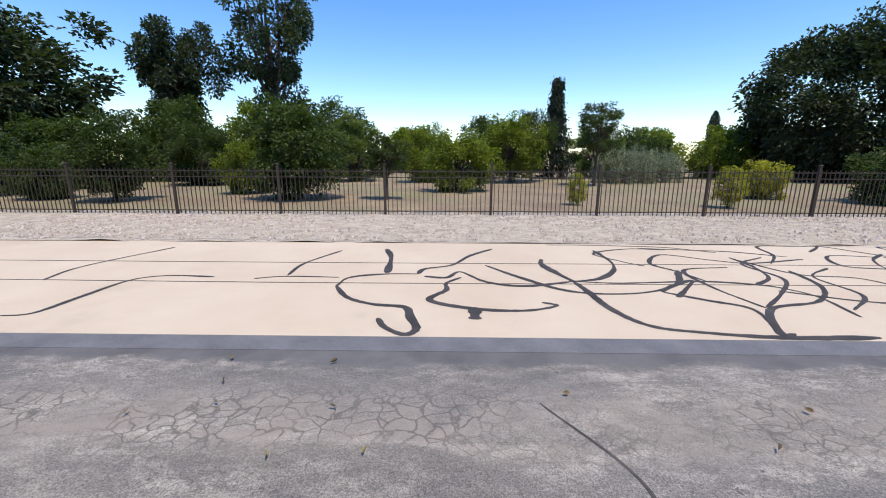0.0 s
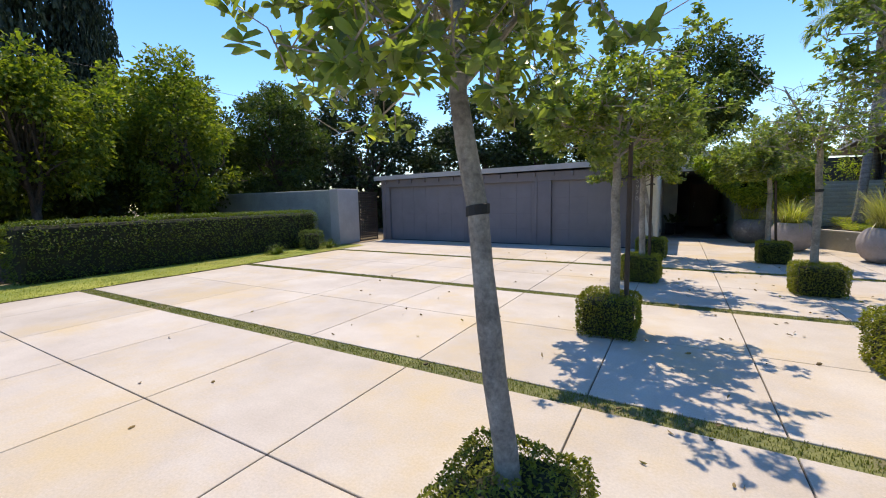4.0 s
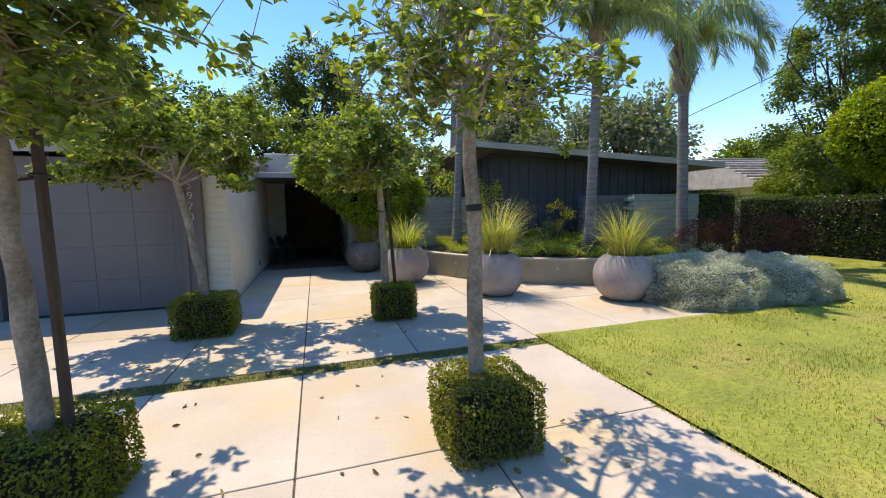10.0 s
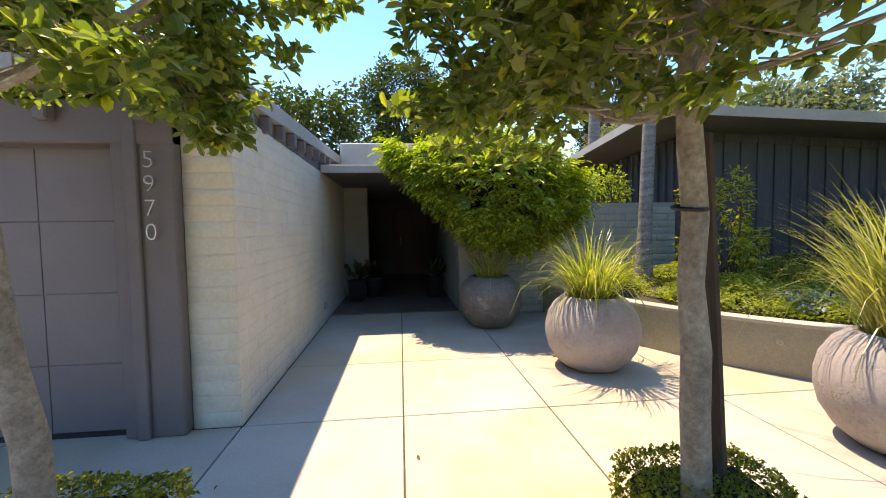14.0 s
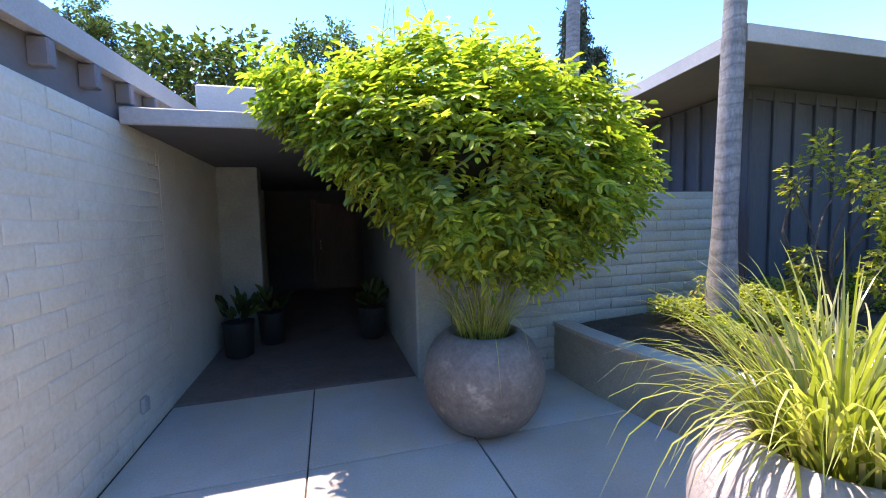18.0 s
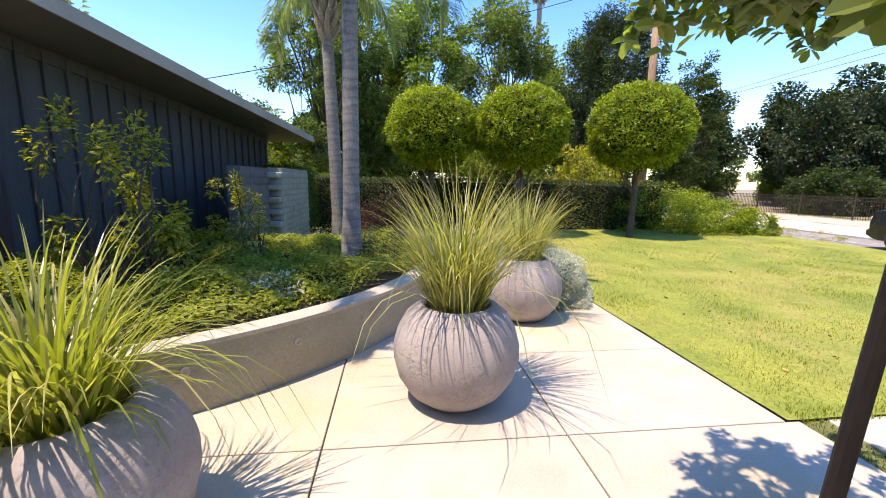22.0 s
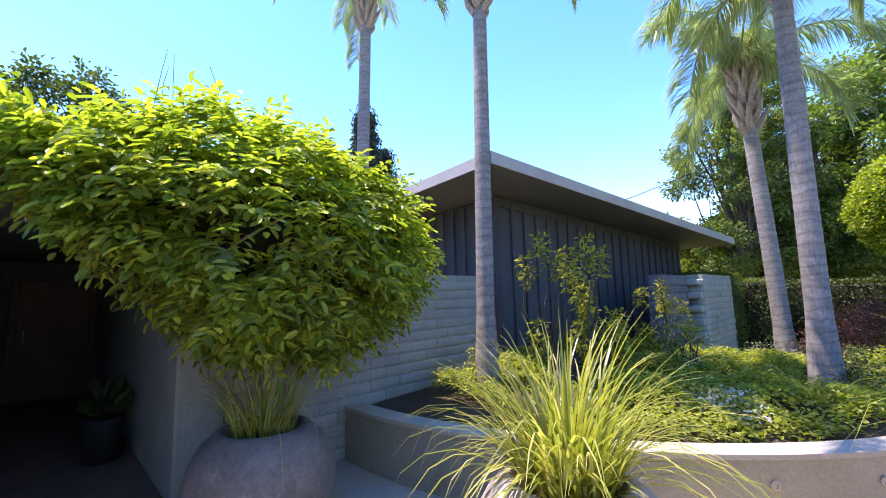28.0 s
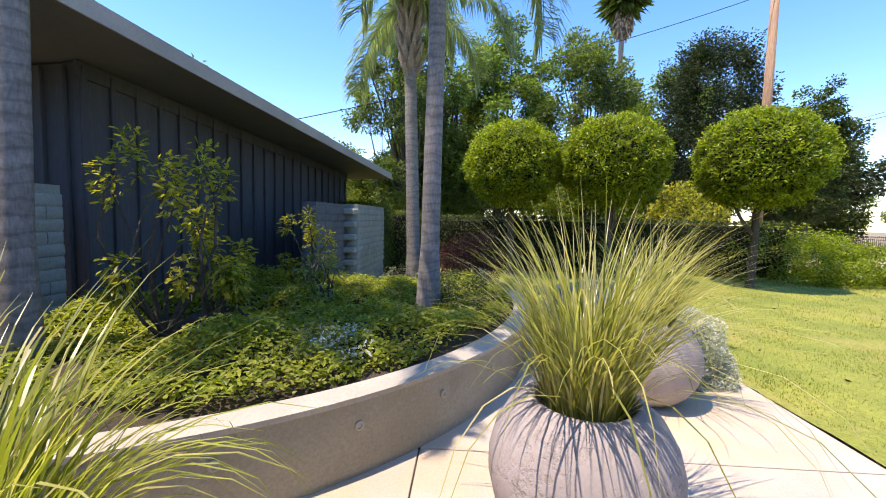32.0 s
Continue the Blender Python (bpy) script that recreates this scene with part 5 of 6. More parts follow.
KINDS = [crown_tree(201, (0.05, 0.02), 1350, 1.25, False), crown_tree(202, (-0.30, 0.06), 2600, 1.5, False), crown_tree(203, (0.02, -0.05), 620, 1.05, True, 0, 2.12), crown_tree(204, (-0.28, 0.10), 760, 1.2, False), crown_tree(205, (0.06, 0.0), 900, 1.05, False, 0, 2.24), crown_tree(206, (-0.07, 0.0), 2300, 1.25, False, 6)]
TREES = ((-1.24, 3.58, 3, 0, "leaning", 0.0), (1.24, 3.56, 0, 1, "upright", 1.0), (-1.26, 7.02, 0, 1, "upright", 2.1), (1.20, 6.93, 4, 0, "straight", 0.0),
         (-1.22, 10.42, 0, 1, "straight", 3.0), (1.20, 10.32, 2, 0, "sparse", 4.0), (-1.20, 13.78, 1, 0, "leaning", 0.0), (1.14, 13.72, 5, 1, "upright", 0.0))
for i, (tx, ty, k, staked, how, turn) in enumerate(TREES):
    t = thing("standard_tree", "%s young standard tree, leathery leaves%s" % (how, ", tied to a dark stake" if staked else " on an unstaked trunk"), "tree", (tx, ty, 0.0), "courtyard trees", turn)
    put("trunk", KINDS[k][0], t)
    put("crown", KINDS[k][2], t)
    for me in KINDS[k][1]:
        put("limb", me, t)
    if staked:
        sa = (1.75 if i == 0 else -0.15) - turn
        sx_, sy_ = 0.115 * math.cos(sa), 0.115 * math.sin(sa)
        ux_, uy_, uz_, tz_ = (0.05, 0.05, 1.86, 1.57) if i == 7 else (sx_ * 0.95, sy_ * 0.95, 2.15, 1.78)
        if i == 7:
            sx_, sy_ = 0.17, 0.05
        put("stake", joined("stake", [tube([(sx_, sy_, 0.0), ((sx_ + ux_) / 2, (sy_ + uy_) / 2, uz_ / 2), (ux_, uy_, uz_)], (0.027, 0.026, 0.024), 8)], M_STAKE), t)
        sx_, sy_ = (-0.053, 0.0) if i == 7 else (sx_, sy_)
        put("tie", joined("tie", [tube([(sx_ + (0.058 if i == 7 else 0.045) * math.cos(a), sy_ + (0.058 if i == 7 else 0.045) * math.sin(a), tz_ + 0.01 * math.sin(a)) for a in np.linspace(0, 6.28, 14)], 0.008, 5), tube([(sx_ + 0.04, sy_, tz_), (sx_ + 0.11, sy_ + 0.05, tz_ + 0.01)] if i == 7 else [(sx_, sy_, tz_), (0.02, 0.0, tz_ - 0.02)], 0.008, 5)], M_TIE), t)
    elif i in (0, 5):
        ring = np.array([v_.co[:] for v_ in KINDS[k][0].vertices[72:84]])
        mid_ = ring.mean(0)
        out_ = (ring - mid_) * 1.06
        put("tie", mesh_of("tie", [tuple(mid_ + o_ * f_ + np.array([0, 0, z_])) for z_, f_ in ((-0.022, 1.0), (-0.02, 1.08), (0.02, 1.08), (0.022, 1.0)) for o_ in out_], [(12 * q + j, 12 * q + (j + 1) % 12, 12 * q + 12 + (j + 1) % 12, 12 * q + 12 + j) for q in range(3) for j in range(12)], M_TIE), t)
    h = thing("box_hedge", "clipped square box hedge round the tree foot", "hedge", (1.24 if tx > 0 else (-1.33 if i == 2 else -1.24), ty, 0.001), "clipped box hedges", (0.04, -0.05, 0.02)[i % 3])
    wide_, high_ = ((0.80, 0.82), (0.9, 0.9), (0.84, 0.9), (1.0, 1.0), (0.86, 0.95), (0.84, 0.93), (0.94, 0.98), (0.82, 0.95))[i]
    for ob in (put("foliage", BOXES[i % 3], h), put("core", BOX_CORE, h)):
        ob.scale = (wide_, wide_, high_)

# ---- palms ----


def frond(seed, length, rise, droop_):
    r_ = np.random.default_rng(seed)
    s = np.linspace(0, 1, 15)
    ang = rise - droop_ * s ** 1.35
    dx, dz = np.cos(ang) * length / 14, np.sin(ang) * length / 14
    x, z = np.concatenate([[0], np.cumsum(dx[:-1])]), np.concatenate([[0], np.cumsum(dz[:-1])])
    spine = np.stack([x, 0 * x, z], 1)
    geo = tube(spine, np.linspace(0.022, 0.004, 15), 5)
    pos_, way_ = [], []
    for q in np.linspace(0.07, 1.0, 210):
        i_ = q * 13.999
        k_ = int(i_)
        c = spine[k_] + (spine[min(k_ + 1, 14)] - spine[k_]) * (i_ - k_)
        for sg in (-1, 1):
            pos_.append(c)
            way_.append((0.55 + 0.3 * q, sg * r_.uniform(0.55, 1.0), -r_.uniform(-0.35, 1.2)))
    return geo, np.array(pos_), np.array(way_)


FRONDS = []
for k in range(5):
    g_, p_, w_ = frond(300 + k, 2.3, (1.3, 1.05, 0.7, 0.25, 1.42)[k], (2.2, 2.5, 2.4, 2.1, 1.7)[k])
    r_ = np.random.default_rng(310 + k)
    ln = 0.56
    n_ = len(p_)
    way = w_ / np.linalg.norm(w_, axis=1)[:, None]
    mid = p_ + way * ln * 0.5
    way2 = way + np.array([0, 0, -1.25])
    way2 /= np.linalg.norm(way2, axis=1)[:, None]
    tip = mid + way2 * ln * 0.5
    sd = np.cross(way, np.array([0, 0, 1.0])) + r_.normal(size=(n_, 3)) * 0.2
    sd = sd / np.linalg.norm(sd, axis=1)[:, None] * 0.0095
    v = np.stack([p_ - sd * 0.5, p_ + sd * 0.5, mid + sd, tip, mid - sd], 1).reshape(-1, 3)
    base = np.arange(n_)[:, None] * 5
    f = [tuple(q) for q in (base + np.array([[0, 1, 2, 4]])).tolist()] + [tuple(q) for q in (base + np.array([[4, 2, 3]])).tolist()]
    FRONDS.append((mesh_of("rachis", *g_, L_PALM), mesh_of("frond", v, f, L_PALM)))


LEAF_BASES = [joined("leaf_base", [tube([(0.06, 0, 0), (0.155, 0, 0.13), (0.13 * q, 0, 0.16 + 0.1 * q)], (0.055, 0.045, 0.010), 6)], M_BOOT) for q in (1.35, 1.7, 2.1)]


def palm(at, height, lean, radius, boots, label, seed, count=13, scale=1.0, kinds=(0, 1, 2, 3, 1, 2, 4)):
    r_ = np.random.default_rng(seed)
    t = thing("palm_tree", label, "palm", at, "queen palms")
    m_ = 90
    s = np.linspace(0, 1, m_)
    pts = np.stack([lean[0] * s ** 1.2, lean[1] * s ** 1.2, -0.05 + (height + 0.05) * s], 1)
    rad = radius * (1.25 - 0.35 * np.minimum(s * 6, 1)) * (1 - 0.25 * s) * (1 + 0.012 * ((np.arange(m_) % 3) == 0))
    put("trunk", joined("trunk", [tube(pts, rad, 14)], M_PALM, True), t)
    crown = np.array([lean[0], lean[1], height])
    for k in range(40):
        a, hz = k * 2.4, height - boots * (1 - k / 40)
        ob = put("leaf_base", LEAF_BASES[k % 3], t, (lean[0] * (hz / height) ** 1.2, lean[1] * (hz / height) ** 1.2, hz))
        ob.rotation_euler, ob.scale = (0, 0, a), (radius / 0.13,) * 3
    for k in range(count):
        kind = kinds[k % 7]
        a = k * 2.399 + r_.uniform(-0.3, 0.3)
        fr = put("frond", FRONDS[kind][1], t, tuple(crown))
        fr.rotation_euler = (r_.uniform(-0.15, 0.15), r_.uniform(-0.15, 0.15), a)
        fr.scale = (scale * r_.uniform(0.9, 1.12),) * 3
        put("rachis", FRONDS[kind][0], fr)
    return t


palm((6.16, 15.65, bed_z(6.16, 15.65)), 5.05, (0.10, -0.05), 0.135, 0.55, "tall slim ringed queen palm in the raised bed", 401, 13, 1.0)
palm((9.62, 16.28, 0.0), 5.9, (-0.05, 0.2), 0.165, 1.4, "queen palm with shaggy brown leaf bases in the bed", 402, 11, 1.05)
palm((3.90, 18.42, bed_z(3.90, 18.42)), 5.75, (0.28, 0.10), 0.125, 0.95, "slim queen palm rising before the house roof", 403, 14, 0.9, (0, 4, 1, 0, 4, 1, 0))
palm((5.55, 23.6, 0.0), 10.0, (0.38, 0.2), 0.20, 1.3, "tall palm behind the house roof", 404, 14, 1.15)

# ---- topiary lollipop trees ----
rng = np.random.default_rng(500)
def ball(seed, flat):
    """The clipped crown of a ball tree, flattened below, of radius one."""
    r_ = np.random.default_rng(seed)
    p, o = mound(r_, 26000, (1, 1, 0.94), 5.5, 0.14, 0.06, -flat)
    p += 0.026 * r_.normal(size=p.shape)
    return leaf_mesh("crown", p, o * 0.8 + r_.normal(size=p.shape) * 0.55 + np.array([0, 0, 0.3]), 0.060, 0.034, L_TOPIARY, r_, 1, 0.25, o * 0.6 + np.array([0, 0, 0.5]))


TOPI = [ball(501, 0.90), ball(502, 0.85), ball(503, 0.72)]
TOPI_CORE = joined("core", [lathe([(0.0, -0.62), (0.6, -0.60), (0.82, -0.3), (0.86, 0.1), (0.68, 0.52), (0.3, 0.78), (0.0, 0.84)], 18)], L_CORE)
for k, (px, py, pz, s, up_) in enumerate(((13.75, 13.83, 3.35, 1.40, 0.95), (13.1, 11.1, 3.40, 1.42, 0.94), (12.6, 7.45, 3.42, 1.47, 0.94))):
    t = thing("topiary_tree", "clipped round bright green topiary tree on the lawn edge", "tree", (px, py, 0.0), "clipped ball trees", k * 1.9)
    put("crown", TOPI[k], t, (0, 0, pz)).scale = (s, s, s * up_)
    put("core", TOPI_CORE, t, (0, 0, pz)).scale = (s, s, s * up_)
    put("trunk", joined("trunk", [tube([(0, 0, -0.05), (0.03, 0.02, 1.0), (0, 0, pz - 0.6)], (0.11, 0.09, 0.08), 10), branch_geo((0, 0, 1.5), (0.4, 0.2, pz - 0.5), 0.05, 0.03, rng), branch_geo((0, 0, 1.4), (-0.4, -0.2, pz - 0.5), 0.05, 0.03, rng)], M_BARK_DARK), t)

# ---- hedges ----


def hedge(name, at, size, label, mat, n, leaf, seed, turn=0.0):
    r_ = np.random.default_rng(seed)
    t = thing(name, label, "hedge", at, turn=turn)
    put("foliage", hedge_geo("foliage", size, n, leaf, mat, r_, 0.05), t)
    sx, sy, sz = size
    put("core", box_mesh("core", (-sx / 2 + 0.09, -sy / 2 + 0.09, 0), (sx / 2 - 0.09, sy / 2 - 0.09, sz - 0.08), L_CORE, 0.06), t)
    return t


hedge("clipped_hedge", (-12.75, 8.7, 0), (1.1, 8.0, 1.28), "long clipped dark green hedge along the turf strip", L_HEDGE, 15000, 0.06, 601)
hedge("clipped_hedge", (-11.55, 11.75, 0), (0.55, 0.6, 0.62), "small clipped cube hedge before the long hedge", L_HEDGE, 1500, 0.045, 602)
hedge("ivy_hedge", (15.0, 11.3, 0), (0.9, 13.0, 1.75), "tall ivy-covered hedge behind the topiary trees", L_IVY, 20000, 0.085, 603)
hedge("clipped_hedge", (12.1, 17.9, 0), (2.3, 1.0, 2.0), "square clipped hedge beside the adobe wall", L_HEDGE, 6500, 0.06, 604)
hedge("clipped_hedge", (14.0, 17.2, 0), (1.4, 0.9, 1.85), "clipped green hedge block by the lawn corner", L_HEDGE, 4200, 0.06, 605)
for k, (px, py, s) in enumerate(((14.6, 5.6, 1.75), (14.3, 4.3, 1.5), (13.9, 3.1, 1.15), (13.5, 2.2, 0.8), (15.3, 3.0, 1.3))):
    shrub("ivy_mound", (px, py, 0.0), (1.0 * s, 0.95 * s, 0.75 * s), "sprawling sunlit ivy mound at the lawn edge", "shrub", L_TOPIARY, 6500, 0.085, 610 + k, 90, 0.09, False, 1, 0.8, -0.4, "ivy mounds", 0.25 * s)
for k, (px, py) in enumerate(((12.6, 1.75), (11.6, 1.3))):
    shrub("dry_tuft", (px, py, 0.0), (0.42, 0.36, 0.17), "small dry rounded tuft by the pavement", "shrub", L_CITRUS, 500, 0.04, 616 + k, 14, 0.2, False, 1, 0.6, -0.9, "dry tufts")
for k, (px, py) in enumerate(((-11.55, 10.3), (-11.3, 12.35))):
    grass_clump((px, py, 0.0), "low green strappy plant before the hedge", 620 + k, 150, 0.42, 1.4, L_HEDGE, "strappy plants", 0.14, 0.02, "strappy_plant")

# gate pillar, garden wall and lattice gate
setting("wall_side_garden", box_mesh("wall_side_garden", (-22, 13.25, 0), (-11.6, 13.55, 2.06), M_ADOBE_GREY, 0.02), "grey side garden wall behind the hedge")
setting("gate_pillar", box_mesh("gate_pillar", (-11.95, 13.05, 0), (-11.5, 14.15, 2.08), M_FASCIA, 0.02), "pale block pillar by the lattice gate")
gate = thing("lattice_gate", "dark perforated lattice gate between pillar and garage", "gate", (-11.62, 14.15, 0.02))
put("gate_frame", joined("gate_frame", [box_geo((-0.03, 0, 0), (0.03, 0.05, 1.95)), box_geo((-0.03, 1.17, 0), (0.03, 1.22, 1.95)), box_geo((-0.03, 0.05, 1.90), (0.03, 1.17, 1.95)), box_geo((-0.03, 0.05, 0), (0.03, 1.17, 0.05))], M_IRON), gate)
slat_h = box_mesh("slat", (-0.012, 0.05, 0), (0.012, 1.17, 0.045), M_IRON)
slat_v = box_mesh("slat", (-0.018, 0, 0.05), (0.018, 0.035, 1.90), M_IRON)
for z in np.arange(0.12, 1.88, 0.095):
    put("slat", slat_h, gate, (0, 0, z))
for y in np.arange(0.15, 1.15, 0.125):
    put("slat", slat_v, gate, (0, y, 0))

# dark street pillar and the low white wall behind it
pil = thing("street_pillar", "grey stucco pillar at the road edge, shade in its colour", "pillar", (-13.0, 0.75, -0.02))
put("shaft", box_mesh("shaft", (-0.27, -0.27, 0), (0.27, 0.27, 1.40), M_STREET, 0.015), pil)
put("cap", box_mesh("cap", (-0.31, -0.31, 1.40), (0.31, 0.31, 1.47), M_STREET, 0.012), pil)
for k, (px, py, s) in enumerate(((-13.9, 0.2, 0.75), (-14.2, 1.6, 0.85), (-13.4, 2.2, 0.7), (-14.6, 3.1, 0.7))):
    shrub("pillar_shrub", (px, py, -0.03), (0.7 * s, 0.65 * s, 0.55 * s), "dark leafy shrub beside the street pillar", "shrub", L_DARK, 1100, 0.085, 630 + k, 26, 0.15, True, 1, 0.6, -0.9, "pillar shrubs")
setting("wall_far_white", box_mesh("wall_far_white", (-30, 3.0, -0.05), (-24, 3.3, 0.62), M_WHITE, 0.02), "low white garden wall far behind the trees")
wavy_sheet("lawn", -40, -21, 3.4, 12, 10, 10, 0.0, 0.01, M_LAWN, "sunny turf patch beyond the trees", 4.0)
lamp = thing("street_lamp", "pale three-globe lamp post among the side trees", "lamp", (-18.4, 4.2, -0.03))
put("post", joined("post", [lathe([(0.11, 0), (0.12, 0.25), (0.06, 0.35), (0.045, 0.5), (0.04, 2.1), (0.06, 2.15)], 12)], M_WHITE), lamp)
put("arm", joined("arm", [tube([(0, -0.45, 2.0), (0, -0.2, 1.9), (0, 0.2, 1.9), (0, 0.45, 2.0)], 0.022, 6)], M_WHITE), lamp)
for y, z in ((-0.45, 2.0), (0.45, 2.0), (0, 2.15)):
    put("globe", joined("globe", [lathe([(0.05, 0), (0.12, 0.08), (0.15, 0.2), (0.11, 0.36), (0.03, 0.42)], 12)], M_LAMP, True), lamp, (0, y, z))

# ---- iron fence across the road ----
FY = -9.14
fence = thing("iron_fence", "black iron picket fence along the gravel verge", "fence", (0, FY, -0.07))
pk = joined("picket", [box_geo((-0.009, -0.009, 0.08), (0.009, 0.009, 1.32))], M_IRON)
post_m = joined("post", [box_geo((-0.032, -0.032, -0.06), (0.032, 0.032, 1.42), 0.004), box_geo((-0.042, -0.042, 1.42), (0.042, 0.042, 1.46), 0.01)], M_IRON)
x_posts = np.arange(-1.274 - 2.91 * 14, 40, 2.91)
for x in x_posts:
    put("post", post_m, fence, (float(x), 0, 0))
xs = [x for x in np.arange(x_posts[0], x_posts[-1], 0.121) if min(abs(x - p) for p in x_posts) > 0.05]
near_x = [x for x in xs if -20 < x < 13.5]
far_x = [x for x in xs if not -20 < x < 13.5]
for x in near_x:
    put("picket", pk, fence, (float(x), 0, 0))
tagged(put("far_pickets", joined("far_pickets", [box_geo((x - 0.009, -0.009, 0.08), (x + 0.009, 0.009, 1.32)) for x in far_x], M_IRON), fence), kind="stuff")
for z in (0.16, 1.08, 1.24):
    put("rail", joined("rail", [box_geo((x_posts[0], -0.013, z), (x_posts[-1], 0.013, z + 0.026))], M_IRON), fence)

# ---- trees beyond ----


def unit_crown(name, style, mat, seed, n=5200, leaf=0.075, tall=1.0):
    """A crown of radius one and half height tall, and the places of its clumps."""
    r_ = np.random.default_rng(seed)
    c = None
    size = np.array([1, 1, tall])
    k_ = tall ** 0.5
    if style == "broad":
        p, w, c = clumped(r_, n, int(110 * k_), (1, 1, 1), (0, 0, 0), 0.095, -0.95, 0.4)
    elif style == "open":
        p, w, c = clumped(r_, n, int(85 * k_), (1, 1, 1), (0, 0, 0), 0.085, -0.85, 0.25)
    elif style == "airy":
        p, w, c = clumped(r_, n, int(50 * k_), (1, 1, 1), (0, 0, 0), 0.095, -0.9, 0.42)
    elif style == "dome":
        p, w, c = clumped(r_, n, 280, (1, 1, 1), (0, 0, 0), 0.075, -0.75, 0.6)
    elif style == "conifer":
        tiers = r_.uniform(0, 1, 260) ** 0.8
        a = r_.uniform(0, 6.28, 260)
        rad = (1 - tiers) * r_.uniform(0.55, 1.0, 260) + 0.04
        c = np.stack([rad * np.cos(a), rad * np.sin(a), tiers * 2 - 1 - 0.12 * rad], 1)
        k = r_.integers(0, 260, n)
        p = c[k] * np.stack([r_.uniform(0.3, 1, n), ] * 2 + [np.ones(n)], 1) + r_.normal(size=(n, 3)) * np.array([0.07, 0.07, 0.028])
        w = c[k] * np.array([1, 1, 0]) + np.array([0, 0, -0.25]) + r_.normal(size=(n, 3)) * 0.35
    elif style == "column":
        zz = r_.uniform(-1, 1, n)
        a = r_.uniform(0, 6.28, n)
        rad = (1 - np.abs(zz) ** 3) ** 0.5 * np.sqrt(r_.uniform(0.08, 1.05, n)) * (1 + 0.12 * np.sin(a * 3 + zz * 9) + 0.10 * np.sin(a * 5 - zz * 17))
        p = np.stack([rad * np.cos(a), rad * np.sin(a), zz], 1)
        w = p * np.array([1, 1, 0]) * 0.8 + np.array([0, 0, 0.5]) + r_.normal(size=(n, 3)) * 0.5
    else:
        a = r_.uniform(0, 6.28, n)
        st = r_.integers(0, 130, n)
        sr = np.random.default_rng(seed + 1)
        ca, cr, cz, cl = sr.uniform(0, 6.28, 130), sr.uniform(0.25, 1.0, 130), sr.uniform(0.2, 1.0, 130), sr.uniform(0.7, 1.7, 130)
        q = r_.uniform(0, 1, n)
        p = np.stack([cr[st] * np.cos(ca[st]), cr[st] * np.sin(ca[st]), cz[st] * (1 - 0.35 * cr[st] ** 2) - q * cl[st]], 1) + r_.normal(size=(n, 3)) * 0.045
        w = np.array([0, 0, -1.0]) + r_.normal(size=(n, 3)) * 0.35
    if style in ("broad", "open", "airy", "dome"):
        # clumps keep their roundness while the crown is drawn out
        near = c[np.argmin(((p[:, None] - c[None]) ** 2).sum(2), axis=1)] if len(c) * n < 3e6 else p
        p = near * size + (p - near)
        c = c * size
    else:
        p = p * size
    return leaf_mesh(name, p, w, leaf, leaf * (0.35 if style in ("weeping", "conifer") else 0.62), mat, r_, 0, 0.25, w / (np.linalg.norm(w, axis=1)[:, None] + 1e-9) * 0.4 + np.array([0, 0, 0.7])), c


CROWN_KINDS = {}
for key, style, mat, seed, n, leaf in (("broad", "broad", L_BROAD, 701, 17000, 0.072), ("broad2", "broad", L_BROAD, 702, 17000, 0.072), ("light", "broad", L_LIGHT, 703, 15000, 0.075), ("light2", "open", L_LIGHT, 704, 11000, 0.075),
                                   ("open", "open", L_BROAD, 705, 9500, 0.075), ("airy", "airy", L_AIRY, 715, 22000, 0.056), ("airy2", "airy", L_BRIGHT, 716, 24000, 0.060), ("dome", "dome", L_DARK, 706, 42000, 0.055), ("dark", "open", L_DARK, 707, 14000, 0.075), ("conifer", "conifer", L_CONIFER, 708, 14000, 0.085),
                                   ("column", "column", L_CONIFER, 709, 16000, 0.085), ("weeping", "weeping", L_OLIVE, 710, 13000, 0.085), ("olive", "broad", L_OLIVE, 711, 15000, 0.065), ("citrus", "broad", L_CITRUS, 713, 6500, 0.10)):
    CROWN_KINDS[key] = (style, mat, seed, n, leaf)
CROWNS = {}


def crown_of(kind, aspect):
    """The crown mesh and its limbs for a kind and the nearest of a few proportions."""
    tall = min((0.7, 1.0, 1.4, 2.0), key=lambda q: abs(math.log(q / aspect)))
    style, mat, seed, n, leaf = CROWN_KINDS[kind]
    if style in ("conifer", "column", "weeping"):
        tall = 1.0
    if (kind, tall) not in CROWNS:
        me, c = unit_crown("crown", style, mat, seed + int(10 * tall), n, leaf, tall)
        limbs = None
        if c is not None and style != "dome":
            r_ = np.random.default_rng(seed)
            limbs = joined("branch_frame", [branch_geo((0.0, 0.0, -tall * r_.uniform(0.2, 0.75)), q * 0.96, 0.020, 0.004, r_, 0.14, 5, 5) for q in c[:: max(1, len(c) // 30)]], M_BARK_DARK)
        CROWNS[kind, tall] = (me, limbs)
    return (*CROWNS[kind, tall], tall)



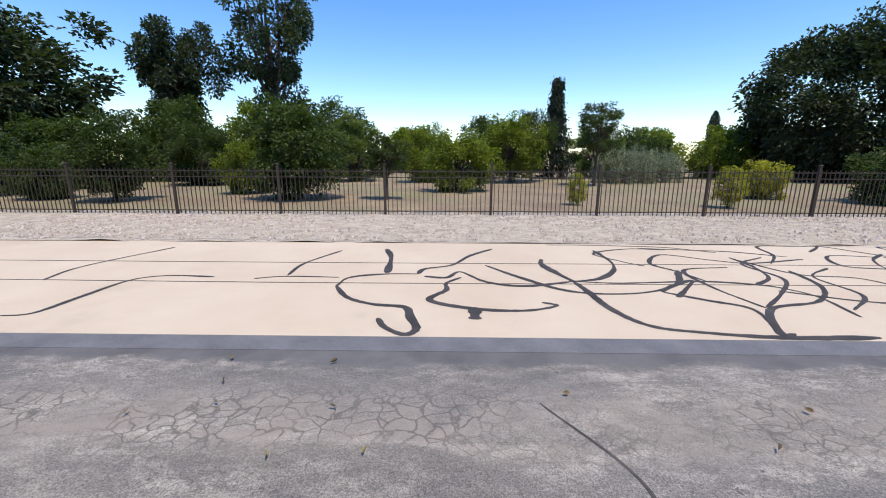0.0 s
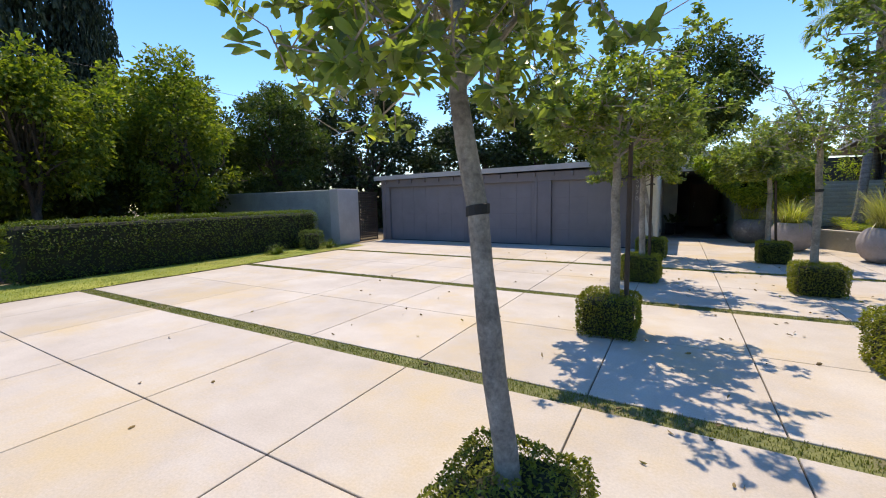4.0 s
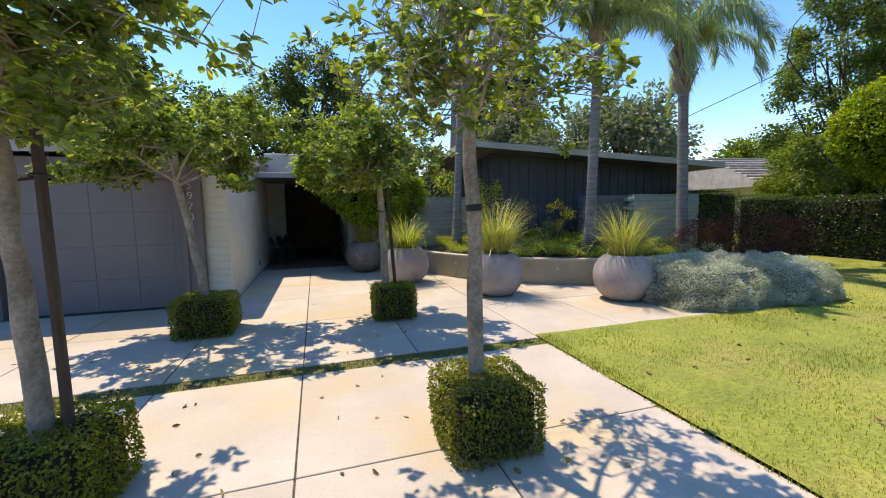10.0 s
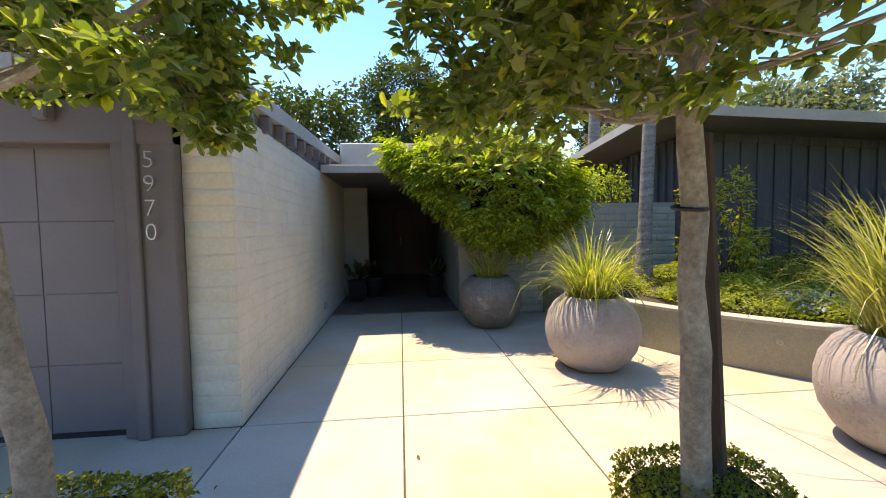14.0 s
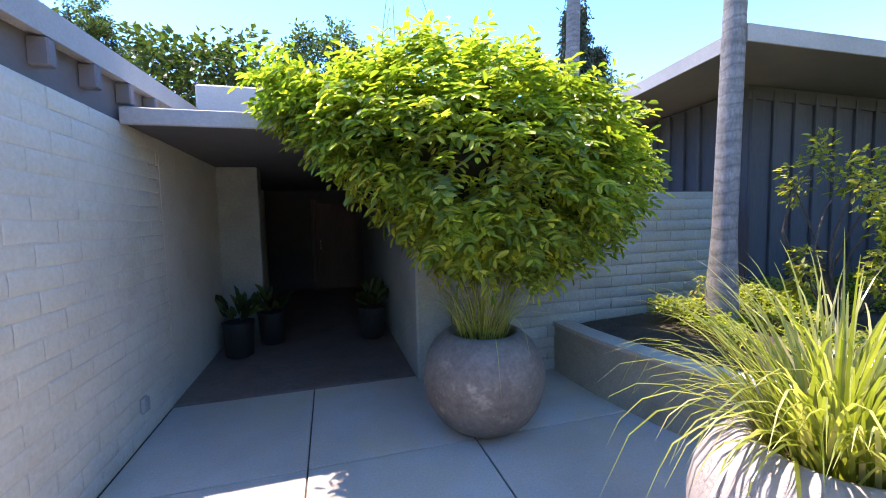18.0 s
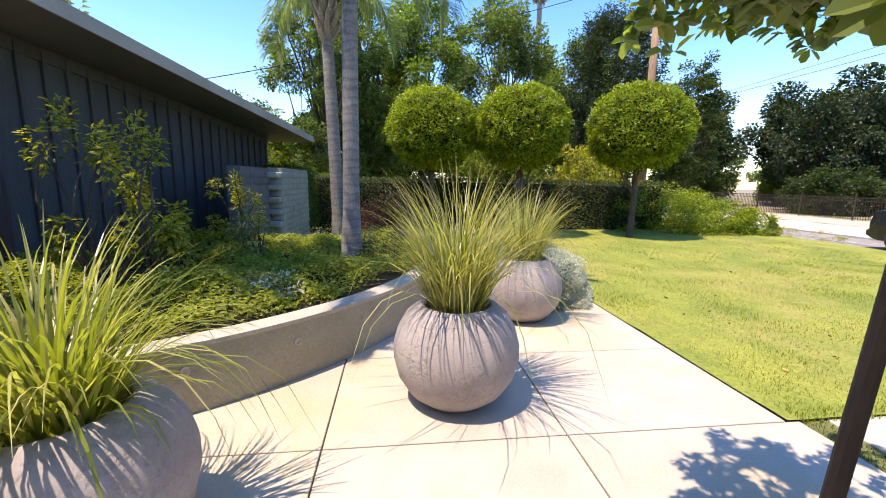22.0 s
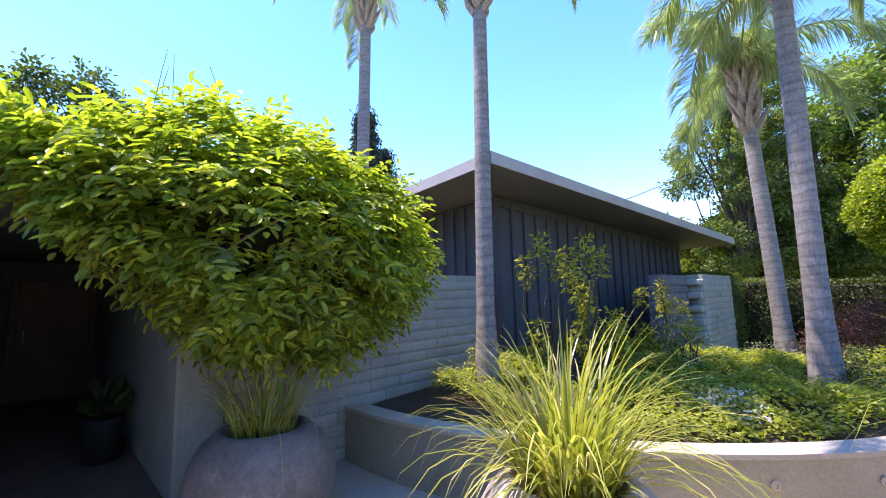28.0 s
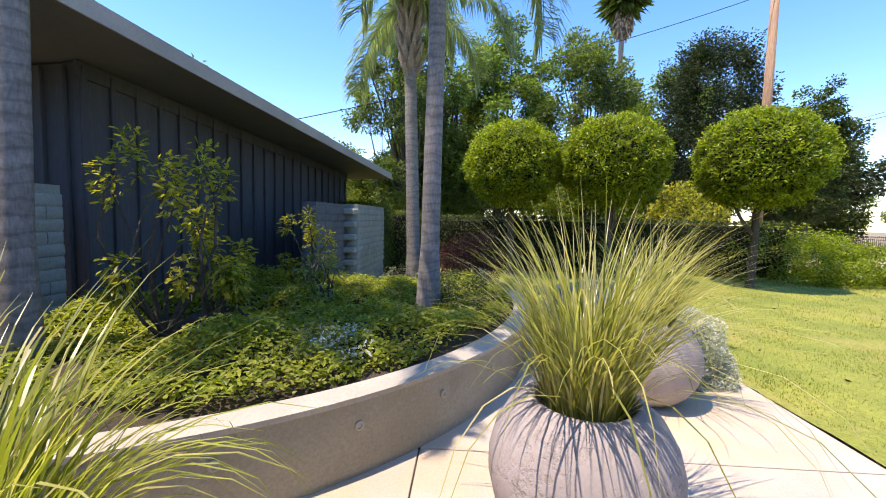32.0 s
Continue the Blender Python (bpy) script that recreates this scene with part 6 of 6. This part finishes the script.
def unit_trunk(seed, limbs=9, spread=0.75):
    """A trunk one high that forks into limbs within a crown of radius one about the height one."""
    r_ = np.random.default_rng(seed)
    geos = [tube([(0, 0, -0.02), (0.02, 0.01, 0.3), (0.0, 0.02, 0.62), (0.03, 0, 1.0)], (0.075, 0.058, 0.05, 0.02), 9)]
    for k in range(limbs):
        a = k * 2.4
        s = (0.0, 0.0, r_.uniform(0.35, 0.75))
        geos.append(branch_geo(s, (spread * r_.uniform(0.4, 1) * math.cos(a), spread * r_.uniform(0.4, 1) * math.sin(a), r_.uniform(0.75, 1.45)), 0.032, 0.008, r_, 0.12, 5, 6))
    return joined("trunk", geos, M_BARK_DARK)


TRUNKS = [unit_trunk(721), unit_trunk(722, 7, 0.6)]
STEM = joined("trunk", [tube([(0, 0, -0.02), (0.01, 0, 0.5), (0, 0, 1.0)], (0.05, 0.035, 0.008), 8)], M_BARK_DARK)
turner = np.random.default_rng(730)


def tree(kind, x, y, z0, z1, rad, label, category="tree", group="", bare=0.0, name="tree"):
    """A tree whose crown reaches from z0 to z1 with radius rad."""
    t = thing(name, label, category, (x, y, -0.07), group, turner.uniform(0, 6.28))
    z0 = z0 - 0.14 * (z1 - z0) if z0 < 0.8 else z0
    cz, rz = (z0 + z1) / 2, (z1 - z0) / 2
    me, limbs, tall = crown_of(kind, rz / rad)
    cr = put("crown", me, t, (0, 0, cz))
    cr.scale = (rad, rad * turner.uniform(0.9, 1.1), rz / tall)
    if limbs:
        put("branch_frame", limbs, t, (0, 0, cz)).scale = cr.scale
    if kind in ("conifer", "column"):
        put("trunk", STEM, t).scale = (max(1.0, rad * 1.2), max(1.0, rad * 1.2), z1 - 0.3)
    else:
        tk = put("trunk", TRUNKS[turner.integers(0, 2)], t)
        tk.scale = (rad * 0.95, rad * 0.95, max(cz, 0.4))
    return t


# field across the road
tree("dark", 27.6, -24.0, 1.0, 11.5, 6.2, "large dark spreading tree across the field")
tree("dark", 33.0, -20.0, 2.0, 10.5, 4.5, "dark spreading tree at the field edge")
tree("dark", 14.9, -34.3, 3.0, 21.5, 4.0, "tall dark ragged tree with drooping top")
tree("dark", 21.2, -32.0, 4.6, 12.4, 3.4, "open dark pine with bare outer limbs")
tree("broad", 5.8, -14.0, 0.5, 3.8, 1.85, "dense glossy green orchard tree by the fence")
tree("broad2", 12.3, -12.9, 0.5, 3.1, 1.35, "light green orchard tree behind the fence")
tree("light", 9.0, -16.5, 0.2, 2.5, 1.25, "yellow-green orchard shrub behind the fence")
tree("broad2", 14.3, -22.0, 0.2, 3.4, 2.0, "green orchard tree farther in the field")
tree("broad", 15.5, -13.5, 0.1, 2.0, 1.1, "round dark orchard tree behind the fence")
tree("open", 2.3, -13.9, 0.8, 2.5, 0.95, "small open citrus with a pale trunk")
tree("light2", -0.5, -18.1, 0.1, 3.1, 1.75, "bright green bushy tree in the field")
tree("light2", -4.2, -25.7, 0.6, 4.7, 2.2, "loose light green tree in the field")
tree("open", -6.0, -27.5, 0.8, 5.6, 1.7, "thin grey-green tree in the field")
tree("conifer", -8.4, -31.0, 0.2, 7.5, 2.3, "dark ragged conifer in the field")
tree("open", -8.8, -22.6, 1.5, 5.3, 1.45, "slender open-crowned tree with bare limbs")
tree("weeping", -11.8, -25.7, 0.0, 2.7, 2.0, "grey weeping shrub mass in the field")
tree("weeping", -14.8, -27.5, 0.0, 2.4, 1.8, "low grey weeping shrub in the field")
tree("column", -29.2, -44.7, 0.0, 6.6, 0.62, "narrow dark cypress far across the field")
tree("dome", -28.3, -29.6, 0.6, 11.0, 5.8, "huge dense dark dome-shaped tree")
tree("broad2", -16.9, -12.8, 0.0, 2.3, 1.8, "dark green rounded shrub behind the fence")
tree("citrus", -9.4, -11.6, 0.2, 1.35, 0.52, "small yellow-green citrus close to the fence")
tree("citrus", -13.0, -15.0, 0.1, 1.6, 0.9, "yellow-green citrus in the dry field")
tree("citrus", -4.6, -12.3, 0.1, 1.1, 0.35, "young green sapling behind the fence")
for k, (px, py, h, r) in enumerate(((-22, -13.5, 2.0, 2.0), (-27, -15.0, 2.4, 2.2), (-34, -17, 3.2, 2.8), (-41, -17.7, 3.6, 3.2), (-47, -20, 4.2, 3.4), (20, -15, 2.6, 2.0), (24, -13.5, 3.2, 2.4))):
    tree(("broad", "light", "broad2")[k % 3], px, py, -0.2, h, r, "rounded green shrub along the fence line", group="fence shrubs")
for k, (px, py, h, r) in enumerate(((1.5, -26, 3.6, 1.7), (-2.6, -31, 4.8, 2.2), (6.5, -27, 4.6, 2.1), (9.5, -33, 6.0, 3.0), (13.5, -28, 5.2, 2.6), (19, -27, 5.6, 3.0), (-13, -35, 4.4, 2.6), (-18, -38, 4.2, 3.0), (-23, -33, 4.2, 2.8), (20, -19, 3.6, 2.2))):
    tree(("light", "broad", "airy", "broad2")[k % 4], px, py, 0.2, h, r, "leafy orchard tree deeper in the dry field", group="orchard trees")
tree("conifer", -72.8, -32.3, 2.0, 15.5, 2.6, "tall slim conifer on the horizon")
tree("broad", -49.7, -7.6, 0.0, 13.4, 5.8, "large light green drooping tree by the road end")
tree("broad", -56, -1.0, 0.0, 11.5, 5.0, "broad green tree at the road end")
for k, (px, py, h, r) in enumerate(((-58, -5, 5, 4.5), (-62, 3, 6, 5), (-47, 3.5, 4.2, 3.0), (-52, -9.5, 4.5, 3.5))):
    tree(("broad2", "broad")[k % 2], px, py, -0.3, h, r, "dense green shrub closing the road end", group="road end shrubs")
tree("olive", -37.0, -8.6, -0.1, 4.3, 2.5, "dusty grey-green bush beside the road")
tree("broad2", -33.5, -8.8, -0.1, 3.6, 2.0, "green bush crowding the road edge")
for k, (px, py, h, r, kd) in enumerate(((-55.6, -41.6, 8.2, 1.9, "conifer"), (-54, -25.6, 8.0, 4.2, "broad"), (-60, -31, 7.0, 4.0, "dark"), (-63, -22, 9.0, 4.5, "broad2"), (-48, -36, 5.5, 3.6, "open"), (-38, -42, 5.0, 3.6, "broad"), (-22, -44, 4.8, 3.5, "light"), (-8, -48, 5.0, 4.0, "broad2"), (4, -46, 5.0, 3.8, "light"), (14, -48, 6, 4.2, "broad"), (30, -45, 6, 4.5, "broad2"), (42, -34, 8, 5.0, "dark"), (46, -20, 8, 5, "broad"), (56, -30, 8, 5, "airy"), (62, -18, 9, 5, "broad2"), (38, -26, 6, 4, "airy2"), (70, -6, 9, 6, "broad"))):
    tree(kd, px, py, 0.0, h, r, "distant green tree on the field horizon", group="horizon trees")
# side garden to the left
tree("light", -15.7, 2.9, 1.75, 6.6, 2.5, "bright yellow-green leafy tree over the hedge")
tree("light2", -16.4, 6.2, 1.6, 6.3, 2.1, "leafy light green tree behind the hedge")
tree("light", -17.5, 10.6, 1.2, 7.4, 2.2, "green garden tree behind the hedge")
tree("broad", -17.8, 15.6, 1.2, 7.3, 2.3, "leafy green garden tree by the side wall")
tree("broad2", -19.5, 8.0, 0.8, 6.0, 2.4, "shaded green tree in the side garden")
tree("broad", -21.0, 13.0, 0.5, 7.5, 2.8, "tall green tree in the side garden")
tree("dark", -20.0, 4.2, 1.4, 6.0, 2.6, "dark shaded tree in the side garden")
tree("column", -38.8, 2.9, 0.5, 21.5, 2.7, "very tall dark columnar cypress", group="tall cypresses")
tree("column", -40.3, 7.9, 0.5, 20.4, 1.7, "tall narrow dark cypress", group="tall cypresses")
tree("column", -35.3, 12.2, 0.5, 21.6, 3.3, "very tall broad dark cypress", group="tall cypresses")
tree("column", -33.6, 14.0, 0.5, 18.0, 1.7, "tall dark cypress behind the side garden", group="tall cypresses")
tree("broad2", -24.5, 20.4, 1.0, 9.6, 2.6, "green tree behind the garage")
for k, (px, py, h, r, kd) in enumerate(((-17.5, 22.0, 9.0, 3.6, "dark"), (-12.5, 27.0, 9.0, 3.8, "dark"), (-8.0, 28.0, 8.2, 3.4, "broad"), (-3.5, 29.0, 7.6, 3.2, "broad2"), (-26, 26, 9, 4, "dark"), (-30, 18, 8, 4, "broad"), (-27, 8, 7, 3.5, "broad2"))):
    tree(kd, px, py, 0.3, h, r, "shaded leafy tree massed behind the garage", group="garage trees")
# behind the house
tree("conifer", 14.6, 36.8, 2.0, 14.0, 3.5, "tall dark conifer behind the house", group="back conifers")
tree("conifer", 17.0, 38.0, 2.0, 12.2, 2.8, "dark conifer behind the roof", group="back conifers")
tree("conifer", 12.9, 38.5, 3.0, 12.0, 1.8, "smaller dark conifer behind the roof", group="back conifers")
tree("broad2", 0.8, 50.0, 6.0, 16.6, 4.6, "large green drooping tree behind the porch")
tree("broad", -13.3, 45.0, 5.0, 15.6, 2.8, "tall green tree behind the garage roof")
tree("olive", 22.4, 33.6, 1.0, 9.8, 5.6, "big silvery olive tree behind the roof")
tree("olive", 15.5, 36.0, 1.0, 9.0, 4.4, "silvery olive tree behind the house")
# right side
tree("broad2", 29.5, 25.0, 1.0, 6.8, 3.4, "large green tree beyond the hedge")
tree("airy", 19.6, 18.1, 1.0, 11.0, 2.5, "tall open green tree beyond the hedge")
tree("airy2", 22.0, 16.2, 1.0, 11.4, 3.2, "tall leafy tree with clumped foliage beyond the hedge")
tree("airy2", 24.2, 13.6, 1.6, 12.4, 3.2, "tall leafy green tree behind the ball trees")
tree("airy", 29.2, 7.6, 2.0, 14.6, 4.0, "light airy green tree behind the ball trees")
tree("airy2", 31.1, 1.6, 2.0, 13.0, 3.6, "light feathery green tree far behind")
tree("dome", 24.0, 2.4, 1.6, 12.0, 2.9, "dense dark green tree behind the pole")
tree("broad", 25.6, -4.2, 1.5, 9.8, 2.4, "round dark green tree by the road")
tree("airy", 21.5, 17.0, 0.8, 6.0, 2.4, "loose green tree beyond the hedge")
tree("light", 20.0, 9.5, 0.4, 4.5, 2.2, "sunny garden shrub behind the hedge")
tree("citrus", 19.0, 6.0, 0.3, 3.6, 1.6, "yellow-green garden shrub behind the hedge")
tree("dark", 26.4, -16.0, 0.8, 8.6, 3.6, "grey-green field tree across the road")
tree("dark", 36.0, -12.0, 2.0, 9.5, 4.4, "dark field tree far along the road")
for k, (px, py, h, r) in enumerate(((40, -3, 7, 3.5), (46, 6, 9, 4), (42, 14, 10, 4.5), (38, 20, 10, 4), (34, 32, 7, 3.8), (48, -9, 6, 3.5))):
    tree(("broad", "light", "broad2")[k % 3], px, py, 0.2, h, r, "distant green garden tree", group="east trees")
tree("light", 21.8, 20.6, 0.3, 5.0, 2.1, "sunny garden tree before the neighbouring house")
tree("broad", 25.0, 20.2, 0.3, 5.4, 2.4, "leafy garden tree before the neighbouring house")
# far fan palm
fp = thing("fan_palm", "distant tall fan palm with a shaggy head", "palm", (52.0, -2.6, -0.07))
put("trunk", joined("trunk", [tube([(0, 0, 0), (0.2, 0, 14), (0.1, 0, 27.5)], (0.5, 0.32, 0.30), 9)], M_PALM), fp)
q = unit(700, rng)
put("head", leaf_mesh("head", q * 0.9 + np.array([0.1, 0, 28.3]), q + np.array([0, 0, -0.25]), 2.3, 0.5, L_BROAD, rng, 0), fp)
put("skirt", leaf_mesh("skirt", q[:260] * np.array([0.7, 0.7, 1.5]) + np.array([0.1, 0, 26.2]), q[:260] * 0.4 + np.array([0, 0, -1.0]), 1.6, 0.4, M_BOOT, rng, 0), fp)

# utility pole and cables
pole = thing("utility_pole", "weathered reddish wooden utility pole", "pole", (16.6, 4.62, -0.05))
put("shaft", joined("shaft", [tube([(0, 0, 0), (0.02, 0, 6), (0.05, 0, 12.5)], (0.17, 0.15, 0.12), 12)], M_POLE, True), pole)
put("crossarm", box_mesh("crossarm", (-0.05, -1.1, 11.4), (0.05, 1.1, 11.52), M_POLE, 0.01), pole)


def cable(a, b2, sag, r, label):
    t = np.linspace(0, 1, 24)[:, None]
    p = np.array(a) * (1 - t) + np.array(b2) * t
    p[:, 2] -= (4 * sag * t * (1 - t))[:, 0]
    tagged(new("overhead_cable", joined("overhead_cable", [tube(p, r, 5)], M_CABLE)), label, "cable", "overhead cables")


cable((70, -10.03, 8.25), (-48, -3.43, 7.17), 0.0, 0.014, "black overhead cable along the road")
cable((70, -5.12, 6.29), (-48, -1.58, 8.0), 0.0, 0.010, "thinner overhead cable beside the first")
cable((16.6, 4.4, 10.0), (12.0, 20.0, 4.2), 0.3, 0.012, "thin service cable to the house")
cable((-26, -2.6, 8.3), (-17, 22.0, 6.4), 0.1, 0.010, "thin cable crossing to the side garden")

# neighbouring house beyond the hedge and a far field house
nb = thing("neighbour_house", "far tan house with a pale striped tile roof", "house", (26.0, 24.5, -0.05), turn=radians(-10))
put("wall", box_mesh("wall", (-4, -3, 0), (5, 4, 2.6), M_HOUSEFAR), nb)
put("roof", mesh_of("roof", [(-4.6, -3.6, 2.5), (5.6, -3.6, 2.5), (5.6, 4.6, 2.5), (-4.6, 4.6, 2.5), (-4.6, 0.5, 4.3), (5.6, 0.5, 4.3)], [(0, 1, 5, 4), (2, 3, 4, 5), (0, 4, 3), (1, 2, 5), (0, 3, 2, 1)], M_ROOFTILE), nb)
for k in range(11):
    z = 2.56 + k * 0.165
    y = -3.55 + k * 0.378
    put("tile_course", box_mesh("tile_course", (-4.6, y - 0.05, z - 0.03), (5.6, y + 0.30, z + 0.05), M_ROOFTILE, 0.01), nb)
put("window", box_mesh("window", (-1.5, -3.04, 1.0), (0.6, -2.99, 2.1), M_GLASSDARK), nb)
# ---- parked car on the apron ----
car = thing("parked_car", "dark sport utility car parked on the asphalt apron", "car", (8.1, 0.75, -0.018))


def car_shell(name, rows, mat):
    """A shell lofted along x from (x, half width, low, high, top inset) rows."""
    v, f = [], []
    for x, w, z0, z1, t_ in rows:
        v += [(x, -w * 0.94, z0), (x, -w, (z0 + z1) / 2), (x, -w + t_, z1 - 0.03), (x, -w + t_ + 0.08, z1), (x, w - t_ - 0.08, z1), (x, w - t_, z1 - 0.03), (x, w, (z0 + z1) / 2), (x, w * 0.94, z0)]
    for k in range(len(rows) - 1):
        f += [(8 * k + i, 8 * k + (i + 1) % 8, 8 * k + 8 + (i + 1) % 8, 8 * k + 8 + i) for i in range(8)]
    f += [tuple(range(7, -1, -1)), tuple(range(8 * len(rows) - 8, 8 * len(rows)))]
    return mesh_of(name, v, f, mat, False)


put("body", car_shell("body", ((-2.28, 0.80, 0.42, 0.98, 0.06), (-2.18, 0.90, 0.30, 1.06, 0.04), (-0.9, 0.93, 0.28, 1.08, 0.04), (0.9, 0.93, 0.28, 1.08, 0.04), (1.95, 0.91, 0.28, 1.13, 0.05), (2.2, 0.86, 0.34, 1.08, 0.08), (2.28, 0.76, 0.44, 0.95, 0.08)), M_CARPAINT), car)
put("cabin", car_shell("cabin", ((-2.05, 0.84, 1.06, 1.12, 0.06), (-1.75, 0.82, 1.06, 1.66, 0.16), (-0.4, 0.82, 1.06, 1.74, 0.16), (0.45, 0.82, 1.06, 1.70, 0.16), (1.15, 0.84, 1.06, 1.12, 0.06)), M_CARPAINT), car)
for sg in (-1, 1):
    for x0, x1 in ((-1.55, -0.75), (-0.68, 0.2)):
        put("side_window", box_mesh("side_window", (x0, sg * 0.765 - 0.03, 1.16), (x1, sg * 0.765 + 0.03, 1.58), M_GLASSDARK, 0.02), car)
    put("headlight", box_mesh("headlight", (2.16, sg * 0.66 - 0.14, 0.80), (2.26, sg * 0.66 + 0.14, 0.94), M_LAMP, 0.03), car, label="pale headlight glass")
    put("tail_light", box_mesh("tail_light", (-2.29, sg * 0.68 - 0.08, 0.80), (-2.2, sg * 0.68 + 0.08, 1.0), M_DOOR, 0.02), car)
    for x in (-1.4, 1.42):
        tyre = joined("tyre", [lathe([(0.20, -0.10), (0.32, -0.11), (0.35, -0.07), (0.35, 0.07), (0.32, 0.11), (0.20, 0.10)], 28)], M_TYRE, True)
        w_ = put("wheel", tyre, car, (x, sg * 0.83, 0.35))
        w_.rotation_euler = (radians(90), 0, 0)
        put("rim", joined("rim", [lathe([(0.205, -0.112), (0.19, -0.09), (0.06, -0.10), (0.06, 0.10), (0.19, 0.09), (0.205, 0.112)], 20)], M_STEEL), w_)
put("front_bumper", box_mesh("front_bumper", (2.16, -0.80, 0.36), (2.34, 0.80, 0.58), M_TYRE, 0.05), car)

# ---- turf blades ----
rng = np.random.default_rng(801)


def turf(name, x0, x1, y0, y1, n, tall, label, z=0.0, hole=None, mat=None):
    x, y = rng.uniform(x0, x1, n), rng.uniform(y0, y1, n)
    if hole is not None:
        k = ~hole(x, y)
        x, y = x[k], y[k]
    n = len(x)
    me = blades(name, np.stack([x, y, np.full(n, z)], 1), rng.uniform(0, 6.28, n), np.abs(rng.normal(size=n)) * 0.4 + 0.1, tall * rng.uniform(0.6, 1.3, n), np.full(n, 0.006), mat or L_LAWN, rng, 2)
    return tagged(new(name, me), label, "grass", kind="stuff")


turf("lawn_blades", 2.75, 8.5, 4.0, 12.1, 60000, 0.035, "short lawn blades catching the sun", 0.0)
turf("lawn_blades", 8.5, 14.0, 3.0, 15.0, 26000, 0.05, "short lawn blades farther out", 0.0, lambda x, y: (x < 9.6) & (y > 12.4))
turf("lawn_blades", 2.70, 2.88, 2.2, 12.1, 5200, 0.05, "ragged lawn edge along the paving", -0.005)
turf("lawn_blades", -12.2, -10.45, 2.1, 13.0, 12000, 0.04, "short blades of the turf strip", 0.0)

# ---- paving slabs ----
slabs = setting("paving", box_mesh("paving", (-10.62, 1.99, -0.3), (7.6, 19.55, -0.016), M_JOINT), "large pale concrete slabs with thin dark joints")
COLS = (-10.45, -9.17, -7.6, -6.04, -4.42, -2.86, -1.245, 0.0, 1.212, 2.74)
ROWS_Y = ((2.0, 3.56), (3.56, 5.08), (5.29, 6.85), (6.85, 8.50), (8.71, 10.29), (10.29, 11.88), (12.10, 13.87), (13.87, 15.5))


def slab(x0, x1, y0, y1):
    g_ = 0.006
    put("slab", box_mesh("slab", (x0 + g_, y0 + g_, -0.08), (x1 - g_, y1 - g_, 0.0), M_SLAB, 0.004), slabs)


for y0, y1 in ROWS_Y:
    for x0, x1 in zip(COLS[:-1], COLS[1:]):
        if y0 > 15 and x0 < -1.3:
            continue
        slab(x0, x1, y0, min(y1, 15.55) if x0 < -1.3 else y1)
for y0, y1 in ((15.5, 16.84), (16.84, 18.15), (18.15, 19.51)):
    for x0, x1 in zip((-1.24, 0.0, 1.212, 2.74), (0.0, 1.212, 2.74, 4.06)):
        slab(x0, x1, y0, y1)
for y0, y1 in ((12.2, 13.87), (13.87, 15.5)):
    for x0, x1 in ((2.74, 4.06), (4.06, 5.78), (5.78, 7.5)):
        slab(x0, x1, y0, y1)
slab(-11.4, -10.45, 12.13, 15.5)
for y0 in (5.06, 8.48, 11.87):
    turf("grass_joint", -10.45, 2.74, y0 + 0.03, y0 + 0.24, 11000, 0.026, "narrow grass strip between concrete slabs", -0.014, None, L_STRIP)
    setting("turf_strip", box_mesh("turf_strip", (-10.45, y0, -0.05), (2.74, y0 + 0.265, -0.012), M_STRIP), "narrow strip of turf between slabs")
